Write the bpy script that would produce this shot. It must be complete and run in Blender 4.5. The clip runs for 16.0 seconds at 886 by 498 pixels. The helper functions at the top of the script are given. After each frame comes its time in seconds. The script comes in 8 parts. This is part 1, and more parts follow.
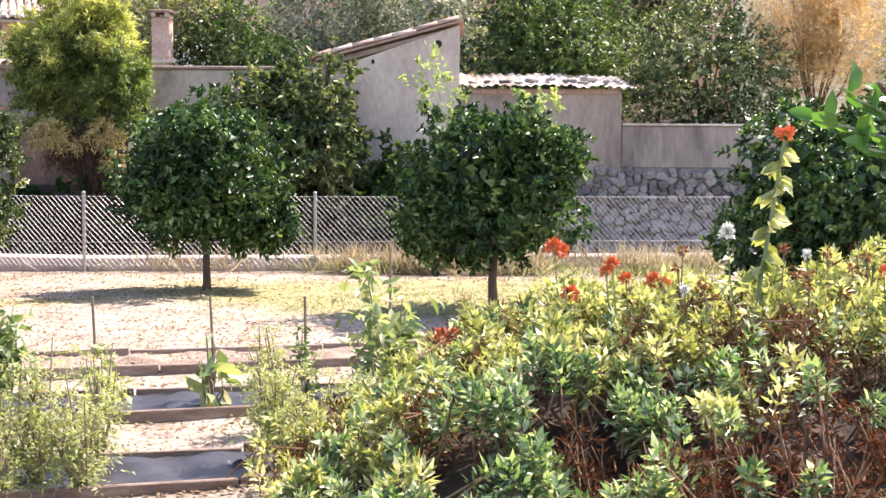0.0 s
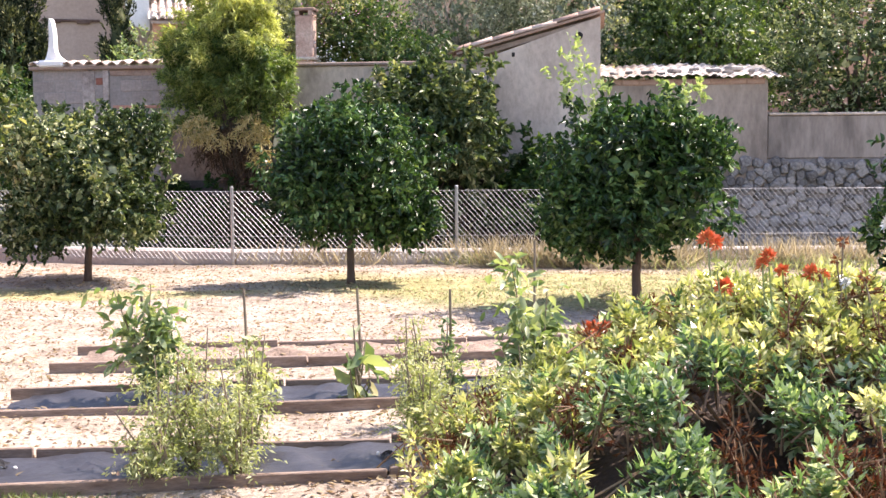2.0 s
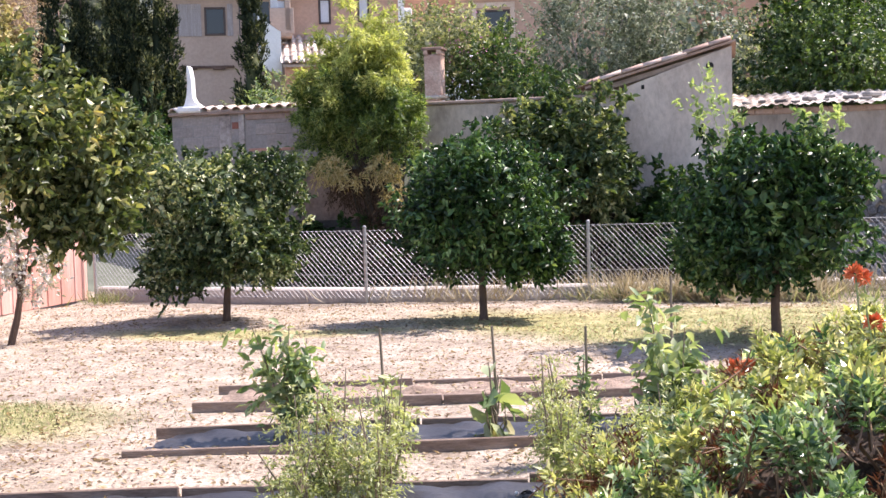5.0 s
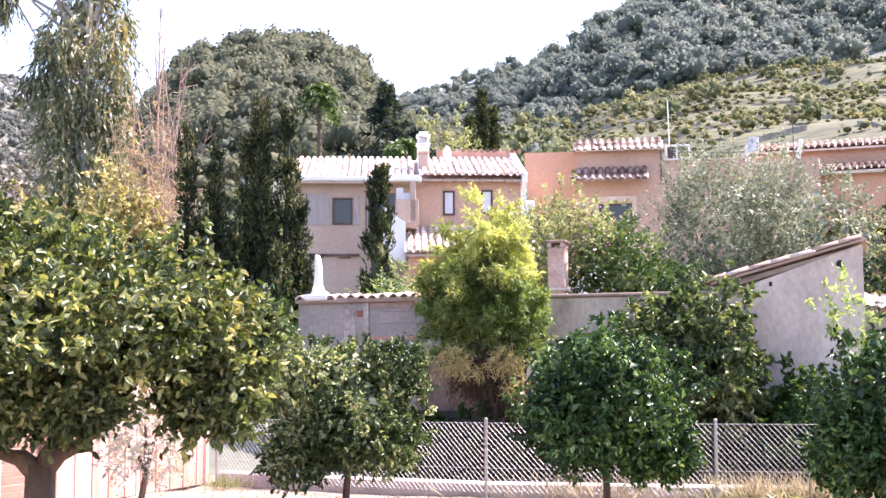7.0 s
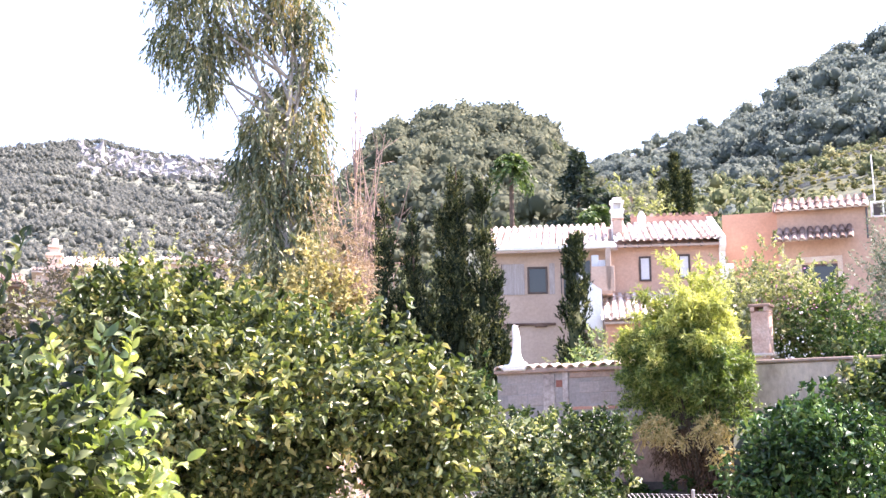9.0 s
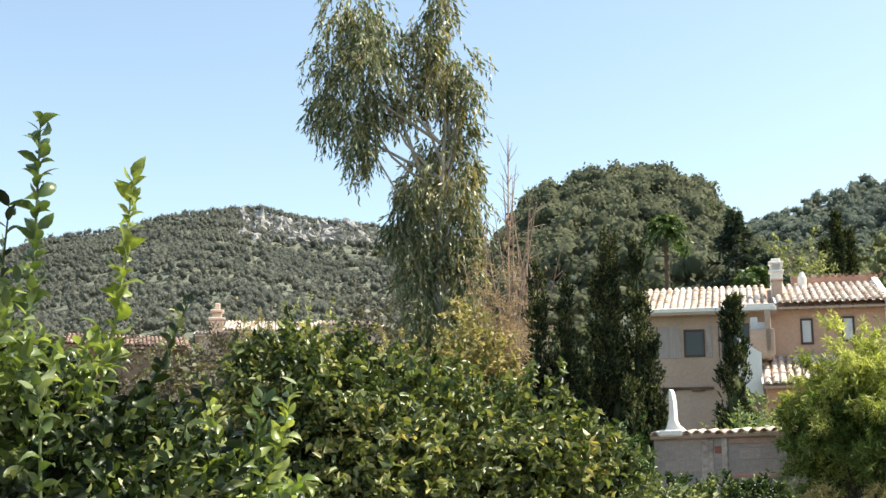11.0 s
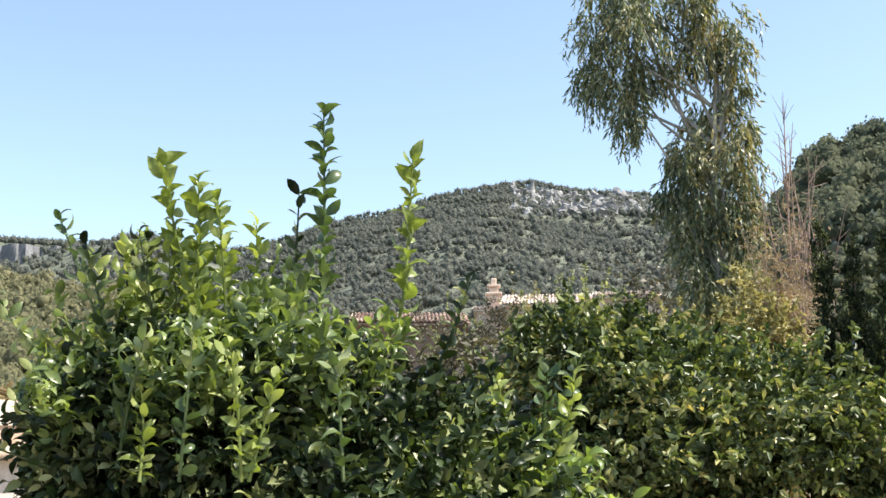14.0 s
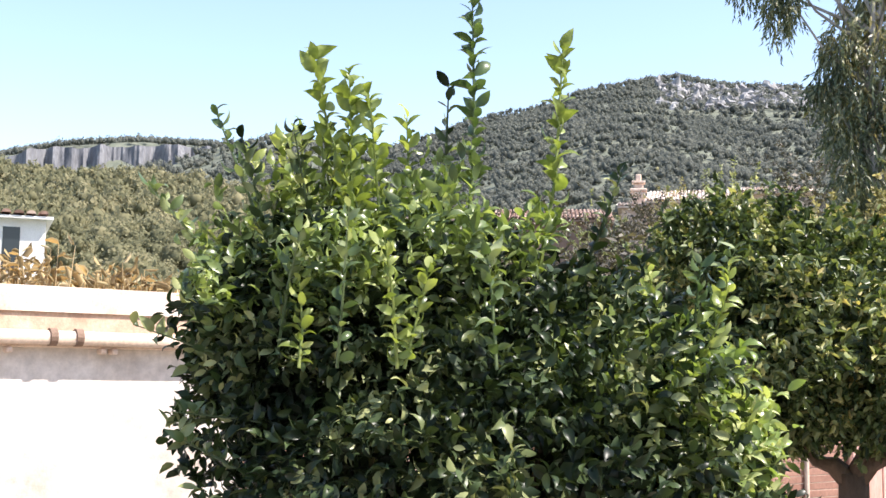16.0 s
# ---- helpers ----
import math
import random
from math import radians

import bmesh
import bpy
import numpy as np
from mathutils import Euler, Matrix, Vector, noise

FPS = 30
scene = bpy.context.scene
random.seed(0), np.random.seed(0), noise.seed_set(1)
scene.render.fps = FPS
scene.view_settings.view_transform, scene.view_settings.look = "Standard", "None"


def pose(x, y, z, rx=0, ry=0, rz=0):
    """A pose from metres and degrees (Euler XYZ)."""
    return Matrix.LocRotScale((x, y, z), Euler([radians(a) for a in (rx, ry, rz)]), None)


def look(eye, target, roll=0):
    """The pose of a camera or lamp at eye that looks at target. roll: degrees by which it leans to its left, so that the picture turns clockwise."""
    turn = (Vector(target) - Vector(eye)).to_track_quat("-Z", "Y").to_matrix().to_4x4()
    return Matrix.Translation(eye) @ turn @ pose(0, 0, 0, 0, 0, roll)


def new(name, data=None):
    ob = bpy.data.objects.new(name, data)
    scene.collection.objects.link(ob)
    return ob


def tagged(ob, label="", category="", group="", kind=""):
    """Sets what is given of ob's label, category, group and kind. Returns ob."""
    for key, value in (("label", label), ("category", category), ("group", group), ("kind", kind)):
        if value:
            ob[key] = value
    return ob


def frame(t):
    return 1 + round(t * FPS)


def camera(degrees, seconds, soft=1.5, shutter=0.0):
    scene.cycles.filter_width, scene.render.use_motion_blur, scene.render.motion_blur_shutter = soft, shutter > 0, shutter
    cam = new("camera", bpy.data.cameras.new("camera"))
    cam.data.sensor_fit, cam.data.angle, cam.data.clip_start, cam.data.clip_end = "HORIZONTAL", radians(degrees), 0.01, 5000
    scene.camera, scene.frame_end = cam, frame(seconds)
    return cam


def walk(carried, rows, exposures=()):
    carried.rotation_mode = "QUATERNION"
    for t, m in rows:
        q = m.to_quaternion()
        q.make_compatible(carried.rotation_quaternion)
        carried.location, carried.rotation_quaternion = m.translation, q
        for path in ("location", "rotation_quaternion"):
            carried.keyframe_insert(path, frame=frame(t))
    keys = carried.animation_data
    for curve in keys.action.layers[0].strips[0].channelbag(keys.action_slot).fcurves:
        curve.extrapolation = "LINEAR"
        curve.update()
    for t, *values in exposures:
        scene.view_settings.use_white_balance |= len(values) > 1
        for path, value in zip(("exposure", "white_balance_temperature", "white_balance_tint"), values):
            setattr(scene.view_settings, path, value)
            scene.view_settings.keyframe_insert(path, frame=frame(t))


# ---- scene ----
cam = camera(39.1, 16.0, soft=1.5)
# seconds, x, y, z, pitch, heading, roll
ROWS = (
    (0.0, 0.147, -0.028, 1.647, -4.31, 0.75, 0.27),
    (0.5, 0.138, -0.026, 1.645, -4.39, 2.36, 0.29),
    (1.0, 0.124, -0.022, 1.641, -4.36, 3.87, 0.14),
    (1.5, 0.116, -0.021, 1.640, -4.48, 5.36, -0.14),
    (2.0, 0.103, -0.019, 1.642, -4.60, 7.11, -0.37),
    (2.5, 0.097, -0.018, 1.639, -4.74, 8.30, -0.51),
    (3.0, 0.092, -0.015, 1.639, -4.81, 9.44, -0.60),
    (3.2, 0.091, -0.017, 1.641, -4.88, 10.10, -0.49),
    (5.3, 0.066, -0.011, 1.670, -1.78, 13.82, -1.78),
    (5.5, 0.054, -0.009, 1.681, -0.49, 14.46, -1.66),
    (6.0, 0.040, -0.003, 1.695, 2.48, 15.81, -0.65),
    (6.5, 0.005, -0.007, 1.705, 4.67, 16.60, -0.03),
    (7.0, -0.021, -0.005, 1.707, 5.85, 18.26, -0.19),
    (7.5, -0.043, 0.005, 1.715, 6.63, 21.00, -0.76),
    (8.0, -0.044, 0.014, 1.725, 7.77, 23.64, -1.15),
    (8.5, -0.052, 0.023, 1.727, 8.18, 25.31, -1.23),
    (9.0, -0.072, 0.031, 1.728, 9.07, 27.21, -0.72),
    (9.2, -0.071, 0.029, 1.729, 9.38, 28.20, -0.25),
    (11.5, -0.057, 0.024, 1.745, 12.68, 35.73, -0.12),
    (12.0, -0.061, 0.034, 1.752, 13.14, 37.47, -0.23),
    (12.5, -0.065, 0.032, 1.750, 12.73, 40.06, -0.45),
    (13.0, -0.065, 0.022, 1.751, 11.75, 42.72, -0.47),
    (13.5, -0.068, 0.016, 1.745, 11.24, 44.95, -0.44),
    (14.0, -0.080, 0.014, 1.745, 10.66, 47.04, 0.02),
    (14.5, -0.085, 0.010, 1.740, 9.46, 48.99, 0.26),
    (15.0, -0.088, 0.002, 1.734, 8.08, 50.92, 0.27),
    (15.5, -0.098, 0.001, 1.731, 6.98, 52.37, 0.48),
    (16.0, -0.098, -0.005, 1.724, 5.91, 53.63, 0.69),
)
walk(cam,
     [(t, pose(x, y, z, 90 + p, 0, h) @ pose(0, 0, 0, 0, 0, r)) for t, x, y, z, p, h, r in ROWS],
     exposures=((0.0, 1.78, 6900, 25), (3.0, 1.57, 6750, 24), (5.5, 1.4, 6500, 25), (7.0, 2.12, 6550, 33), (7.5, 2.26, 6550, 33), (8.5, 2.42, 6550, 31), (9.0, 2.36, 6550, 31), (11.3, 1.03, 7400, 3), (13.0, 1.0, 7050, 4), (16.0, 1.28, 6500, 15)))

# ---- daylight ----
SUN_AZ, SUN_EL = math.atan2(0.80, 0.63), radians(53)
SUN = Vector((math.sin(SUN_AZ) * math.cos(SUN_EL), math.cos(SUN_AZ) * math.cos(SUN_EL), math.sin(SUN_EL)))
world = bpy.data.worlds.new("sky")
scene.world = world
world.use_nodes = True
sky = world.node_tree.nodes.new("ShaderNodeTexSky")
sky.sky_type, sky.sun_disc = "NISHITA", False
sky.sun_elevation, sky.sun_rotation = SUN_EL, SUN_AZ
sky.air_density, sky.dust_density, sky.ozone_density = 1.0, 1.0, 0.4
back = world.node_tree.nodes["Background"]
world.node_tree.links.new(sky.outputs[0], back.inputs[0])
back.inputs[1].default_value = 0.135
sun = new("sun", bpy.data.lights.new("sun", "SUN"))
sun.data.energy, sun.data.angle, sun.data.color = 4.4, radians(0.55), (1.0, 0.95, 0.86)
sun.matrix_world = look((0, 0, 60), Vector((0, 0, 60)) - SUN)

# ---- building tools ----
rng = np.random.default_rng(7)


class Geo:
    """Vertices and faces that are gathered into one mesh."""

    def __init__(self):
        self.v, self.f, self.n = [], [], 0

    def add(self, verts, faces):
        verts = np.asarray(verts, float).reshape(-1, 3)
        self.v.append(verts)
        for face in faces:
            face = np.asarray(face)
            self.f.append(face.reshape(-1, face.shape[-1]) + self.n)
        self.n += len(verts)
        return self

    def box(self, lo, hi, bevel=0.0, turn=None):
        """A box from corner to corner, its edges chamfered."""
        lo, hi = np.array(lo, float), np.array(hi, float)
        c, h = (lo + hi) / 2, (hi - lo) / 2
        b = min(bevel, 0.45 * h.min())
        if b <= 0:
            v = np.array([(x, y, z) for x in (-1, 1) for y in (-1, 1) for z in (-1, 1)]) * h
            fs = [[(0, 1, 3, 2), (4, 6, 7, 5), (0, 4, 5, 1), (2, 3, 7, 6), (0, 2, 6, 4), (1, 5, 7, 3)]]
        else:
            v, at = [], {}
            for s in [(x, y, z) for x in (-1, 1) for y in (-1, 1) for z in (-1, 1)]:
                for a in range(3):
                    w = np.array(s) * (h - b)
                    w[a] = s[a] * h[a]
                    at[s, a] = len(v)
                    v.append(w)
            v = np.array(v)
            quads, tris = [], []
            for a in range(3):
                e, g = (a + 1) % 3, (a + 2) % 3
                for s in (-1, 1):
                    ring = []
                    for p, q in ((-1, -1), (1, -1), (1, 1), (-1, 1)):
                        k = [0, 0, 0]
                        k[a], k[e], k[g] = s, p, q
                        ring.append(at[tuple(k), a])
                    quads.append(ring if s > 0 else ring[::-1])
                for p in (-1, 1):
                    for q in (-1, 1):
                        k0, k1 = [0, 0, 0], [0, 0, 0]
                        k0[a], k0[e], k0[g] = -1, p, q
                        k1[a], k1[e], k1[g] = 1, p, q
                        r = [at[tuple(k0), e], at[tuple(k1), e], at[tuple(k1), g], at[tuple(k0), g]]
                        quads.append(r if p * q < 0 else r[::-1])
            for s in [(x, y, z) for x in (-1, 1) for y in (-1, 1) for z in (-1, 1)]:
                r = [at[s, 0], at[s, 1], at[s, 2]]
                tris.append(r if s[0] * s[1] * s[2] > 0 else r[::-1])
            fs = [quads, tris]
        if turn is not None:
            v = v @ np.array(turn.to_3x3()).T
        return self.add(v + c, fs)

    def tube(self, path, radii, n=6, cap=True):
        """A tapered tube along a path."""
        path = np.asarray(path, float)
        radii = np.broadcast_to(radii, len(path))
        tang = np.gradient(path, axis=0)
        tang /= np.linalg.norm(tang, axis=1, keepdims=True) + 1e-12
        ref = np.array((0.0, 0, 1)) if abs(tang[0][2]) < 0.9 else np.array((1.0, 0, 0))
        a = np.cross(tang, ref)
        a /= np.linalg.norm(a, axis=1, keepdims=True) + 1e-12
        b = np.cross(tang, a)
        w = np.arange(n) * 2 * np.pi / n
        v = path[:, None] + radii[:, None, None] * (np.cos(w)[None, :, None] * a[:, None] + np.sin(w)[None, :, None] * b[:, None])
        k = len(path)
        i, j = np.meshgrid(np.arange(k - 1), np.arange(n), indexing="ij")
        f = np.stack([i * n + j, (i + 1) * n + j, (i + 1) * n + (j + 1) % n, i * n + (j + 1) % n], -1).reshape(-1, 4)
        fs = [f]
        if cap:
            fs += [[list(range(n))], [[(k - 1) * n + q for q in range(n)][::-1]]]
        return self.add(v.reshape(-1, 3), fs)

    def prism(self, outline, axis, lo, hi):
        """An outline in the plane square to an axis, drawn out from lo to hi."""
        o = np.asarray(outline, float)
        n = len(o)
        def lift(d):
            return np.insert(o, axis, d, axis=1)
        j = np.arange(n)
        return self.add(np.vstack([lift(lo), lift(hi)]), [np.stack([j, (j + 1) % n, (j + 1) % n + n, j + n], -1), [list(range(n))[::-1]], [list(range(n, 2 * n))]])

    def mesh(self, name, smooth=False):
        me = bpy.data.meshes.new(name)
        v = np.vstack(self.v)
        me.vertices.add(len(v))
        me.vertices.foreach_set("co", v.ravel())
        loops = np.concatenate([f.ravel() for f in self.f])
        sizes = np.concatenate([np.full(len(f), f.shape[1]) for f in self.f])
        me.loops.add(len(loops))
        me.loops.foreach_set("vertex_index", loops.astype(np.int32))
        me.polygons.add(len(sizes))
        me.polygons.foreach_set("loop_start", np.concatenate([[0], np.cumsum(sizes)[:-1]]).astype(np.int32))
        me.polygons.foreach_set("use_smooth", np.full(len(sizes), bool(smooth)))
        me.update(calc_edges=True)
        me.validate()
        return me


def part(name, geo, material, parent=None, label="", smooth=False):
    me = geo.mesh(name, smooth) if isinstance(geo, Geo) else geo
    if not me.materials:
        me.materials.append(material)
    ob = new(name, me)
    if parent is not None:
        ob.parent = parent
        ob.matrix_parent_inverse = parent.matrix_basis.inverted()
    if label:
        ob["label"] = label
    return ob


def thing(name, at, label, category, group="", kind=""):
    ob = new(name)
    ob.empty_display_size = 0.1
    ob.location = at
    ob.matrix_basis = Matrix.Translation(at)
    return tagged(ob, label, category, group, kind)


def ripple(p, scale, seed=0, octaves=3):
    """Smooth noise of about -1 to 1 at points p."""
    p = np.asarray(p, float)
    g = np.random.default_rng(seed)
    out, amp = np.zeros(p.shape[:-1]), 1.0
    for k in range(octaves):
        for _ in range(5):
            d = g.normal(size=p.shape[-1])
            d /= np.linalg.norm(d)
            out += amp * 0.4 * np.sin(p @ d * (2 * np.pi / scale) * 2 ** k * g.uniform(0.7, 1.3) + g.uniform(0, 6.28))
        amp *= 0.5
    return out


def unit(v):
    return v / (np.linalg.norm(v, axis=-1, keepdims=True) + 1e-12)


FULL = (np.array([(0, 0, 0), (.28, -.42, .07), (.66, -.40, .06), (1, 0, -.10), (.66, .40, .06), (.28, .42, .07), (.30, 0, 0), (.68, 0, -.01)], float),
        [np.array([(1, 2, 7, 6), (6, 7, 4, 5)]), np.array([(0, 1, 6), (2, 3, 7), (0, 6, 5), (7, 3, 4)])])
FOLD = (np.array([(0, 0, 0), (.45, -.5, .10), (1, 0, -.05), (.45, .5, .10)], float), [np.array([(0, 1, 2), (0, 2, 3)])])
OVAL = (np.array([(0, 0, 0), (.26, -.44, .13), (.70, -.42, .06), (1, 0, -.24), (.70, .42, .06), (.26, .44, .13)], float), [np.array([(0, 1, 2, 3), (0, 3, 4, 5)])])
_ST = ((.16, .29, .07, .02), (.40, .47, .11, .03), (.66, .43, .06, .0), (.87, .22, -.05, -.09))
ROUND = (np.array([(0, 0, 0)] + [q for x, w, z, m in _ST for q in ((x, -w, z), (x, 0, m), (x, w, z))] + [(1, 0, -.20)], float),
         [np.array([q for k in range(3) for q in ((1 + 3 * k, 4 + 3 * k, 5 + 3 * k, 2 + 3 * k), (2 + 3 * k, 5 + 3 * k, 6 + 3 * k, 3 + 3 * k))]), np.array([(0, 1, 2), (0, 2, 3), (10, 13, 11), (11, 13, 12)])])
SLIM = (np.array([(0, 0, 0), (.4, -.5, .03), (1, 0, -.12), (.4, .5, .03)], float), [np.array([(0, 1, 2, 3)])])


def leaves(geo, at, along, length, width, shape=FULL, up=0.6, g=rng, face=None):
    """A leaf at each place, pointing along, its face turned mostly to the sky."""
    n = len(at)
    if n == 0:
        return geo
    a = unit(np.asarray(along, float))
    nor = unit(g.normal(size=(n, 3)) * (1 - up) + (np.array((0, 0, up)) if face is None else face * up))
    side = unit(np.cross(nor, a) + 1e-6)
    nor = np.cross(a, side)
    L = (length * g.uniform(0.65, 1.2, n))[:, None, None]
    W = width / length * L
    t, fs = shape
    bend = g.uniform(0.3, 2.2, n)[:, None, None]
    v = at[:, None] + L * t[None, :, :1] * a[:, None] + W * t[None, :, 1:2] * side[:, None] + L * bend * t[None, :, 2:] * nor[:, None]
    k = len(t)
    off = (np.arange(n) * k)[:, None, None]
    return geo.add(v.reshape(-1, 3), [(f[None] + off).reshape(-1, f.shape[1]) for f in fs])


def sprigs(geo, at, out, count, length, leaf, width, shape=FULL, up=0.5, droop=0.0, g=rng, spread=0.9):
    """Short twigs at the places given, each set with leaves."""
    n = len(at)
    ln = length * g.uniform(0.5, 1.3, n)
    s = np.tile(np.linspace(0.15, 1, count), n)
    idx = np.repeat(np.arange(n), count)
    ax = out[idx]
    base = at[idx] + ax * (ln[idx] * s)[:, None]
    base[:, 2] -= droop * length * s ** 2
    d = unit(ax * 0.7 + spread * g.normal(size=(n * count, 3)) + np.array((0, 0, -droop)))
    leaves(geo, base, d, leaf, width, shape, up, g)
    return geo


def shell(n, centre, radii, lump=0.2, seed=0, fill=0.35, low=-1.0, g=rng, ends=34):
    """Places near the skin of an uneven crown, and the ways outward there."""
    d = unit(g.normal(size=(int(n * 2.2), 3)))
    d = d[d[:, 2] > low]
    # clumps: the skin bulges round the branch ends, falls back and thins out between them
    c = unit(np.random.default_rng(seed + 3).normal(size=(ends, 3)))
    near = np.sort(np.arccos(np.clip(d @ c.T, -1, 1)), axis=1)[:, 0]
    hold = g.random(len(d)) < 1.1 - 1.6 * lump * np.clip(near / .42 - .45, 0, 1)
    d, near = d[hold][:n], near[hold][:n]
    r = 1 + lump * (.7 * ripple(d, 1.1, seed) + .3 - 2.4 * np.minimum(near, .75) ** 1.5)
    r *= 1 - fill * g.random(len(d)) ** 1.6
    r *= 1 + .13 * (g.random(len(d)) < .06)
    p = np.array(centre) + d * r[:, None] * np.array(radii)
    return p, unit(d / np.array(radii))


def ball(subdivisions):
    bm = bmesh.new()
    bmesh.ops.create_icosphere(bm, subdivisions=subdivisions, radius=1)
    v, f = np.array([q.co for q in bm.verts]), np.array([[w.index for w in q.verts] for q in bm.faces])
    bm.free()
    return v, f


BALL1 = ball(1)


def core(geo, centre, radii, seed, size=0.66, count=650):
    """The close-grown inside of a crown: overlapping broad leaves."""
    g = np.random.default_rng(seed + 17)
    d = unit(g.normal(size=(count, 3)))
    r = size * g.uniform(.25, 1, count) ** .5 * (1 + 0.2 * ripple(d, 1.1, seed))
    big = .085 * float(np.mean(radii)) + .06
    return leaves(geo, np.array(centre) + d * r[:, None] * np.array(radii), unit(np.cross(d, g.normal(size=d.shape)) + .3 * d), big, big * .6, FOLD, .7, g, d)


def limbs(geo, base, ends, r0, fork, bow=0.15, n=7, g=rng):
    """A trunk from base to fork, and limbs from there to the ends."""
    base, fork = np.array(base, float), np.array(fork, float)
    mid = (base + fork) / 2 + g.normal(size=3) * 0.012
    flare = base + (fork - base) * 0.12
    geo.tube([base - (0, 0, 0.05), flare, mid, fork], [r0 * 1.35, r0 * 1.05, r0 * 0.92, r0 * 0.85], n)
    for e in ends:
        e = np.array(e, float)
        m = (fork + e) / 2 + np.array((0, 0, -bow * np.linalg.norm((e - fork)[:2]))) + g.normal(size=3) * 0.05
        geo.tube([fork - (fork - base) * 0.05, fork * 0.5 + m * 0.5 + g.normal(size=3) * 0.02, m, e], [r0 * 0.72, r0 * 0.55, r0 * 0.4, r0 * 0.12], max(5, n - 2))
    return geo


# ---- materials ----
def material(name):
    m = bpy.data.materials.new(name)
    m.use_nodes = True
    nt = m.node_tree
    return m, nt, nt.nodes["Principled BSDF"], nt.links.new


def node(nt, kind, **kw):
    n = nt.nodes.new("ShaderNode" + kind)
    for k, v in kw.items():
        n.inputs[k].default_value = v
    return n


def ramp(nt, stops):
    r = nt.nodes.new("ShaderNodeValToRGB")
    while len(r.color_ramp.elements) < len(stops):
        r.color_ramp.elements.new(0.5)
    for e, (p, c) in zip(r.color_ramp.elements, stops):
        e.position, e.color = p, (*c, 1)
    return r


def blend(nt, kind, fac, a, b):
    m = nt.nodes.new("ShaderNodeMix")
    m.data_type, m.blend_type = "RGBA", kind
    for sock, val in ((m.inputs["Factor"], fac), (m.inputs["A"], a), (m.inputs["B"], b)):
        if isinstance(val, bpy.types.NodeSocket):
            nt.links.new(val, sock)
        else:
            sock.default_value = val if isinstance(val, float) else (*val, 1)
    return m.outputs["Result"]


def surface(name, stops, scale=1.0, rough=0.85, bump=0.3, grain=12.0, metal=0.0, spread=0.25, stretch=(1, 1, 1), piece=0.0, joined=False):
    """A weathered surface: broad patches, finer grain and relief."""
    m, nt, bsdf, link = material(name)
    tc, mp = nt.nodes.new("ShaderNodeTexCoord"), nt.nodes.new("ShaderNodeMapping")
    mp.inputs["Scale"].default_value = stretch
    link(tc.outputs["Object"], mp.inputs["Vector"])
    big = node(nt, "TexNoise", Scale=scale, Detail=5.0, Roughness=0.6)
    fine = node(nt, "TexNoise", Scale=scale * grain, Detail=4.0, Roughness=0.7)
    for n in (big, fine):
        link(mp.outputs[0], n.inputs["Vector"])
    spreadn = node(nt, "MapRange")
    for k, v in (("From Min", 0.3), ("From Max", 0.7)):
        spreadn.inputs[k].default_value = v
    link(big.outputs["Fac"], spreadn.inputs["Value"])
    col = ramp(nt, stops)
    if piece:
        info = nt.nodes.new("ShaderNodeNewGeometry" if joined else "ShaderNodeObjectInfo")
        ad = nt.nodes.new("ShaderNodeMath")
        ad.operation = "MULTIPLY_ADD"
        link(info.outputs["Random Per Island" if joined else "Random"], ad.inputs[0])
        ad.inputs[1].default_value = piece
        link(spreadn.outputs[0], ad.inputs[2])
        sb = nt.nodes.new("ShaderNodeMath")
        sb.operation = "SUBTRACT"
        link(ad.outputs[0], sb.inputs[0])
        sb.inputs[1].default_value = piece / 2
        link(sb.outputs[0], col.inputs[0])
    else:
        link(spreadn.outputs[0], col.inputs[0])
    tone = ramp(nt, [(0.3, (1 - spread,) * 3), (0.7, (1 + spread * 0.4,) * 3)])
    link(fine.outputs["Fac"], tone.inputs[0])
    link(blend(nt, "MULTIPLY", 1.0, col.outputs[0], tone.outputs[0]), bsdf.inputs["Base Color"])
    bsdf.inputs["Roughness"].default_value, bsdf.inputs["Metallic"].default_value = rough, metal
    if bump:
        b = node(nt, "Bump", Strength=bump, Distance=0.02)
        link(fine.outputs["Fac"], b.inputs["Height"])
        link(b.outputs[0], bsdf.inputs["Normal"])
    return m


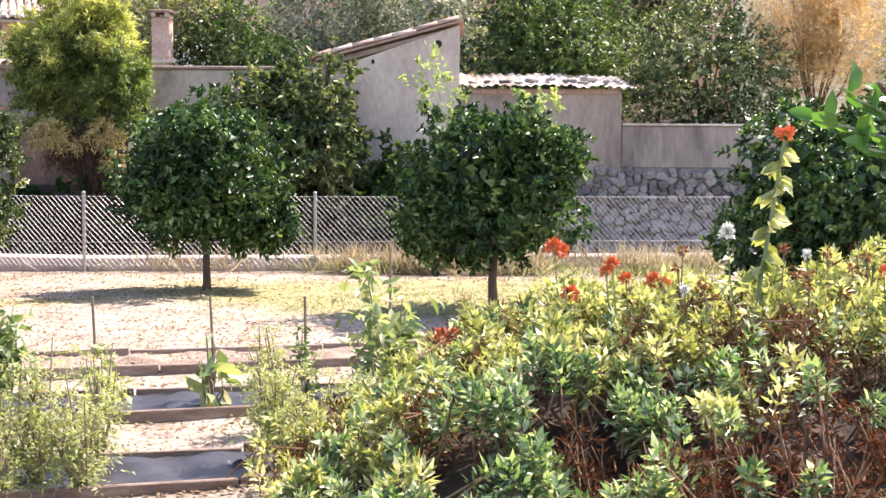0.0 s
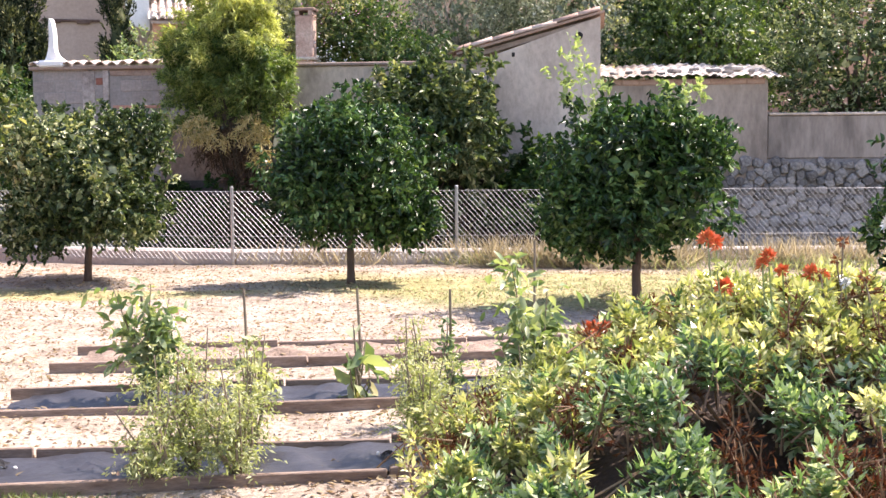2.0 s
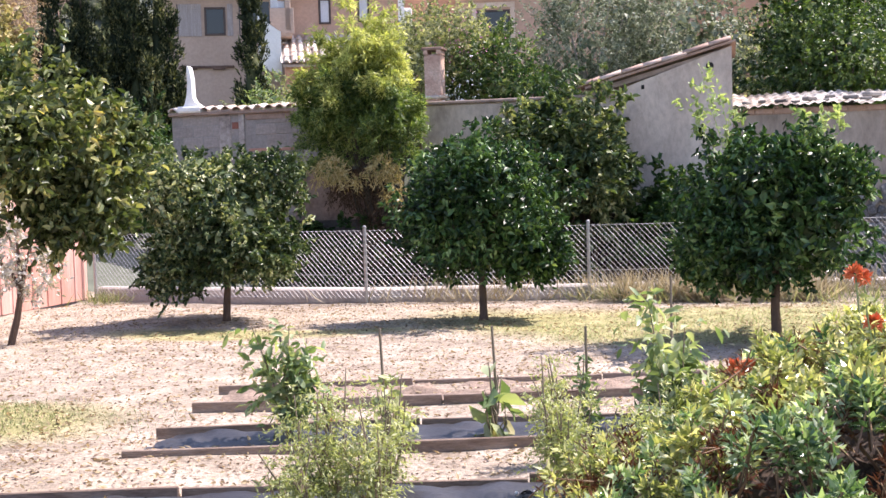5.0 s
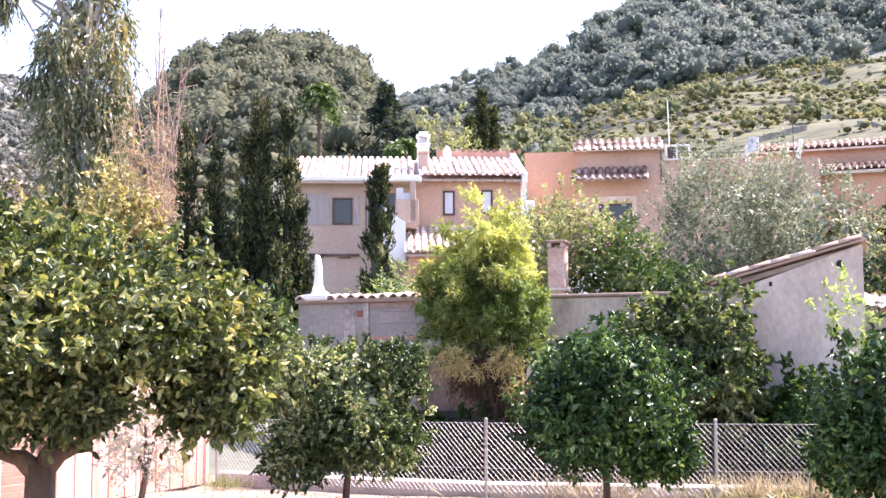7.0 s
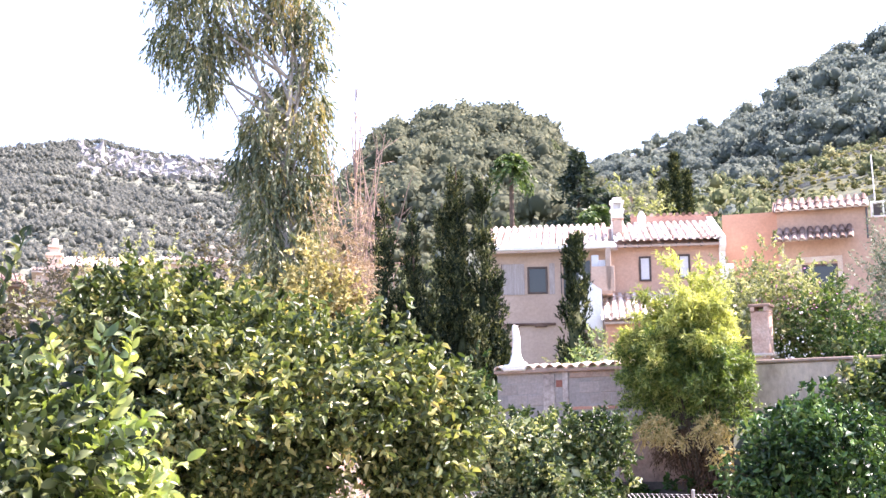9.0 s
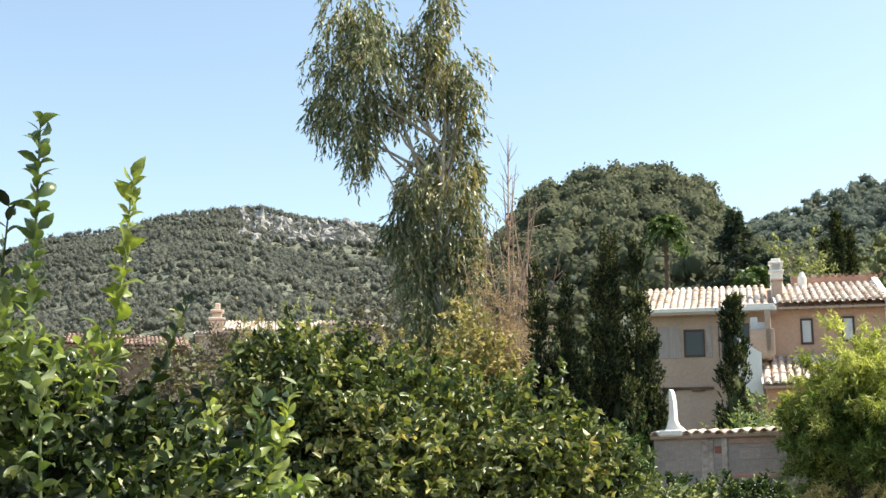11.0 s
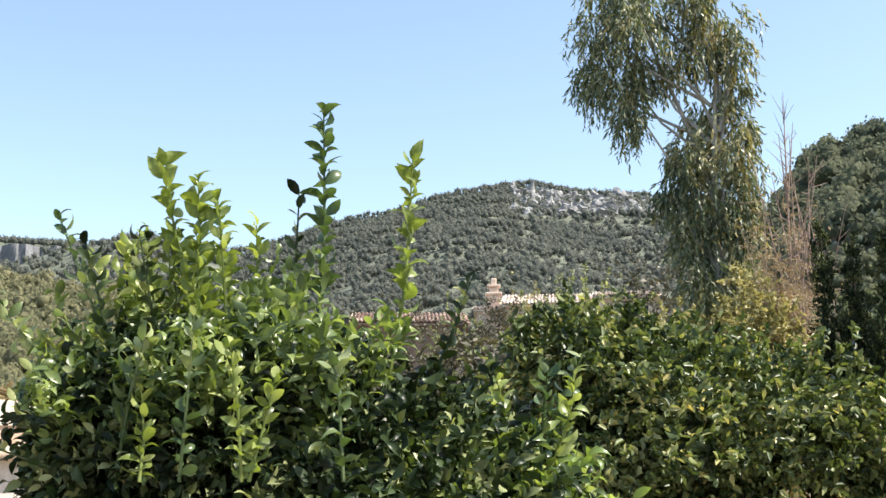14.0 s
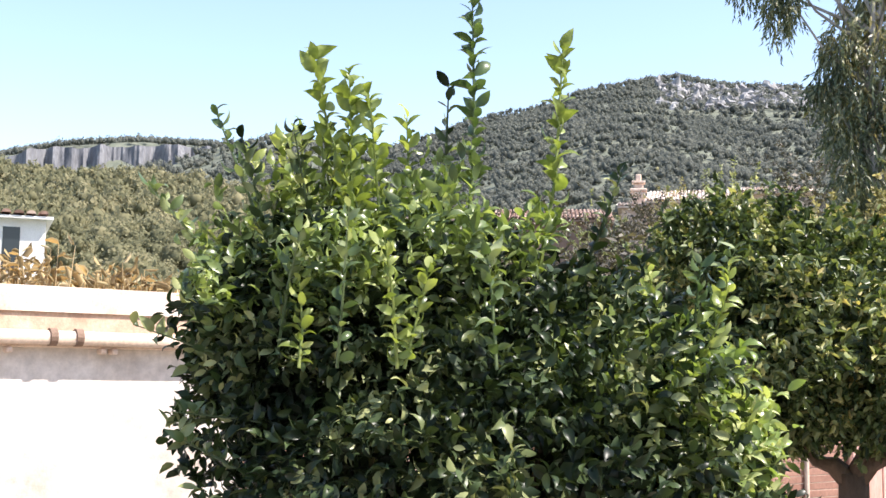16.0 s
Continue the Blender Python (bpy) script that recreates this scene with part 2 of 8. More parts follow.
def foliage(name, stops, rough=0.4, through_light=0.35, patch=1.5, glow=(1.25, 1.3, 0.55), gloss=0.42):
    """Leaves that vary one by one and in patches, and let light through."""
    m, nt, bsdf, link = material(name)
    geom = nt.nodes.new("ShaderNodeNewGeometry")
    tc = nt.nodes.new("ShaderNodeTexCoord")
    nz = node(nt, "TexNoise", Scale=patch, Detail=2.0)
    link(tc.outputs["Object"], nz.inputs["Vector"])
    ad = nt.nodes.new("ShaderNodeMath")
    ad.operation = "MULTIPLY_ADD"
    link(nz.outputs["Fac"], ad.inputs[0])
    ad.inputs[1].default_value = 1.2
    sb = nt.nodes.new("ShaderNodeMath")
    sb.operation = "MULTIPLY_ADD"
    link(geom.outputs["Random Per Island"], sb.inputs[0])
    sb.inputs[1].default_value, sb.inputs[2].default_value = 0.75, -0.48
    link(sb.outputs[0], ad.inputs[2])
    col = ramp(nt, stops)
    link(ad.outputs[0], col.inputs[0])
    link(col.outputs[0], bsdf.inputs["Base Color"])
    bsdf.inputs["Roughness"].default_value = rough
    bsdf.inputs["Specular IOR Level"].default_value = gloss
    tl = nt.nodes.new("ShaderNodeBsdfTranslucent")
    link(blend(nt, "MULTIPLY", 1.0, col.outputs[0], glow), tl.inputs[0])
    mx = node(nt, "MixShader", Fac=through_light)
    link(bsdf.outputs[0], mx.inputs[1])
    link(tl.outputs[0], mx.inputs[2])
    link(mx.outputs[0], nt.nodes["Material Output"].inputs[0])
    return m


def canopy(name, stops, patch, grain):
    """Far tree crowns: one tone a tree, needles as relief."""
    m, nt, bsdf, link = material(name)
    geom, tc = nt.nodes.new("ShaderNodeNewGeometry"), nt.nodes.new("ShaderNodeTexCoord")
    big, fine = node(nt, "TexNoise", Scale=patch, Detail=2.0), node(nt, "TexNoise", Scale=grain, Detail=5.0, Roughness=0.75)
    for n in (big, fine):
        link(tc.outputs["Object"], n.inputs["Vector"])
    a, b = nt.nodes.new("ShaderNodeMath"), nt.nodes.new("ShaderNodeMath")
    for n in (a, b):
        n.operation = "MULTIPLY_ADD"
    link(geom.outputs["Random Per Island"], a.inputs[0])
    a.inputs[1].default_value, a.inputs[2].default_value = 0.5, -0.25
    link(big.outputs["Fac"], b.inputs[0])
    b.inputs[1].default_value = 1.0
    link(a.outputs[0], b.inputs[2])
    col = ramp(nt, stops)
    link(b.outputs[0], col.inputs[0])
    tone = ramp(nt, [(0.32, (.87, .87, .87)), (0.66, (1.10, 1.10, 1.10))])
    link(fine.outputs["Fac"], tone.inputs[0])
    link(blend(nt, "MULTIPLY", 1.0, col.outputs[0], tone.outputs[0]), bsdf.inputs["Base Color"])
    bsdf.inputs["Roughness"].default_value = 0.95
    bsdf.inputs["Specular IOR Level"].default_value = 0.1
    bp = node(nt, "Bump", Strength=0.18, Distance=0.6 / grain * 2)
    link(fine.outputs["Fac"], bp.inputs["Height"])
    link(bp.outputs[0], bsdf.inputs["Normal"])
    tl = nt.nodes.new("ShaderNodeBsdfTranslucent")
    link(col.outputs[0], tl.inputs[0])
    mx = node(nt, "MixShader", Fac=0.48)
    link(bsdf.outputs[0], mx.inputs[1])
    link(tl.outputs[0], mx.inputs[2])
    link(mx.outputs[0], nt.nodes["Material Output"].inputs[0])
    return m


LUSH = foliage("broad_green_leaf", [(0, (.022, .045, .015)), (.45, (.062, .112, .03)), (.8, (.13, .20, .06)), (1, (.36, .40, .19))], 0.45, 0.28, 1.2)
BARK = surface("bark", [(0, (.075, .05, .036)), (1, (.18, .12, .085))], 6, 0.9, 0.8, 6, stretch=(1, 1, .3))
PALE_BARK = surface("pale_bark", [(0, (.28, .25, .22)), (1, (.45, .42, .38))], 4, 0.85, 0.5, 6, stretch=(1, 1, .3))
CITRUS = foliage("citrus_leaf", [(0, (.010, .026, .010)), (.4, (.024, .064, .019)), (.75, (.078, .165, .042)), (1, (.26, .36, .13))], 0.40, 0.13, gloss=0.36)
CITRUS_OLD = foliage("old_citrus_leaf", [(0, (.02, .032, .012)), (.35, (.066, .098, .034)), (.7, (.19, .225, .09)), (.93, (.48, .46, .22)), (1, (.62, .50, .20))], 0.38, 0.26, 2.6)
CITRUS_MIX = foliage("mixed_citrus_leaf", [(0, (.016, .032, .013)), (.4, (.046, .082, .028)), (.72, (.19, .235, .10)), (1, (.62, .62, .36))], 0.42, 0.2, gloss=0.36)
# lemon leaves darkened so that their colour carries the crown's shade
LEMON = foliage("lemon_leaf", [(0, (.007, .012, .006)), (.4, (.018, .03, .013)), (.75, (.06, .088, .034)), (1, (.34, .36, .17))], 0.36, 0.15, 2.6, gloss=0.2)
YOUNG = foliage("young_leaf", [(0, (.085, .12, .032)), (.5, (.23, .285, .075)), (1, (.53, .56, .23))], 0.34, 0.38, 2.0)
IVY = foliage("climber_leaf", [(0, (.022, .05, .02)), (.6, (.04, .09, .03)), (1, (.12, .17, .05))], 0.55, 0.25, gloss=0.15)
# two bamboo tones: yellow-green brightened for sun, green darkened for shade
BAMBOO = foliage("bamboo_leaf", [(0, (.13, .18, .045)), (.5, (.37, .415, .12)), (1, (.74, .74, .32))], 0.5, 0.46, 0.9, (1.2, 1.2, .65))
BAMBOO_SHADED = foliage("shaded_bamboo_leaf", [(0, (.04, .075, .022)), (.5, (.105, .17, .045)), (1, (.36, .42, .15))], 0.5, 0.4, 0.8)
STRAW = foliage("dry_leaf", [(0, (.20, .14, .08)), (.6, (.38, .31, .19)), (1, (.58, .50, .34))], 0.8, 0.3, 0.8, (1.2, 1.0, .7))
RUST = foliage("withered_leaf", [(0, (.085, .034, .02)), (.6, (.205, .09, .045)), (1, (.33, .19, .10))], 0.8, 0.3, 2.0, (1.3, .9, .5))
# the palest olive stops stand for the sunlit sides of the cypresses
CYPRESS = foliage("cypress_scale", [(0, (.012, .021, .012)), (.5, (.03, .044, .022)), (.75, (.10, .115, .05)), (1, (.33, .32, .15))], 0.7, 0.15, 1.6, gloss=.2)
# needles coloured lighter and bluer to hold the haze of distance
FIR = foliage("hazy_fir_needle", [(0, (.022, .036, .03)), (.6, (.05, .072, .058)), (1, (.12, .145, .11))], 0.7, 0.15, 0.4, gloss=0.15)
EUCALYPT = foliage("eucalyptus_leaf", [(0, (.05, .074, .045)), (.45, (.13, .158, .092)), (.75, (.28, .28, .165)), (1, (.54, .49, .31))], 0.42, 0.26, 0.45)
OLIVE = foliage("olive_leaf", [(0, (.075, .10, .06)), (.5, (.20, .235, .15)), (1, (.52, .53, .41))], 0.62, 0.22, 1.2, (1.05, 1.1, .8))
SHRUB = foliage("shrub_leaf", [(0, (.09, .112, .06)), (.5, (.23, .25, .15)), (1, (.54, .52, .38))], 0.55, 0.42, 1.1, gloss=0.15)
DARK_SHRUB = foliage("dark_shrub_leaf", [(0, (.045, .042, .034)), (.6, (.10, .09, .07)), (1, (.22, .19, .15))], 0.6, 0.2)
YELLOW_IVY = foliage("yellow_climber_leaf", [(0, (.16, .165, .07)), (.5, (.36, .33, .16)), (1, (.68, .59, .36))], 0.6, 0.38, 1.5, (1.2, 1.15, .7), gloss=0.2)
LAWN = foliage("short_grass", [(0, (.05, .085, .025)), (.5, (.12, .17, .055)), (1, (.28, .31, .13))], 0.5, 0.3, 2.0)
GARDEN = foliage("garden_leaf", [(0, (.085, .145, .06)), (.5, (.20, .275, .13)), (1, (.50, .53, .34))], 0.36, 0.36, 2.5)
DAHLIA = foliage("hedge_leaf", [(0, (.025, .06, .028)), (.35, (.115, .205, .09)), (.68, (.34, .44, .235)), (1, (.84, .87, .72))], 0.2, 0.42, 2.2, (1.2, 1.25, .6), gloss=0.6)
DAHLIA_PALE = foliage("yellowing_hedge_leaf", [(0, (.085, .12, .04)), (.35, (.26, .315, .11)), (.68, (.53, .55, .25)), (1, (.88, .85, .60))], 0.3, 0.44, 2.6, (1.2, 1.15, .6))
FEATHER = foliage("feathery_leaf", [(0, (.19, .23, .10)), (.6, (.36, .40, .20)), (1, (.58, .57, .38))], 0.55, 0.4, 2.5)
# woods lightened for distance haze; SLOPE_WOODS and FAR_WOODS also turned blue-grey
WOODS = canopy("pine_crown", [(.2, (.095, .11, .075)), (.5, (.145, .162, .108)), (.8, (.215, .222, .142))], 0.05, 1.3)
SLOPE_WOODS = canopy("hazy_slope_crown", [(.2, (.140, .172, .150)), (.5, (.180, .214, .182)), (.8, (.250, .280, .218))], 0.03, 1.3)
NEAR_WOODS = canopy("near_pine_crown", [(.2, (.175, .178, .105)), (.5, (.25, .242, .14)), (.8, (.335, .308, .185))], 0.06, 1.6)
FAR_WOODS = canopy("hazy_pine_crown", [(.2, (.132, .143, .126)), (.5, (.159, .170, .147)), (.8, (.200, .208, .176))], 0.012, 0.6)
FIELD_BUSH = canopy("terrace_bush", [(.2, (.100, .125, .062)), (.5, (.175, .200, .100)), (.8, (.300, .300, .163))], 0.08, 2.5)
ORANGE_PEEL = surface("citrus_peel", [(0, (.40, .40, .12)), (1, (.58, .52, .22))], 20, 0.45, 0.2)
PETAL_RED = surface("orange_petal", [(0, (.72, .15, .045)), (1, (.84, .30, .12))], 30, 0.6, 0)
PETAL_WHITE = surface("white_petal", [(0, (.80, .80, .76)), (1, (.88, .88, .84))], 20, 0.6, 0)
PETAL_PINK = surface("pink_petal", [(0, (.50, .14, .30)), (1, (.70, .35, .5))], 20, 0.6, 0)
PLASTER = surface("grey_plaster", [(0, (.30, .235, .19)), (.3, (.47, .38, .31)), (.6, (.56, .46, .375)), (1, (.66, .56, .465))], 1.1, 0.92, 0.25, 9, spread=0.26, stretch=(1.2, 1, .6))
SHED_PLASTER = surface("shed_plaster", [(0, (.40, .325, .27)), (.35, (.54, .45, .375)), (1, (.64, .55, .465))], 0.9, 0.92, 0.22, 11, spread=0.22, stretch=(1.2, 1, .7))
STAINED = surface("stained_plaster", [(0, (.12, .098, .082)), (.4, (.27, .225, .19)), (1, (.43, .37, .315))], 0.9, 0.92, 0.15, 10, spread=0.25, stretch=(1.6, 1, .45))
BLOCK = surface("concrete_block", [(0, (.27, .235, .215)), (1, (.41, .36, .33))], 1.2, 0.95, 0.3, 16, piece=0.4)
MORTAR = surface("mortar", [(0, (.20, .18, .165)), (1, (.31, .28, .255))], 2, 0.95, 0.4)
STONE = surface("field_stone", [(0, (.12, .107, .10)), (.5, (.225, .207, .19)), (1, (.37, .34, .31))], 2.5, 0.9, 0.6, 10, piece=0.9)
TILE = surface("clay_tile", [(0, (.17, .095, .068)), (.4, (.34, .22, .17)), (1, (.60, .47, .39))], 1.6, 0.85, 0.2, 10, piece=0.9)
DARK_TILE = surface("dark_clay_tile", [(0, (.10, .055, .04)), (.5, (.20, .125, .095)), (1, (.40, .29, .235))], 1.6, 0.85, 0.2, 10, piece=0.9)
PALE_TILE = surface("pale_clay_tile", [(0, (.38, .27, .21)), (.35, (.62, .50, .42)), (1, (.83, .75, .68))], 1.6, 0.85, 0.2, 10, piece=0.9)
ROOF_TILE = surface("clay_roof_tile", [(0, (.15, .085, .06)), (.4, (.30, .19, .145)), (1, (.54, .41, .33))], 1.2, 0.85, 0.2, 10, piece=0.9, joined=True)
ROOF_PALE = surface("bleached_roof_tile", [(0, (.36, .25, .19)), (.3, (.60, .47, .39)), (1, (.82, .74, .67))], 1.2, 0.85, 0.2, 10, piece=0.9, joined=True)
OCHRE = surface("ochre_render", [(0, (.48, .295, .21)), (1, (.60, .395, .295))], 0.5, 0.92, 0.1, 20, spread=0.15)
TERRACOTTA = surface("terracotta_render", [(0, (.54, .265, .165)), (1, (.64, .36, .245))], 0.5, 0.92, 0.1, 20, spread=0.15)
BEIGE = surface("beige_render", [(0, (.41, .295, .23)), (1, (.53, .40, .325))], 0.5, 0.92, 0.1, 20, spread=0.15)
WHITE = surface("white_paint", [(0, (.74, .72, .68)), (1, (.84, .82, .79))], 1.2, 0.85, 0.1, 15, spread=0.1)
PINK = surface("pink_render", [(0, (.60, .44, .34)), (.6, (.70, .55, .45)), (1, (.76, .66, .56))], 2.5, 0.9, 0.2, 12, spread=0.2)
PIPE = surface("faded_pipe", [(0, (.62, .48, .38)), (1, (.72, .58, .48))], 3, 0.55, 0.05)
GALV = surface("galvanised_steel", [(0, (.42, .42, .42)), (1, (.58, .58, .58))], 8, 0.42, 0.05, metal=0.75)
WIRE = surface("fence_wire", [(0, (.30, .30, .31)), (1, (.44, .44, .45))], 8, 0.5, 0, metal=0.4)
CURB = surface("whitewashed_concrete", [(0, (.42, .36, .32)), (1, (.62, .56, .51))], 2, 0.9, 0.3, 10)
BOARD = surface("pink_stained_board", [(0, (.46, .22, .17)), (.5, (.58, .31, .255)), (1, (.66, .41, .35))], 1.2, 0.8, 0.3, 10, stretch=(3, 3, .4), piece=0.6)
SLAT = surface("brown_slat", [(0, (.22, .11, .08)), (1, (.36, .20, .15))], 2, 0.8, 0.3, 10, piece=0.5)
OLD_WOOD = surface("grey_weathered_timber", [(0, (.15, .10, .075)), (.5, (.265, .195, .15)), (1, (.38, .30, .245))], 2.5, 0.85, 0.4, 8, stretch=(1, 6, 6), piece=0.4)
STICK = surface("cane", [(0, (.16, .13, .09)), (1, (.28, .23, .16))], 10, 0.8, 0.2)
FABRIC = surface("black_weed_fabric", [(0, (.018, .018, .023)), (1, (.04, .04, .048))], 2, 0.5, 0.22, 14, spread=0.35)
FABRIC.node_tree.nodes["Principled BSDF"].inputs["Specular IOR Level"].default_value = 0.5
SOIL = surface("bed_soil", [(0, (.18, .128, .095)), (1, (.34, .255, .195))], 5, 0.95, 0.8, 8, spread=0.45)
DARK_FRAME = surface("dark_window_frame", [(0, (.05, .03, .025)), (1, (.08, .05, .04))], 6, 0.5, 0.1)
CURTAIN = surface("white_blind", [(0, (.60, .60, .62)), (1, (.72, .72, .74))], 3, 0.8, 0.1)
DARK_GLASS, _nt, _b, _l = material("dark_window_glass")
_b.inputs["Base Color"].default_value, _b.inputs["Roughness"].default_value = (.02, .025, .03, 1), 0.08
IRON = surface("painted_iron", [(0, (.05, .05, .06)), (1, (.09, .09, .10))], 6, 0.5, 0.1)
ROCK = surface("limestone", [(0, (.17, .167, .172)), (.5, (.28, .273, .273)), (1, (.42, .41, .40))], 0.05, 0.95, 0.4, 8, spread=0.4)

# ---- the land: one sheet from the garden to the far ridges ----
def bearing(x, y):
    return np.degrees(np.arctan2(-x, y))


def rise(v, a, b):
    t = np.clip((v - a) / (b - a), 0, 1)
    return t * t * (3 - 2 * t)


# skyline of each hill: bearing, elevation in degrees; distance of its foot and its crest
HILLS = {
    "dome": ((14, 16.5, 18.9, 20.7, 21.4, 22.4, 24.6, 27.2, 29.4, 31, 32, 34, 38), (4, 8, 10, 11.8, 13.1, 14.2, 14.9, 14.8, 14, 12.9, 11.2, 8.0, 4), 130, 330),
    "vineyard": ((-90, -25, -5, 4.7, 6.8, 9, 11.2, 12.3, 14.9, 18, 19.6, 23, 28, 34), (14, 18.5, 18, 17.3, 17.0, 16.4, 15.6, 14.4, 14.1, 13.1, 12.5, 11, 9, 5), 95, 450),
    "ridge": ((20, 30, 36.8, 42.3, 45.1, 47.3, 49.4, 52.7, 55.4, 59, 65), (10, 12.2, 12.9, 13.2, 13.4, 13.1, 12.4, 11.5, 10.3, 8.5, 6), 260, 1000),
    "saddle": ((50, 54, 58.5, 60.4, 63.2, 66, 70), (9.5, 10.6, 10.4, 11.0, 10.4, 9.4, 8), 500, 1250),
    "cliff": ((56, 60, 63.9, 67.7, 71.1, 73.5, 80, 95), (8, 9.6, 10.3, 10.3, 9.9, 9.3, 8.6, 8), 700, 1600),
    "pinewood": ((50, 55, 60, 63.9, 69.9, 73.4, 85, 110), (3, 5.6, 7.4, 8.1, 8.4, 8.3, 8, 7), 75, 260),
}


def hill_height(x, y):
    x, y = np.asarray(x, float), np.asarray(y, float)
    r, b = np.hypot(x, y), bearing(x, y)
    z = 2.2 * rise(r, 24, 34) + 1.6 * rise(r, 32, 60) + 8 * rise(r, 60, 110) * rise(b, -140, 0)
    for k, (name, (bs, es, foot, crest)) in enumerate(HILLS.items()):
        top = np.tan(np.radians(np.interp(b, bs, es, left=1, right=1))) * crest + 1.7
        t = np.clip((r - foot) / (crest - foot), 0, 1.35)
        if name == "vineyard":
            s = np.interp(t, (0, .56, 1, 1.35), (.115, .50, 1, .9))
            s = np.where(r > foot, s, s * rise(r, 55, foot))
        elif name == "cliff":
            s = np.interp(t, (0, .78, .80, 1, 1.35), (0, .79, .885, 1, .72))
        else:
            s = np.where(t <= 1, np.minimum(t, 1) ** (0.8 if name == "dome" else 1.0), 1 - (t - 1) * 0.8)
        s = s * (1 - rise(r, crest * 1.3, crest * 1.9) * 0.7)
        z = np.maximum(z, top * s + (r > foot) * ripple(np.stack([x, y], -1), crest * 0.16, k) * crest * (0.001 if name == "cliff" else 0.004))
    return z


def land(x, y):
    x, y = np.asarray(x, float), np.asarray(y, float)
    r = np.hypot(x, y)
    z = 0.025 * ripple(np.stack([x, y], -1), 3.5, 3) * rise(r, 1, 4)
    terrace = rise(y, 21.13, 21.2) * rise(x, -9.9, -9.3) * (1 - rise(x, 12, 14))
    low = 2.15 * terrace + 1.0 * rise(np.hypot(x + 14, y - 24), 8, 3) * (1 - terrace)
    far = hill_height(x, y)
    return np.where(r < 24, z * (1 - terrace) + low, np.maximum(low, far))


def grade(near, step, growth, reach):
    v, d = [0.0], step
    while v[-1] < reach:
        d = step if v[-1] < near else max(step, v[-1] * growth)
        v.append(v[-1] + d)
    return np.array(v)


gx = np.concatenate([-grade(13, 0.4, 0.042, 4300)[:0:-1], grade(9, 0.4, 0.07, 4300)])
gy = np.concatenate([-grade(4, 0.8, 0.12, 4300)[:0:-1], grade(20.7, 0.4, 0.036, 4300)])
gy = np.sort(np.concatenate([gy[np.abs(gy - 21.15) > 0.15], [21.12, 21.21]]))
GX, GY = np.meshgrid(gx, gy)
gz = land(GX, GY)
nx, ny = len(gx), len(gy)
j, i = np.meshgrid(np.arange(ny - 1), np.arange(nx - 1), indexing="ij")
faces = np.stack([j * nx + i, j * nx + i + 1, (j + 1) * nx + i + 1, (j + 1) * nx + i], -1).reshape(-1, 4)
gm = Geo().add(np.stack([GX, GY, gz], -1).reshape(-1, 3), [faces]).mesh("ground", True)


def ground_material():
    """Sun-bleached soil with straw, thin grass under the trees."""
    m, nt, bsdf, link = material("garden_soil")
    tc = nt.nodes.new("ShaderNodeTexCoord")
    big, mid, fine = node(nt, "TexNoise", Scale=0.35, Detail=6.0), node(nt, "TexNoise", Scale=2.2, Detail=6.0, Roughness=0.7), node(nt, "TexNoise", Scale=26.0, Detail=5.0, Roughness=0.75)
    for n in (big, mid, fine):
        link(tc.outputs["Object"], n.inputs["Vector"])
    soil = ramp(nt, [(.32, (.195, .156, .116)), (.46, (.33, .272, .212)), (.56, (.395, .332, .265)), (.68, (.50, .432, .36))])
    link(mid.outputs["Fac"], soil.inputs[0])
    grass = ramp(nt, [(.3, (.16, .17, .05)), (.55, (.33, .31, .12)), (.75, (.50, .43, .22))])
    link(mid.outputs["Fac"], grass.inputs[0])
    mask = None
    for cx, cy, rx, ry in ((0.2, 14.6, 4.2, 2.2), (-5.9, 8.2, 1.5, 0.8), (-5.2, 13.6, 2.2, 0.6)):
        mp = nt.nodes.new("ShaderNodeMapping")
        mp.inputs["Location"].default_value = (-cx / rx, -cy / ry, 0)
        mp.inputs["Scale"].default_value = (1 / rx, 1 / ry, 0)
        link(tc.outputs["Object"], mp.inputs["Vector"])
        ln = nt.nodes.new("ShaderNodeVectorMath")
        ln.operation = "LENGTH"
        link(mp.outputs[0], ln.inputs[0])
        ad = nt.nodes.new("ShaderNodeMath")
        ad.operation = "MULTIPLY_ADD"
        link(big.outputs["Fac"], ad.inputs[0])
        ad.inputs[1].default_value = -1.3
        link(ln.outputs["Value"], ad.inputs[2])
        mr = node(nt, "MapRange")
        for k, v in (("From Min", 0.5), ("From Max", 0.05), ("To Min", 0.0), ("To Max", 0.85)):
            mr.inputs[k].default_value = v
        link(ad.outputs[0], mr.inputs["Value"])
        if mask is None:
            mask = mr.outputs[0]
        else:
            mx = nt.nodes.new("ShaderNodeMath")
            mx.operation = "MAXIMUM"
            link(mask, mx.inputs[0])
            link(mr.outputs[0], mx.inputs[1])
            mask = mx.outputs[0]
    base = blend(nt, "MIX", mask, soil.outputs[0], grass.outputs[0])
    tone = ramp(nt, [(.33, (.42, .39, .36)), (.48, (.88, .87, .85)), (.62, (1.14, 1.14, 1.14))])
    link(fine.outputs["Fac"], tone.inputs[0])
    link(blend(nt, "MULTIPLY", 1.0, base, tone.outputs[0]), bsdf.inputs["Base Color"])
    bsdf.inputs["Roughness"].default_value = 0.95
    b = node(nt, "Bump", Strength=0.8, Distance=0.03)
    link(fine.outputs["Fac"], b.inputs["Height"])
    link(b.outputs[0], bsdf.inputs["Normal"])
    return m


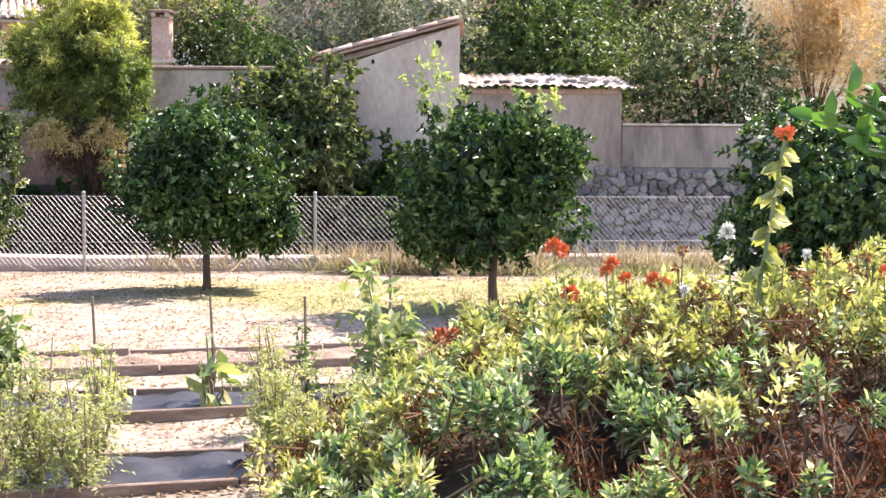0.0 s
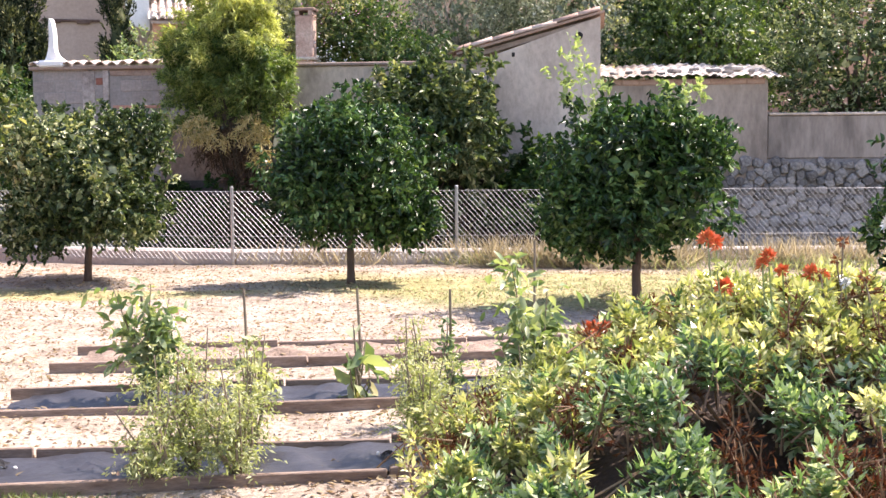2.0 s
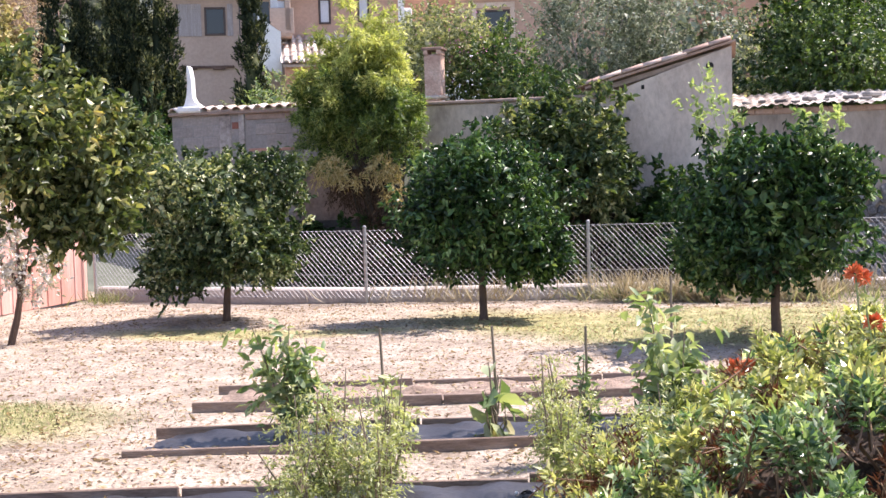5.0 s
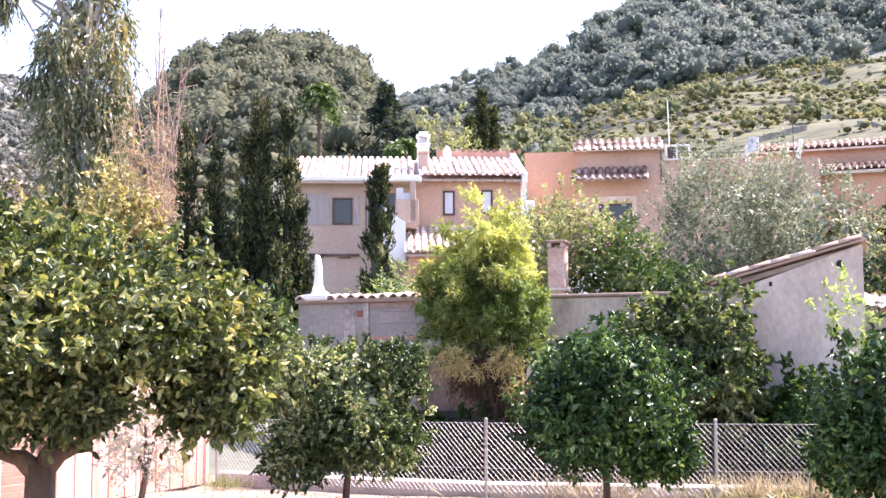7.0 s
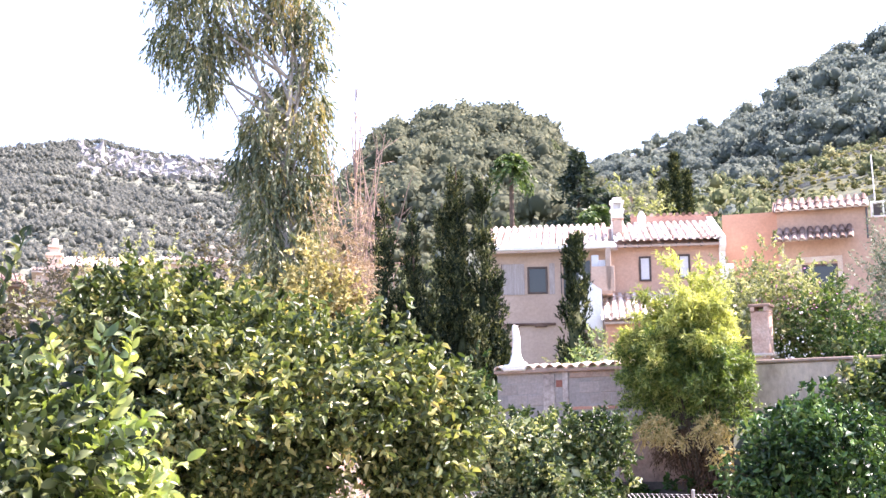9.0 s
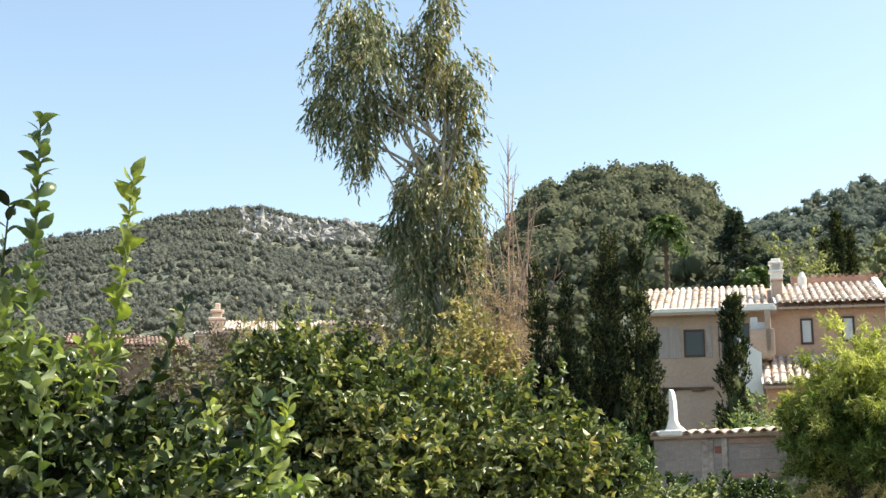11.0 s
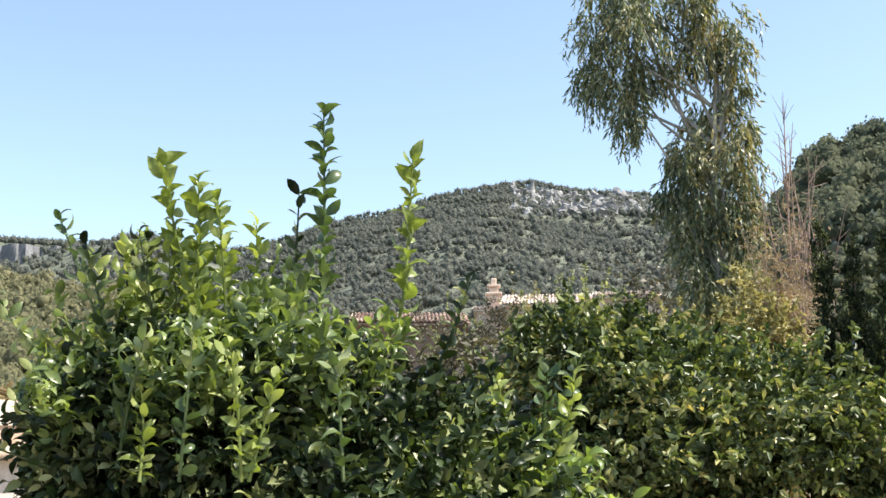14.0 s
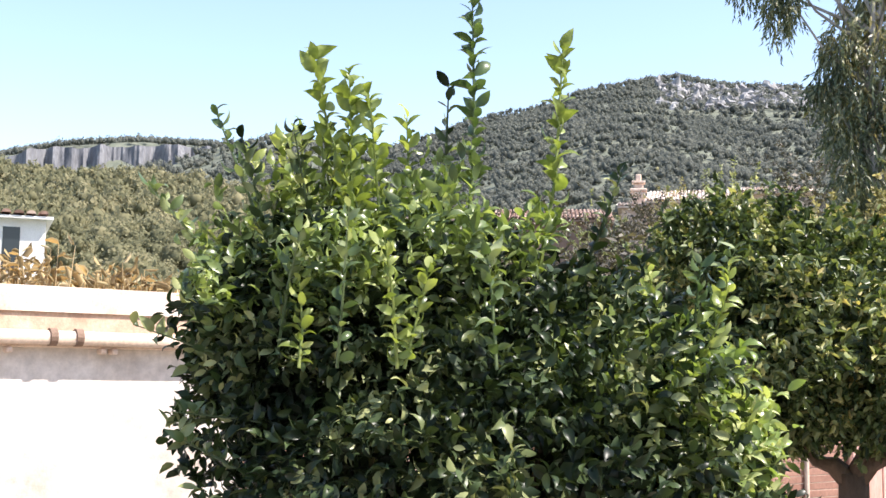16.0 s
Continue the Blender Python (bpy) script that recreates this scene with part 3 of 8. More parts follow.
gm.materials.append(ground_material())
gm.materials.append(surface("scrub_slope", [(0, (.10, .115, .085)), (.5, (.14, .155, .115)), (1, (.19, .195, .145))], 0.08, 0.95, 0.6, 12, spread=0.4))
gm.materials.append(surface("terraced_field", [(0, (.048, .056, .024)), (.35, (.078, .088, .036)), (.65, (.094, .102, .044)), (1, (.125, .122, .064))], 0.11, 0.95, 1.0, 5, spread=0.75, stretch=(.6, 1.2, 3)))
cxy = np.array([(GX[:-1, :-1] + GX[1:, 1:]) / 2, (GY[:-1, :-1] + GY[1:, 1:]) / 2]).reshape(2, -1)
cr, cb = np.hypot(*cxy), bearing(*cxy)
zone = np.where((cr > 26) | (cxy[1] > 21.2) | ((cxy[1] > 18.3) & (cxy[0] > -13)), 1, 0)
zone[(cr > 95) & (cr < 300 - 12 * ripple(cxy.T, 60, 9)) & (cb < 13.5 + ripple(cxy.T, 40, 4)) & (cb > -60)] = 2
gm.polygons.foreach_set("material_index", zone.astype(np.int32))
tagged(new("ground", gm), "sun-bleached garden soil rising to wooded hills", "ground", kind="structure")


# ---- the walls behind the fence ----
def barrel(length, width, height, n=7, thick=0.012):
    """One curved clay tile along x, hollow side down."""
    w = np.linspace(0, np.pi, n)
    ring = [(-(width / 2) * np.cos(a), height * np.sin(a)) for a in w] + [(-(width / 2 - thick) * np.cos(a), (height - thick) * np.sin(a)) for a in w[::-1]]
    return Geo().prism(ring, 0, 0, length)


def tile_rows(geo, origin, along, down, cols, rows, pitch, step, width, height, sag=0.01, g=rng):
    """Rows of curved tiles joined in one mesh: along the eaves, and down the slope."""
    along, down = unit(np.array(along, float)), unit(np.array(down, float))
    up = unit(np.cross(down, along))
    if up[2] < 0:
        up = -up
    n = 6
    w = np.linspace(0, np.pi, n)
    prof = np.stack([-(width / 2) * np.cos(w), height * np.sin(w)], -1)
    for c in range(cols):
        for r in range(rows):
            o = np.array(origin) + along * (c + 0.5) * pitch + down * r * step + up * (sag * g.normal() * 0.5)
            taper = g.uniform(0.92, 1.05)
            a = o + up * 0.03 + prof[:, :1] * along * 0.9 * taper + prof[:, 1:] * up
            b = o + down * (step * 1.12) + up * 0.055 + prof[:, :1] * along * taper + prof[:, 1:] * up
            j = np.arange(n - 1)
            geo.add(np.vstack([a, b]), [np.stack([j, j + 1, j + 1 + n, j + n], -1), [list(range(n, 2 * n))]])
        # the channel between two covers
        o = np.array(origin) + along * c * pitch
        q = np.array([o - along * pitch * .3 + up * .03, o + up * -.0, o + along * pitch * .3 + up * .03])
        geo.add(np.vstack([q, q + down * rows * step]), [[(0, 1, 4, 3), (1, 2, 5, 4)]])
    return geo


WALL_Y = 21.0
# plastered wall between the bamboo and the shed
plaster_wall = tagged(new("wall_plaster"), "grey plastered garden wall with a thin coping", "wall", kind="structure")
part("wall_face", Geo().box((-5.13, WALL_Y, -0.3), (-1.70, WALL_Y + 0.25, 3.06), 0.02), PLASTER, plaster_wall)
part("coping", Geo().box((-5.17, WALL_Y - 0.05, 3.06), (-1.72, WALL_Y + 0.30, 3.115), 0.015), surface("coping_clay", [(0, (.28, .20, .16)), (1, (.44, .33, .27))], 3), plaster_wall, "weathered clay coping")
# dark brown pieces added for the shade behind the fence and the bamboo
SHADE_BROWN = surface("shaded_wall_brown", [(0, (.05, .042, .036)), (.5, (.085, .07, .058)), (1, (.15, .12, .10))], 1.4, 0.95, 0.7, 9, spread=0.4)
part("recess_backing", Geo().box((-7.0, WALL_Y + 0.3, -0.3), (-5.13, WALL_Y + 0.5, 3.0), 0.03), SHADE_BROWN, plaster_wall, "dark brown backing for the shaded recess behind the bamboo")
part("earth_plaster", Geo().box((-7.45, WALL_Y - .06, -.3), (-5.75, WALL_Y - .02, 2.0), .015), surface("earth_plaster", [(0, (.13, .09, .07)), (.5, (.23, .165, .13)), (1, (.33, .25, .205))], 1.6, .95, .5, 9, spread=.35), plaster_wall, "brown earth-stained plaster under the bamboo")
part("shade_strip", Geo().box((-9.8, WALL_Y - 0.09, -0.3), (0.5, WALL_Y - 0.065, 1.12), 0.01), SHADE_BROWN, plaster_wall, "dark strip standing for shade on the wall behind the fence")

# lean-to shed: its gable stands in the line of the wall
shed = tagged(new("shed"), "plastered lean-to shed with a clay-tiled roof", "shed", kind="structure")
part("gable_wall", Geo().prism([(-1.70, -0.3), (0.13, -0.3), (0.13, 3.80), (-1.70, 3.17)], 1, WALL_Y - 0.06, WALL_Y + 0.2), SHED_PLASTER, shed)
part("side_wall", Geo().box((-0.10, WALL_Y + 0.2, 1.8), (0.13, WALL_Y + 2.6, 3.70), 0.01), SHED_PLASTER, shed)
slope = np.array((-2.40, 0, -0.63))
part("rafter", Geo().box((-1.2, -0.05, -0.04), (1.2, 0.05, 0.04)).mesh("rafter"), OLD_WOOD, shed).matrix_basis = Matrix.Translation((-1.10, WALL_Y + 0.02, 3.43)) @ Matrix.Rotation(-math.atan2(0.63, 2.4), 4, "Y")
roof = Geo().prism([(0.20, 3.86), (0.20, 3.90), (-2.26, 3.24), (-2.26, 3.20)], 1, WALL_Y - 0.12, WALL_Y + 2.7)
part("roof_deck", roof, surface("brick_course", [(0, (.28, .17, .12)), (1, (.42, .29, .22))], 3), shed)
vm = barrel(0.42, 0.19, 0.075).mesh("roof_tile", True)
ang = math.atan2(0.66, 2.46)
for c in range(13):
    for r in range(7):
        t = part("roof_tile", vm, TILE, shed)
        x = 0.10 - (r + 1) * 0.355
        t.matrix_basis = Matrix.Translation((x - 0.02, WALL_Y - 0.02 + c * 0.215, 3.90 + (x - 0.20) * math.tan(ang) + 0.012 + 0.012 * (rng.random() - .5))) @ Matrix.Rotation(-ang + rng.normal() * .02, 4, "Y") @ Matrix.Rotation(rng.normal() * .03, 4, "Z")
# holes are flat black pieces; their unlit inside is only colour
part("vent_hole", Geo().tube([(-0.22, WALL_Y - 0.075, 3.49), (-0.22, WALL_Y - 0.055, 3.49)], 0.062, 16), surface("hole_black", [(0, (.012, .01, .01)), (1, (.02, .018, .016))], 5), shed, "round black vent hole")
part("wall_hole", Geo().box((-1.335, WALL_Y - 0.075, 3.16), (-1.285, WALL_Y - 0.05, 3.23), 0.005), bpy.data.materials["hole_black"], shed)

# low outhouse with a corrugated roof
outhouse = tagged(new("outhouse"), "low plastered outhouse under white corrugated sheets", "outhouse", kind="structure")
part("front_wall", Geo().box((0.13, WALL_Y, -0.3), (2.85, WALL_Y + 0.22, 2.74), 0.015), surface("grimy_plaster", [(0, (.17, .135, .11)), (.35, (.30, .245, .20)), (1, (.42, .35, .29))], 1.0, .92, .25, 9, spread=.28, stretch=(1.3, 1, .5)), outhouse)
part("end_wall", Geo().box((2.62, WALL_Y + 0.22, 1.9), (2.85, WALL_Y + 2.2, 2.74), 0.015), SHED_PLASTER, outhouse)
part("brick_course", Geo().box((0.16, WALL_Y - 0.012, 2.66), (2.80, WALL_Y + 0.1, 2.76), 0.008), bpy.data.materials["brick_course"], outhouse)
for k in range(9):
    part("brick", Geo().box((0.2 + k * 0.29, WALL_Y - 0.02, 2.675), (0.2 + k * 0.29 + 0.265, WALL_Y + 0.05, 2.745), 0.01), surface("old_brick", [(0, (.36, .22, .16)), (1, (.48, .33, .26))], 4, piece=.5) if k == 0 else bpy.data.materials["old_brick"], outhouse)
FIBRE = surface("fibre_cement", [(0, (.13, .10, .08)), (.4, (.27, .23, .195)), (.65, (.42, .39, .36)), (1, (.68, .66, .64))], 3.0, 0.85, 0.4, 7, piece=0.3, spread=.4)
for k in range(3):
    xs = np.linspace(0, 1.02, 43)
    zs = 0.015 * np.sin(xs / 0.146 * 2 * np.pi) + 0.012 * ripple(np.stack([xs, xs * 0 + k], -1), .5, 71 + k)
    n = len(xs)
    top = []
    for yy, zz in ((-0.17, 0.0), (1.1, 0.17), (2.3, 0.34)):
        top.append(np.stack([xs, yy + (.05 * ripple(np.stack([xs, xs * 0 + k], -1), .35, 81 + k) if yy < 0 else 0 * xs), zs + zz], -1))
    v = np.vstack(top + [w - (0, 0, 0.009) for w in top])
    q = np.arange(n - 1)
    fs = []
    for lay in (0, 3):
        for r in (0, 1):
            a = (lay + r) * n
            fs.append(np.stack([q + a, q + a + 1, q + a + 1 + n, q + a + n], -1))
    fs.append(np.stack([q, q + 1, q + 1 + 3 * n, q + 3 * n], -1))
    sheet = part("corrugated_sheet", Geo().add(v, fs), FIBRE, outhouse, smooth=True)
    sheet.matrix_basis = Matrix.Translation((0.13 + k * 0.94, WALL_Y, 2.80 + 0.012 * (k % 2))) @ Matrix.Rotation(0.012 * (k - 1), 4, "Y")
for px, py, s in ((0.35, .02, .08), (0.6, .15, .09), (1.12, -.04, .07), (1.6, .05, .08), (2.2, .0, .09), (2.6, .15, .1), (0.9, 0.12, .10), (1.35, 0.2, .13), (2.0, 0.25, .12), (2.35, .5, .16), (1.7, .6, .1)):
    b = part("roof_stone", Geo().box((-s, -s * .5, 0), (s, s * .5, s * .5), s * .2), STONE, outhouse)
    b.matrix_basis = Matrix.Translation((px, WALL_Y + py, 2.84 + py * 0.14)) @ Matrix.Rotation(px * 3, 4, "Z")

# stained parapet over a rubble wall
parapet = tagged(new("wall_stone"), "rubble stone wall under a stained plaster parapet", "wall", kind="structure")
part("parapet_face", Geo().box((2.855, WALL_Y + 0.02, 1.44), (13.5, WALL_Y + 0.24, 2.15), 0.02), STAINED, parapet)
part("parapet_coping", Geo().box((2.87, WALL_Y - 0.01, 2.15), (13.5, WALL_Y + 0.27, 2.19), 0.012), PLASTER, parapet)
part("wall_core", Geo().box((0.5, WALL_Y + 0.03, -0.3), (13.5, WALL_Y + 0.26, 1.438)), MORTAR, parapet)


def pebble(seed):
    g = np.random.default_rng(seed)
    bm = bmesh.new()
    bmesh.ops.create_icosphere(bm, subdivisions=2, radius=1)
    co = np.array([v.co for v in bm.verts])
    r = 1 + 0.16 * ripple(co, 1.6, seed, 2)
    for v, k in zip(bm.verts, r):
        c = np.array(v.co) * k
        c = np.sign(c) * np.abs(c) ** 0.58
        v.co = c
    bmesh.ops.dissolve_limit(bm, angle_limit=0.16, verts=bm.verts, edges=bm.edges)
    bmesh.ops.triangulate(bm, faces=bm.faces)
    me = bpy.data.meshes.new("stone")
    bm.to_mesh(me)
    bm.free()
    me.materials.append(STONE)
    return me


PEBBLES = [pebble(k) for k in range(7)]

# block wall with tiles on top
PATCH = surface("mottled_render", [(0, (.20, .165, .15)), (.4, (.36, .31, .28)), (1, (.46, .41, .375))], 2.2, 0.95, 0.4, 8, spread=.35)
block_wall = tagged(new("wall_block"), "bare concrete block wall topped with curved clay tiles", "wall", kind="structure")
part("wall_core", Geo().box((-9.76, WALL_Y + 0.006, -0.3), (-6.9, WALL_Y + 0.22, 3.05)), surface("block_joint", [(0, (.24, .22, .205)), (1, (.36, .33, .31))], 1.5, 0.95, 0.3), block_wall)
part("pilaster", Geo().box((-8.47, WALL_Y - 0.03, -0.3), (-8.36, WALL_Y + 0.1, 3.08), 0.01), PATCH, block_wall)
part("lintel_band", Geo().box((-8.34, WALL_Y - 0.012, 2.94), (-7.0, WALL_Y + 0.1, 3.05), 0.01), surface("brown_band", [(0, (.25, .17, .13)), (1, (.40, .30, .25))], 3), block_wall)
part("red_brick_line", Geo().box((-8.30, WALL_Y - 0.008, 2.38), (-7.45, WALL_Y + 0.1, 2.43), 0.006), surface("red_brick", [(0, (.42, .20, .14)), (1, (.52, .30, .23))], 6), block_wall)
part("brick_recess", Geo().box((-8.60, WALL_Y - 0.012, 2.79), (-8.46, WALL_Y + 0.1, 2.91), 0.006), surface("brick_recess", [(0, (.20, .07, .05)), (1, (.32, .13, .09))], 9), block_wall, "square terracotta vent brick")
part("plaster_patch", Geo().box((-8.85, WALL_Y - 0.014, 1.2), (-8.62, WALL_Y + 0.1, 3.05), 0.01), PATCH, block_wall)
blk = Geo().box((0, 0, 0), (0.392, 0.12, 0.192), 0.008).mesh("block")
for r in range(16):
    for c in range(8):
        x = -9.76 + c * 0.40 - (0.2 if r % 2 else 0)
        if x < -9.8 or x > -7.1 or -8.9 < x < -8.2 or 2.3 < r * 0.2 - .1 < 2.36:
            continue
        part("block", blk, BLOCK, block_wall).location = (x, WALL_Y + rng.normal() * .003, -0.13 + r * 0.2)
vm2 = barrel(0.40, 0.17, 0.075).mesh("ridge_tile", True)
part("tile_bed", Geo().box((-9.80, WALL_Y - 0.08, 3.05), (-6.9, WALL_Y + 0.34, 3.12), 0.02), bpy.data.materials["brown_band"], block_wall)
for k in range(14):
    t = part("ridge_tile", vm2, PALE_TILE, block_wall)
    t.matrix_basis = Matrix.Translation((-9.70 + k * 0.205, WALL_Y - 0.11, 3.12 + rng.normal() * .006)) @ Matrix.Rotation(math.pi / 2 + rng.normal() * .05, 4, "Z") @ Matrix.Rotation(-0.12, 4, "Y")

# whitewashed finial on the corner of the block wall
fin = thing("wall_finial", (-9.36, WALL_Y + 0.06, 3.10), "whitewashed tapering chimney stub on the wall corner", "finial")
part("base_block", Geo().box((-9.60, WALL_Y - 0.14, 3.10), (-9.14, WALL_Y + 0.30, 3.22), 0.05), WHITE, fin)
horn = [(-.25, 3.20), (.20, 3.20), (.15, 3.25), (.06, 3.30), (.005, 3.40), (-.01, 3.72), (-.035, 3.86), (-.06, 3.93), (-.09, 3.96), (-.115, 3.94), (-.12, 3.86), (-.115, 3.62), (-.14, 3.42), (-.19, 3.28)]
sh = Geo().prism([(-9.34 + a * .82, b) for a, b in horn], 1, WALL_Y - .02, WALL_Y + .15)
shaft = part("shaft", sh, WHITE, fin)
soften = shaft.modifiers.new("soften", "BEVEL")
soften.width, soften.segments = .022, 2

# ---- chain-link fence ----
POSTS = ((-9.75, 17.95), (-8.1, 17.55), (-5.04, 17.12), (-1.88, 17.45), (1.55, 17.90), (4.8, 18.3), (8.0, 18.6), (11.2, 18.9))
fence = thing("chain_link_fence", (-1.88, 17.45, 0), "galvanised chain-link fence on a whitewashed kerb", "fence")
for k, (x, y) in enumerate(POSTS):
    p = Geo().tube([(x, y, -0.1), (x, y, 1.10)], 0.024, 10)
    p.tube([(x, y, 1.10), (x, y, 1.118), (x, y, 1.128)], [0.028, 0.026, 0.008], 10)
    part("post", p, GALV, fence, smooth=False)
for (x0, y0), (x1, y1) in zip(POSTS, POSTS[1:]):
    a, b = np.array((x0, y0, 0.0)), np.array((x1, y1, 0.0))
    ln = np.linalg.norm(b - a)
    e = (b - a) / ln
    g = Geo()
    lo, hi = 0.07, 1.06
    # one wire direction is drawn thicker to stand for its sun glints
    for sgn, rad, off in ((1, 0.0031, -0.006), (-1, 0.0011, 0.004)):
        nrm = np.array((e[1], -e[0], 0)) * -off
        k = -hi
        while k < ln + hi:
            s0, s1 = (k, k + (hi - lo) * 0.92) if sgn > 0 else (k + (hi - lo) * 0.92, k)
            z0, z1 = hi, lo
            p0, p1 = np.array((s0, z0)), np.array((s1, z1))
            t0, t1 = 0.0, 1.0
            d = p1[0] - p0[0]
            for bound, side in ((0.0, 1), (ln, -1)):
                q = (bound - p0[0]) / d
                if (d > 0) == (side > 0):
                    t0 = max(t0, q)
                else:
                    t1 = min(t1, q)
            if t1 - t0 > 0.02:
                u, v = p0 + (p1 - p0) * t0, p0 + (p1 - p0) * t1
                g.tube([a + e * u[0] + nrm + (0, 0, u[1]), a + e * v[0] + nrm + (0, 0, v[1])], rad, 3, False)
            k += 0.075
    for z in (0.10, 0.42, 1.055):
        g.tube([a + (0, 0, z), b + (0, 0, z)], 0.0025, 3, False)
    part("wire_mesh", g, WIRE, fence)
for (x0, y0), (x1, y1) in zip(POSTS[:6], POSTS[1:6]):
    a, b = np.array((x0, y0 + 0.16, 0.0)), np.array((x1, y1 + 0.16, 0.0))
    ln, c = np.linalg.norm(b - a), (a + b) / 2
    kerb = part("kerb", Geo().box((-ln / 2, -0.11, -0.1), (ln / 2, 0.11, 0.22), 0.03), CURB, fence)
    kerb.matrix_basis = Matrix.Translation(c) @ Matrix.Rotation(math.atan2(b[1] - a[1], b[0] - a[0]), 4, "Z")

# ---- board fence along the west side ----
boards = thing("board_fence", (-9.9, 15.5, 0), "tall pink-stained vertical board fence", "fence")
y, k = 13.75, 0
while y < 17.9:
    w = 0.19 + 0.02 * rng.random()
    o = part("board", Geo().box((-9.94, y, 0.03), (-9.915 + 0.012 * (k % 2), y + w - 0.008, 1.60 + 0.02 * rng.random()), 0.006), BOARD, boards)
    y += w
    k += 1
for z in (0.35, 1.25):
    part("rail", Geo().box((-10.0, 13.75, z), (-9.945, 17.9, z + 0.08), 0.008), BOARD, boards)
for yy in (13.72, 15.85, 17.86):
    part("post", Geo().box((-10.02, yy, -0.05), (-9.90, yy + 0.10, 1.66), 0.012), BOARD, boards)
slats = thing("slat_fence", (-9.9, 9, 0), "brown fence of close horizontal slats", "fence")
for k in range(17):
    part("slat", Geo().box((-9.93, 4.2, 0.05 + k * 0.09), (-9.905 + 0.004 * (k % 2), 13.66, 0.05 + k * 0.09 + 0.083), 0.006), SLAT, slats)
for yy in (4.2, 6.0, 7.8, 9.6, 11.4, 12.75, 13.6):
    part("post", Geo().tube([(-9.87, yy, -0.05), (-9.87, yy, 1.62)], 0.03, 8), PLASTER if yy == 12.75 else SLAT, slats)

# ---- white house wall on the west side, with its rain pipe ----
LIME = surface("old_limewash", [(0, (.44, .37, .31)), (.4, (.64, .575, .515)), (1, (.77, .72, .67))], 1.2, .9, .25, 10, spread=.24)
annex = thing("annex", (-8.7, 1, 0), "sunlit white annex wall with a faded rain pipe", "annex")
part("lower_wall", Geo().box((-9.0, -9, -0.2), (-8.60, 4.42, 1.93), 0.02), LIME, annex)
part("upper_wall", Geo().prism([(-9.0, 1.93), (-8.61, 1.93), (-8.61, 2.15), (-8.66, 2.31), (-9.0, 2.31)], 1, -9, 4.42), surface("old_pink_plaster", [(0, (.44, .28, .19)), (.5, (.56, .40, .29)), (1, (.70, .57, .46))], 3.5, 0.9, 0.2, 12, spread=0.2), annex)
part("wall_cap", Geo().prism([(-8.604, 2.15), (-8.59, 2.145), (-8.64, 2.325), (-9.02, 2.345), (-9.02, 2.315), (-8.655, 2.315)], 1, -9.02, 4.44), surface("cream_lime_cap", [(0, (.46, .35, .27)), (.5, (.60, .49, .41)), (1, (.74, .66, .58))], 2.2, .9, .3, 10, spread=.25), annex)
part("ledge", Geo().box((-8.62, -9, 1.90), (-8.54, 4.42, 1.93), 0.008), PIPE, annex)
pp = Geo().tube([(-8.49, -9, 1.99), (-8.49, 0, 1.975), (-8.49, 4.36, 1.96)], 0.05, 14)
part("rain_pipe", pp, PIPE, annex, smooth=True)
for yy in (-1.5, 0.6, 2.87, 3.05):
    part("pipe_collar", Geo().tube([(-8.49, yy, 1.97), (-8.49, yy + 0.05, 1.97)], 0.062, 14), surface("collar_brown", [(0, (.16, .10, .07)), (1, (.26, .17, .12))], 6) if yy == -1.5 else bpy.data.materials["collar_brown"], annex)
# small blocks added to shape the bumps of the shadow under the ledge
for yy in (2.6, 3.25, 3.33):
    part("shadow_stub", Geo().box((-8.60, yy, 1.86), (-8.50, yy + 0.04, 1.90), 0.01), PIPE, annex)
part("downspout", Geo().tube([(-8.52, 4.47, 1.9), (-8.52, 4.47, 0)], 0.05, 10), GALV, annex)

# ---- houses up the slope ----
def house_frame(a, b):
    """Local axes of a front that runs from a to b: matrix with x along it and y into the house."""
    a, b = Vector((*a, 0)), Vector((*b, 0))
    e = (b - a).normalized()
    return Matrix.Translation(a) @ Matrix(((e.x, -e.y, 0, 0), (e.y, e.x, 0, 0), (0, 0, 1, 0), (0, 0, 0, 1))), (b - a).length


def put(ob, m):
    ob.matrix_basis = m
    return ob


def tile_pieces(parent, m, mat, origin, along, down, cols, rows, pitch, step, width, height, g=rng):
    """Curved tiles laid one by one, and the channels between them."""
    along, down = unit(np.array(along, float)), unit(np.array(down, float))
    up = unit(np.cross(along, down))
    if up[2] < 0:
        up = -up
    w = np.linspace(0, np.pi, 6)
    prof = np.stack([-(width / 2) * np.cos(w), height * np.sin(w)], -1)
    j = np.arange(5)
    tile = Geo().add(np.vstack([np.column_stack([prof[:, 0] * .9, 0 * w, prof[:, 1] + .03]), np.column_stack([prof[:, 0], 0 * w + step * 1.12, prof[:, 1] + .055])]), [np.stack([j, j + 1, j + 7, j + 6], -1), [list(range(6, 12))]]).mesh("roof_tile")
    axes = Matrix([[along[q], down[q], up[q], 0] for q in range(3)] + [[0, 0, 0, 1]])
    for c in range(cols):
        for r in range(rows):
            o = np.array(origin) + along * (c + 0.5) * pitch + down * r * step + up * (.006 * g.normal())
            part("roof_tile", tile, mat, parent).matrix_basis = m @ Matrix.Translation(o) @ axes @ Matrix.Rotation(.035 * g.normal(), 4, "Z")
        o = np.array(origin) + along * c * pitch
        q = np.array([o - along * pitch * .3 + up * .03, o, o + along * pitch * .3 + up * .03])
        put(part("channel_course", Geo().add(np.vstack([q, q + down * rows * step]), [[(0, 1, 4, 3), (1, 2, 5, 4)]]), mat, parent), m)


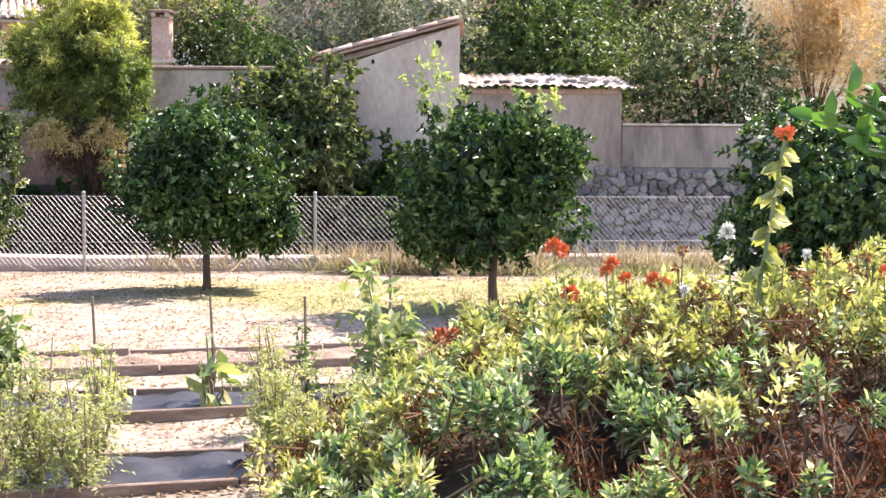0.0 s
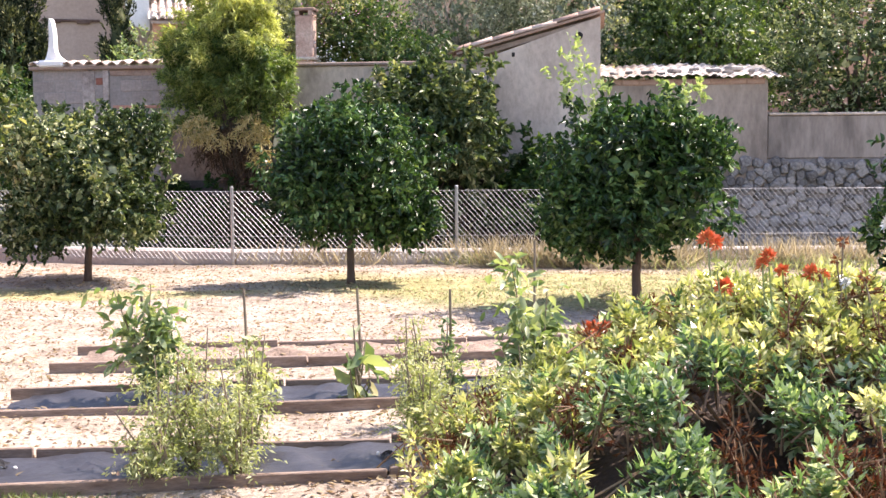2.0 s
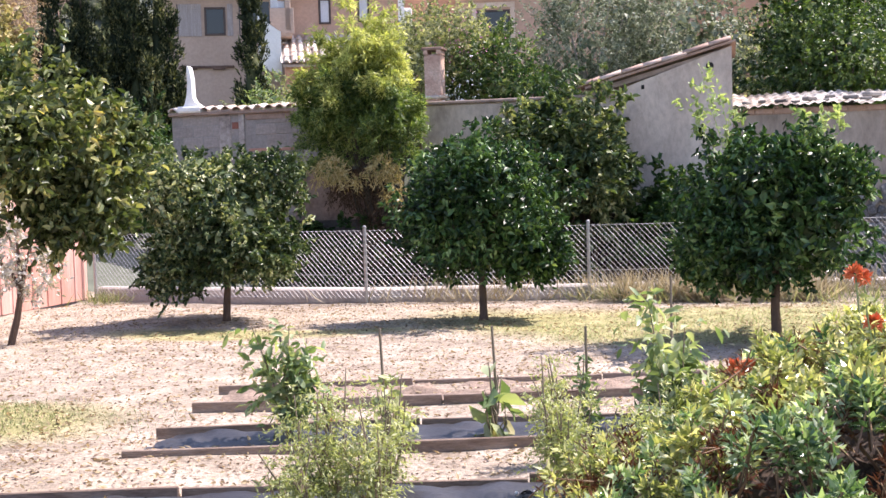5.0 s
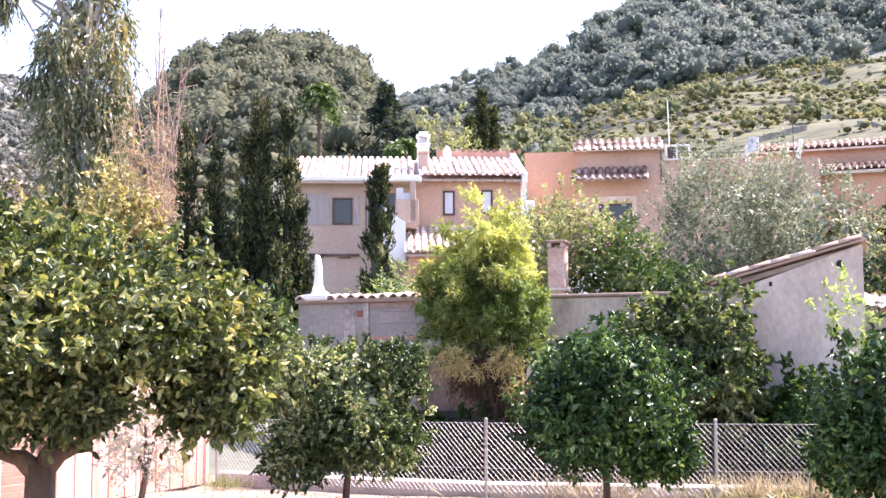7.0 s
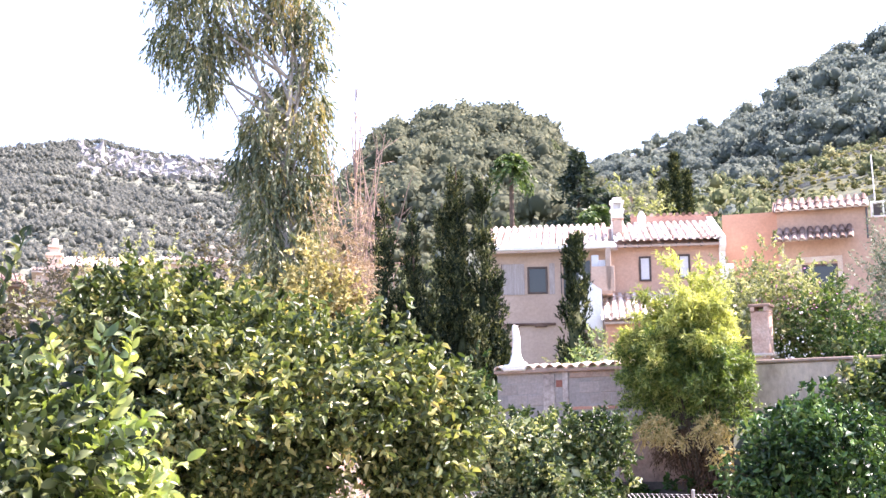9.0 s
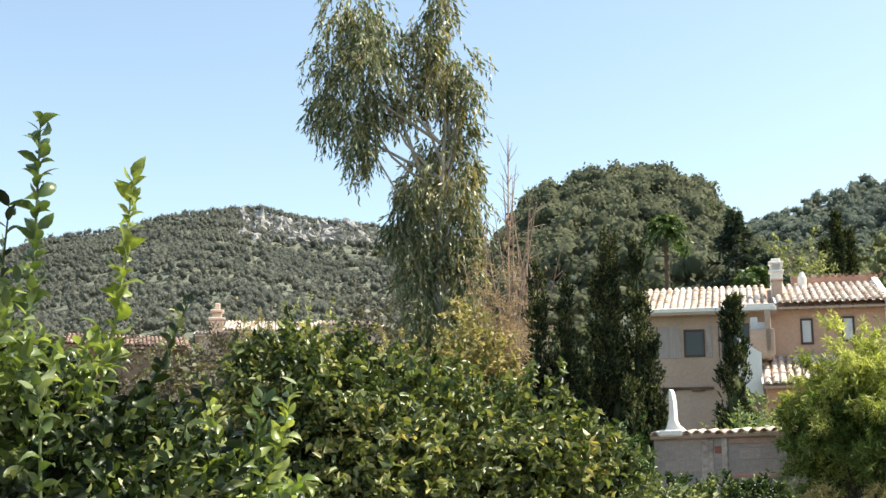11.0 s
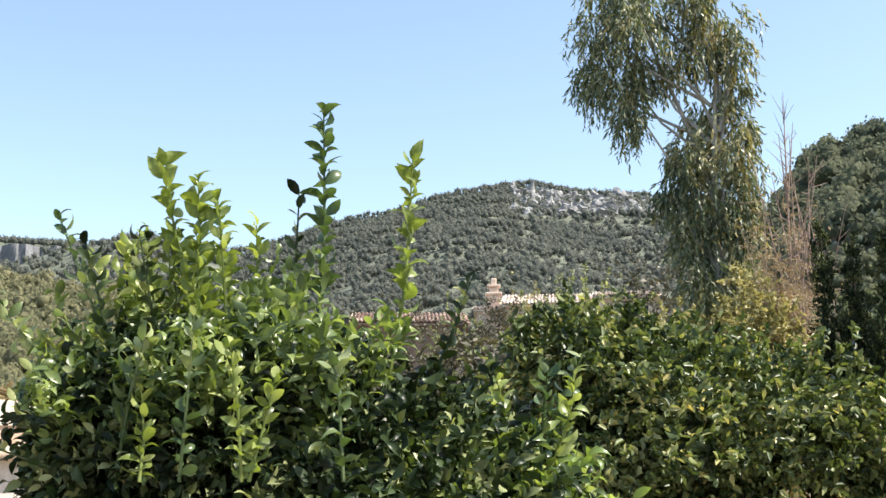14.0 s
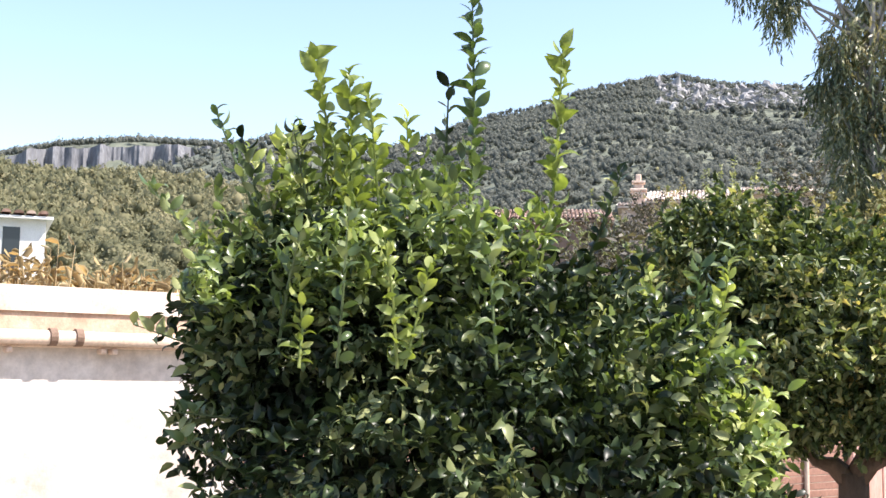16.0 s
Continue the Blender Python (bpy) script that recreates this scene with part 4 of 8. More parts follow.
def window(parent, m, x, z, w, h, pane, depth=0.0, bar=0.065, sill=True):
    fr = Geo()
    for lo, hi in (((x, -0.03, z), (x + bar, 0.05, z + h)), ((x + w - bar, -0.03, z), (x + w, 0.05, z + h)), ((x + bar, -0.03, z), (x + w - bar, 0.05, z + bar)), ((x + bar, -0.03, z + h - bar), (x + w - bar, 0.05, z + h))):
        fr.box(lo, hi, 0.006)
    win = put(part("window", fr, DARK_FRAME, parent), m)
    p = part("pane", Geo().box((x + bar, 0.0, z + bar), (x + w - bar, 0.02, z + h - bar)), pane, win)
    p.matrix_parent_inverse = Matrix()
    return win


def front(parent, m, name, x0, x1, z0, z1, mat, holes=(), thick=0.3, y=0.0):
    """A wall with openings that go through it."""
    g = Geo()
    xs = sorted({x0, x1, *[h[0] for h in holes], *[h[0] + h[2] for h in holes]})
    for a, b in zip(xs, xs[1:]):
        cuts = sorted((h[1], h[1] + h[3]) for h in holes if h[0] <= a and h[0] + h[2] >= b)
        z = z0
        for lo, hi in cuts:
            if lo > z:
                g.box((a, y, z), (b, y + thick, lo))
            z = hi
        if z1 > z:
            g.box((a, y, z), (b, y + thick, z1))
    v, back = np.unique(np.vstack(g.v).round(4), axis=0, return_inverse=True)
    return put(part(name, Geo().add(v, [back.ravel()[f] for f in g.f]), mat, parent), m)


S = 42 / 38
mA, lenA = house_frame((-17.9, 37.9), (-10.55, 40.75))


def up(z):
    return 1.7 + (z - 1.7) * S


farm = thing("farmhouse", (-14, 39.5, 3), "two-storey ochre farmhouse with pale clay-tiled roofs", "house")
rs = lenA - 3.37
split = rs - 0.42
wx = split + 1.02
front(farm, mA, "west_wall", 0.0, split - 0.05, 1.5, up(7.62), BEIGE, [(1.38, up(6.32), 0.68, 0.92)])
front(farm, mA, "east_wall", split, lenA - 0.05, 1.5, up(7.72), OCHRE, [(wx, up(6.62), 0.40, 0.84), (wx + 1.29, up(6.67), 0.40, 0.82)], y=0.02)
put(part("end_wall", Geo().prism([(-0.05, 1.5), (4.5, 1.5), (4.5, 9.6), (3.5, 9.92), (-0.38, up(7.86)), (-0.38, up(7.60)), (-0.05, up(7.45))], 0, lenA - 0.12, lenA + 0.08), WHITE, farm, "whitewashed gable end"), mA)
put(part("back_wall", Geo().box((0, 4.2, 1.5), (lenA - 0.1, 4.5, up(8.5))), BEIGE, farm), mA)
put(part("room_back", Geo().box((0.02, 1.2, 1.6), (lenA - 0.1, 1.3, up(7.6))), DARK_FRAME, farm), mA)
window(farm, mA, wx, up(6.62), 0.40, 0.84, CURTAIN)
window(farm, mA, wx + 1.29, up(6.67), 0.40, 0.82, CURTAIN)
window(farm, mA, 1.38, up(6.32), 0.68, 0.92, DARK_GLASS)
put(part("shutter", Geo().box((0.55, -0.03, up(6.30)), (1.28, -0.004, up(7.25)), 0.004), surface("faded_shutter", [(0, (.30, .26, .25)), (1, (.48, .42, .40))], 3, 0.8, 0.3, 8, stretch=(6, 1, .6)), farm, "weathered grey shutter"), mA)
put(part("shutter", Geo().box((2.12, -0.03, up(6.30)), (2.30, -0.004, up(7.25)), 0.004), bpy.data.materials["faded_shutter"], farm, "weathered grey shutter"), mA)
louvre = Geo().box((.60, -.036, up(6.34) + .0), (1.23, -.028, up(6.34) + .022), .002).mesh("louvre")
louvre.materials.append(bpy.data.materials["faded_shutter"])
for k in range(14):
    slat = part("shutter_slat", louvre, bpy.data.materials["faded_shutter"], farm)
    put(slat, mA @ Matrix.Translation((0, 0, .064 * k)))
for x in (0.5, 2.5):
    put(part("iron_bar", Geo().box((x, -0.04, up(6.3)), (x + 0.03, -0.006, up(7.25)), 0.004), IRON, farm), mA)
put(part("terrace_edge", Geo().box((.5, -.09, 5.74), (2.3, .0, 5.82), .02).box((.62, -.12, 5.70), (1.1, .0, 5.76), .02).box((1.6, -.11, 5.68), (2.0, .0, 5.75), .02), DARK_TILE, farm, "broken dark ledge along the lower wall"), mA)
# roofs
g = Geo()
tile_rows(g, (0.0, 3.7, 9.71), (1, 0, 0), (0, -4.05, up(7.66) - 9.71), 18, 10, 0.232, 0.43, 0.17, 0.07)
put(part("west_roof", g, ROOF_PALE, farm, "sun-bleached curved clay tiles"), mA)
tile_pieces(farm, mA, PALE_TILE, (rs - 0.12, 3.4, 9.66), (1, 0, 0), (0, -3.78, up(7.80) - 9.66), 15, 9, 0.232, 0.44, 0.17, 0.075)
for lo, hi, zz in ((0.0, rs - 0.1, 0.0), (rs - 0.1, lenA, 0.1)):
    put(part("roof_deck", Geo().prism([(-0.33, up(7.60) + zz), (3.7 - 3 * zz, 9.66 - zz * .6), (4.7, 9.6), (4.7, 9.4), (3.4, 9.4), (-0.33, up(7.54) + zz)], 0, lo, hi), BEIGE, farm), mA)
put(part("eaves_board", Geo().box((0, -0.36, up(7.55)), (split - 0.1, -0.30, up(7.62)), 0.01), BEIGE, farm), mA)
for k in range(8):
    put(part("rafter_end", Geo().box((split + 0.12 + k * 0.42, -0.32, up(7.66)), (split + 0.20 + k * 0.42, 0.05, up(7.74)), 0.008), DARK_FRAME, farm), mA)
put(part("ridge_parapet", Geo().box((rs + 0.55, 3.4, 9.5), (lenA + 0.1, 3.6, 9.97), 0.01), surface("red_parapet", [(0, (.50, .27, .20)), (1, (.60, .36, .28))], 2), farm), mA)
g = Geo()
for k in range(14):
    g.tube([(rs + 0.6 + k * 0.23, 3.35, 9.99), (rs + 0.6 + k * 0.23, 3.65, 9.99)], 0.07, 8)
put(part("parapet_tiles", g, ROOF_TILE, farm), mA)
# chimneys
cx = rs - 0.02
ch = Geo()
for lo, hi, bev in (((-.20, 1.2, 8.7), (.20, 1.6, 9.78), .02), ((-.25, 1.15, 9.78), (.25, 1.65, 9.85), .02), ((-.20, 1.2, 9.85), (-.13, 1.6, 10.07), 0), ((.13, 1.2, 9.85), (.20, 1.6, 10.07), 0), ((-.19, 1.35, 9.85), (.19, 1.6, 10.07), 0), ((-.25, 1.15, 10.07), (.25, 1.65, 10.15), .03), ((-.16, 1.24, 10.15), (.16, 1.56, 10.26), .05)):
    ch.box((cx + lo[0], lo[1], lo[2]), (cx + hi[0], hi[1], hi[2]), bev)
put(part("chimney", ch, WHITE, farm, "whitewashed chimney with a capped vent"), mA)
put(part("chimney_foot", Geo().box((cx - 0.16, 0.86, 8.6), (cx + 0.16, 1.19, 9.42), 0.02).box((cx - .20, .82, 9.42), (cx + .20, 1.19, 9.5), .02), BEIGE, farm), mA)
put(part("flue", Geo().tube([(cx + 0.92, 2.9, 9.2), (cx + 0.92, 2.9, 9.85), (cx + 0.92, 2.9, 10.05)], [0.14, 0.16, 0.06], 10), WHITE, farm), mA)
# balcony with its post, awning and stair wall between the two parts
put(part("balcony_slab", Geo().box((3.5, -1.3, up(6.12)), (split + 0.1, 0, up(6.28)), 0.02), BEIGE, farm), mA)
put(part("balcony_beam", Geo().box((0.4, -1.32, up(7.50)), (split + 0.25, -1.15, up(7.62)), 0.015), WHITE, farm), mA)
put(part("balcony_post", Geo().box((split - 0.12, -1.32, up(6.28)), (split + 0.06, -1.14, up(7.50)), 0.015), BEIGE, farm), mA)
put(part("balcony_roof", Geo().box((3.4, -1.3, up(7.62)), (split + 0.2, 0.0, up(7.68)), 0.01), WHITE, farm), mA)
put(part("balcony_wall", Geo().box((3.5, -1.32, up(6.2)), (4.25, -1.2, up(6.95)), 0.01), BEIGE, farm), mA)
put(part("washing", Geo().box((3.52, -1.22, up(6.85)), (3.75, -1.18, up(7.30)), 0.02), CURTAIN, farm, "white washing on the balcony"), mA)
put(part("louvre_panel", Geo().box((split - 0.55, -1.2, up(6.55)), (split - 0.12, -1.15, up(7.15)), 0.01), CURTAIN, farm), mA)
put(part("balcony_door", Geo().box((split - 1.5, -0.02, up(6.28)), (split - 0.6, -0.004, up(7.3)), 0.003), DARK_GLASS, farm), mA)
put(part("stair_wall", Geo().prism([(split - 1.0, up(5.2)), (split - 0.28, up(5.0)), (split - 0.28, up(6.22)), (split - 0.40, up(6.28)), (split - 1.0, up(6.68))], 1, -1.75, -1.55), WHITE, farm, "whitewashed stair wall"), mA)
# porch with its own roof
tile_pieces(farm, mA, PALE_TILE, (split - .25, -0.02, up(6.22)), (1, 0, 0), (0, -2.2, 5.66 - up(6.22)), 16, 6, 0.235, 0.41, 0.175, 0.075)
put(part("porch_deck", Geo().prism([(0.0, up(6.16)), (-2.22, 5.60), (-2.22, 5.52), (0, up(6.02))], 0, split - .25, lenA), BEIGE, farm), mA)
put(part("porch_wall", Geo().box((split - 0.2, -2.05, 1.5), (lenA - 0.05, -1.8, 5.60), 0.02), TERRACOTTA, farm), mA)
put(part("porch_end", Geo().prism([(0.0, 1.5), (-2.25, 1.5), (-2.25, 5.76), (0, up(6.33))], 0, lenA - 0.05, lenA + 0.15), WHITE, farm), mA)

# the terraced houses to the east
mC, lenC = house_frame((-11.0, 42.6), (-3.0, 43.9))
T = 44 / 42


def upc(z):
    return 1.7 + (z - 1.7) * T


row = thing("terraced_house", (-7, 43.2, 3), "plain terracotta terraced house with small tiled canopies", "house")
front(row, mC, "west_wall", 0.0, 1.85, 2, upc(9.27), TERRACOTTA)
front(row, mC, "middle_wall", 1.85, 4.83, 2, upc(9.28), OCHRE, [(2.60, upc(6.5), 1.15, 1.0)], y=-0.03)
front(row, mC, "east_wall", 4.83, lenC + 0.2, 2, upc(8.86), OCHRE, y=0.02)
put(part("room_back", Geo().box((0, 1.4, 2), (lenC, 1.5, upc(8.8))), DARK_FRAME, row), mC)
put(part("flat_roof", Geo().box((0.02, 0.25, upc(8.7)), (lenC, 5, upc(8.8))), BEIGE, row), mC)
put(part("window_surround", Geo().box((2.42, -0.07, upc(7.52)), (3.92, -0.034, upc(7.70)), 0.01).box((2.42, -0.07, upc(6.5)), (2.58, -0.034, upc(7.52)), 0.01).box((3.76, -0.07, upc(6.5)), (3.92, -0.034, upc(7.52)), 0.01), PINK, row), mC)
window(row, mC, 2.60, upc(6.5), 1.15, 1.0, DARK_GLASS)
for x0, z0, n, nm in ((1.80, 9.66, 12, "roof_edge"), (1.78, 8.60, 10, "canopy")):
    tile_pieces(row, mC, DARK_TILE, (x0, 0.5 if nm == "roof_edge" else -0.02, upc(z0)), (1, 0, 0), (0, -0.9, -0.58), n, 2, 0.255, 0.46, 0.20, 0.115)
    zz = z0 - 0.36
    put(part(nm + "_deck", Geo().prism([(0.5 if nm == "roof_edge" else 0.0, upc(z0) - .02), (-0.38 if nm == "roof_edge" else -0.78, upc(z0) - .42), (-0.36 if nm == "roof_edge" else -0.76, upc(z0) - .48), (0.5 if nm == "roof_edge" else 0.0, upc(z0) - .2)], 0, x0, x0 + n * 0.255), PINK, row), mC)
put(part("parapet_cap", Geo().box((4.83, -0.03, upc(8.86)), (lenC + 0.2, 0.36, upc(8.90)), 0.01), PINK, row), mC)
g = Geo()
for a, b in (((4.92, 0.1, upc(8.90)), (5.80, 0.16, upc(8.95))), ((4.92, 0.1, upc(9.36)), (5.80, 0.16, upc(9.42))), ((4.92, 0.1, upc(8.95)), (5.0, 0.16, upc(9.36))), ((5.72, 0.1, upc(8.95)), (5.80, 0.16, upc(9.36))), ((5.30, 0.1, upc(8.95)), (5.36, 0.16, upc(9.36)))):
    g.box(a, b, 0.01)
put(part("roof_screen", g, WHITE, row, "white framed roof screen"), mC)
put(part("screen_panel", Geo().box((5.02, .17, upc(8.96)), (5.70, .2, upc(9.35)), .004), DARK_FRAME, row, "dark panel inside the screen frame"), mC)
put(part("drainpipe", Geo().tube([(4.78, -0.08, upc(9.2)), (4.78, -0.08, upc(8.2))], 0.03, 8), IRON, row), mC)
put(part("mast", Geo().tube([(5.1, 0.3, upc(8.8)), (5.05, 0.3, upc(11.0))], 0.022, 8), WHITE, row, "white aerial mast"), mC)
g = Geo()
for k in range(12):
    g.box((5.9 + k * 0.2, 0.2, upc(8.9)), (5.92 + k * 0.2, 0.22, upc(9.12)))
g.box((5.9, 0.2, upc(9.10)), (8.15, 0.22, upc(9.13)))
put(part("roof_railing", g, IRON, row), mC)

mD, lenD = house_frame((-3.4, 43.85), (9.5, 43.6))
cot = thing("red_cottage", (2, 43.8, 3), "terracotta cottage with two stepped tiled roofs", "house")
front(cot, mD, "wall", 0.0, lenD, 2, upc(8.15), TERRACOTTA, [(6.5, upc(6.6), 0.9, 1.1)], y=-0.5)
window(cot, mD @ Matrix.Translation((0, -0.5, 0)), 6.5, upc(6.6), 0.9, 1.1, DARK_GLASS)
front(cot, mD, "upper_wall", 0.3, lenD, upc(8.0), upc(9.27), OCHRE, y=1.6)
front(cot, mD, "side_store", -0.1, 2.45, 2, upc(8.60), OCHRE, y=-1.0, thick=0.4)
put(part("room_back", Geo().box((0, 1.0, 2), (lenD, 1.1, upc(8.0))), DARK_FRAME, cot), mD)
for z0, z1, y0, y1, x0, n, nm in ((8.72, 8.18, 1.6, -0.85, 1.6, 50, "lower_roof"), (9.66, 9.28, 2.6, 1.25, 0.2, 56, "upper_roof")):
    g = Geo()
    ln = math.hypot(y0 - y1, upc(z0) - upc(z1))
    rows = max(2, round(ln / 0.42))
    tile_rows(g, (x0, y0, upc(z0)), (1, 0, 0), (0, y1 - y0, upc(z1) - upc(z0)), n, rows, 0.228, ln / rows, 0.17, 0.075)
    put(part(nm, g, ROOF_TILE, cot, "curved clay tiles"), mD)
    put(part(nm + "_deck", Geo().prism([(y0, upc(z0) - .03), (y1, upc(z1) - .03), (y1, upc(z1) - .1), (y0, upc(z0) - .15)], 0, x0, x0 + n * 0.228), PINK, cot), mD)
put(part("eaves", Geo().box((2.45, -0.80, upc(8.06)), (lenD, -0.72, upc(8.16)), 0.01), WHITE, cot), mD)
put(part("water_tank", Geo().tube([(0.25, -0.2, upc(9.0)), (0.25, -0.2, upc(9.5))], 0.2, 14), GALV, cot, "small steel roof cowl"), mD)
put(part("chimney", Geo().box((-0.02, -0.3, upc(8.5)), (0.14, 0.1, upc(9.25)), 0.02), WHITE, cot), mD)
put(part("dish_arm", Geo().box((1.75, -0.9, upc(8.62)), (1.90, -0.8, upc(9.25)), 0.02, Matrix.Rotation(0.2, 4, "Y")), WHITE, cot), mD)
put(part("aerial", Geo().tube([(1.62, -0.7, upc(8.4)), (1.62, -0.7, upc(10.75))], 0.018, 6).tube([(1.42, -0.7, upc(10.4)), (1.82, -0.7, upc(10.4))], 0.01, 5), IRON, cot, "thin dark aerial"), mD)

ac = thing("air_conditioner", (-10.7, 42.5, up(6.95)), "white air-conditioning unit bracketed to a house wall", "air conditioner")
mm = mA @ Matrix.Translation((lenA + 0.10, 0.6, up(6.62)))
put(part("casing", Geo().box((0, 0, 0), (0.32, 0.30, 0.60), 0.03), WHITE, ac), mm)
put(part("fan_grille", Geo().box((0.05, -0.015, 0.08), (0.27, -0.002, 0.50), 0.004), GALV, ac), mm)
put(part("bracket", Geo().box((-0.13, 0.05, -0.05), (0.32, 0.25, -0.005), 0.006), IRON, ac), mm)

# brick flue behind the wall
flue = thing("garden_flue", (-5.62, 23.9, 2.1), "weathered rendered barbecue chimney behind the wall", "chimney")
bx, by = -5.53, 23.9
FLUE = surface("flue_render", [(0, (.44, .27, .20)), (.5, (.58, .39, .30)), (1, (.68, .52, .43))], 3, .92, .3, 9, spread=.3)
part("chimney_shaft", Geo().box((bx - 0.17, by - 0.17, 2.0), (bx + 0.17, by + 0.17, 4.22), 0.02), FLUE, flue)
part("shelf", Geo().box((bx - 0.22, by - 0.22, 3.36), (bx + 0.22, by + 0.22, 3.42), 0.015), PLASTER, flue)
part("cap", Geo().box((bx - 0.21, by - 0.21, 4.30), (bx + 0.21, by + 0.21, 4.36), 0.02), ROOF_TILE, flue)
for sx in (-0.13, 0.13):
    part("cap_support", Geo().box((bx + sx - 0.04, by - 0.2, 4.22), (bx + sx + 0.04, by + 0.2, 4.30)), FLUE, flue)

# village roofs further up the valley
def cottage(b, d, width, z0, z1, pitch_rise, wall_mat, tile_mat, label, pitch=.17):
    a = radians(b)
    c = np.array((-math.sin(a) * d, math.cos(a) * d))
    r = np.array((math.cos(a), math.sin(a)))
    m, ln = house_frame(c - r * width / 2, c + r * width / 2)
    h = thing("village_house", (c[0], c[1], z0), label, "house", "village houses")
    front(h, m, "wall", 0, ln, z0 - 4, z1, wall_mat)
    put(part("side_wall", Geo().box((0, 0.3, z0 - 4), (0.3, 5, z1)).box((ln - 0.3, 0.3, z0 - 4), (ln, 5, z1)), wall_mat, h), m)
    g = Geo()
    run = 3.0
    sl = math.hypot(run, pitch_rise)
    rows = max(3, round(sl / 0.45))
    tile_rows(g, (-0.2, run - 0.3, z1 + pitch_rise), (1, 0, 0), (0, -run, -pitch_rise), int((ln + .4) / pitch), rows, pitch, sl / rows, pitch * .82, pitch * .3)
    put(part("roof", g, tile_mat, h), m)
    put(part("roof_deck", Geo().prism([(-0.3, z1 - .02), (run - .3, z1 + pitch_rise - .03), (5, z1), (5, z1 - .2), (-.3, z1 - .1)], 0, -0.2, ln + .2), wall_mat, h), m)
    return h, m, ln


cottage(48.6, 52, 4.6, 6.5, 8.35, 0.75, surface("brown_wall", [(0, (.22, .14, .10)), (1, (.32, .21, .16))], 1.5), ROOF_TILE, "low brown house with a dark tiled roof")
cottage(54.3, 50, 2.2, 6.0, 8.0, 0.45, WHITE, ROOF_PALE, "small white house with a pale roof")
cottage(41.6, 60, 5.4, 8.5, 10.25, 0.85, PINK, ROOF_PALE, "village house with sun-bleached roof tiles")
vh, vmx, vl = cottage(44.3, 62, 2.6, 8.5, 10.3, 0.5, PINK, ROOF_PALE, "narrow village house with a chimney")
put(part("chimney", Geo().box((0.5, 1, 9.5), (1.15, 1.65, 11.2), 0.03).box((0.4, .9, 11.2), (1.25, 1.75, 11.34), 0.03).box((.58, 1.08, 11.34), (1.07, 1.57, 11.62), .03).box((.48, .98, 11.62), (1.17, 1.67, 11.74), .03).box((.68, 1.18, 11.74), (.97, 1.47, 12.1), .04), PINK, vh, "stepped rendered chimney"), vmx)
cottage(38.6, 58, 2.8, 8.8, 10.3, 0.6, PINK, ROOF_PALE, "village house half hidden by trees")
for b, d, z in ((18.9, 190, 38.6), (22.0, 200, 38.2)):
    cottage(b, d, 3.0, z - 1, z + .8, .6, BEIGE, ROOF_PALE, "distant white house among hillside trees")
wh, wm, wl = cottage(74.6, 40, 4.4, 4.9, 6.5, 0.12, WHITE, ROOF_TILE, "white house with a red scalloped tile eave", .36)
put(part("dark_opening", Geo().box((wl - 1.25, -0.02, 4.9), (wl - 0.75, -0.004, 6.15), 0.003), DARK_GLASS, wh), wm)

# ---- planting beds ----
def bed_line(x, y0):
    return y0 + 0.27 * (x + 3.75)


ANG = math.atan(0.27)
bed_rows = (("soil", -3.92, 0.35, 9.54, 8.72), ("fabric", -3.64, -0.45, 7.74, 6.98), ("fabric", -4.4, -0.2, 5.92, 5.19))
for kind, x0, x1, yb, yf in bed_rows:
    bed = thing("garden_bed", (x0, bed_line(x0, yf), 0), "long planting bed edged with weathered planks" + (" over black weed fabric" if kind == "fabric" else " of bare soil"), "garden bed", "planting beds")
    for y0 in (yb, yf):
        x = x0 - (.12 if y0 == yb else 0)
        while x < x1 - 0.1:
            e = min(x + 1.5 + 0.4 * rng.random(), x1)
            if e + 0.3 > x1:
                e = x1
            g = Geo().box((0, -0.014, -0.04), ((e - x) / math.cos(ANG) - 0.012, 0.014, 0.072), 0.006)
            p = part("plank", g, OLD_WOOD, bed)
            p.matrix_basis = Matrix.Translation((x, bed_line(x, y0), 0.012 * rng.random())) @ Matrix.Rotation(ANG + rng.normal() * 0.008, 4, "Z") @ Matrix.Rotation(rng.normal() * 0.05, 4, "X") @ Matrix.Rotation(rng.normal() * 0.006, 4, "Y")
            x = e
    nu, nv = 90, 12
    u, v = np.meshgrid(np.linspace(x0 + 0.03, x1, nu), np.linspace(0, 1, nv))
    yy = bed_line(u, yf) + 0.03 + v * (yb - yf - 0.06)
    zz = 0.032 + (.008 if kind == "fabric" else .018) * ripple(np.stack([u, yy], -1), 0.5, 5) + (.006 if kind == "fabric" else .016) * ripple(np.stack([u * .6, yy * 2], -1), 0.25, 6) + (.012 * np.abs(ripple(np.stack([u + yy * .7, yy * .3], -1), .6, 8)) if kind == "fabric" else 0)
    q, w = np.meshgrid(np.arange(nv - 1), np.arange(nu - 1), indexing="ij")
    part("weed_fabric" if kind == "fabric" else "soil", Geo().add(np.stack([u, yy, zz], -1).reshape(-1, 3), [np.stack([q * nu + w, q * nu + w + 1, (q + 1) * nu + w + 1, (q + 1) * nu + w], -1).reshape(-1, 4)]), FABRIC if kind == "fabric" else SOIL, bed, smooth=True)

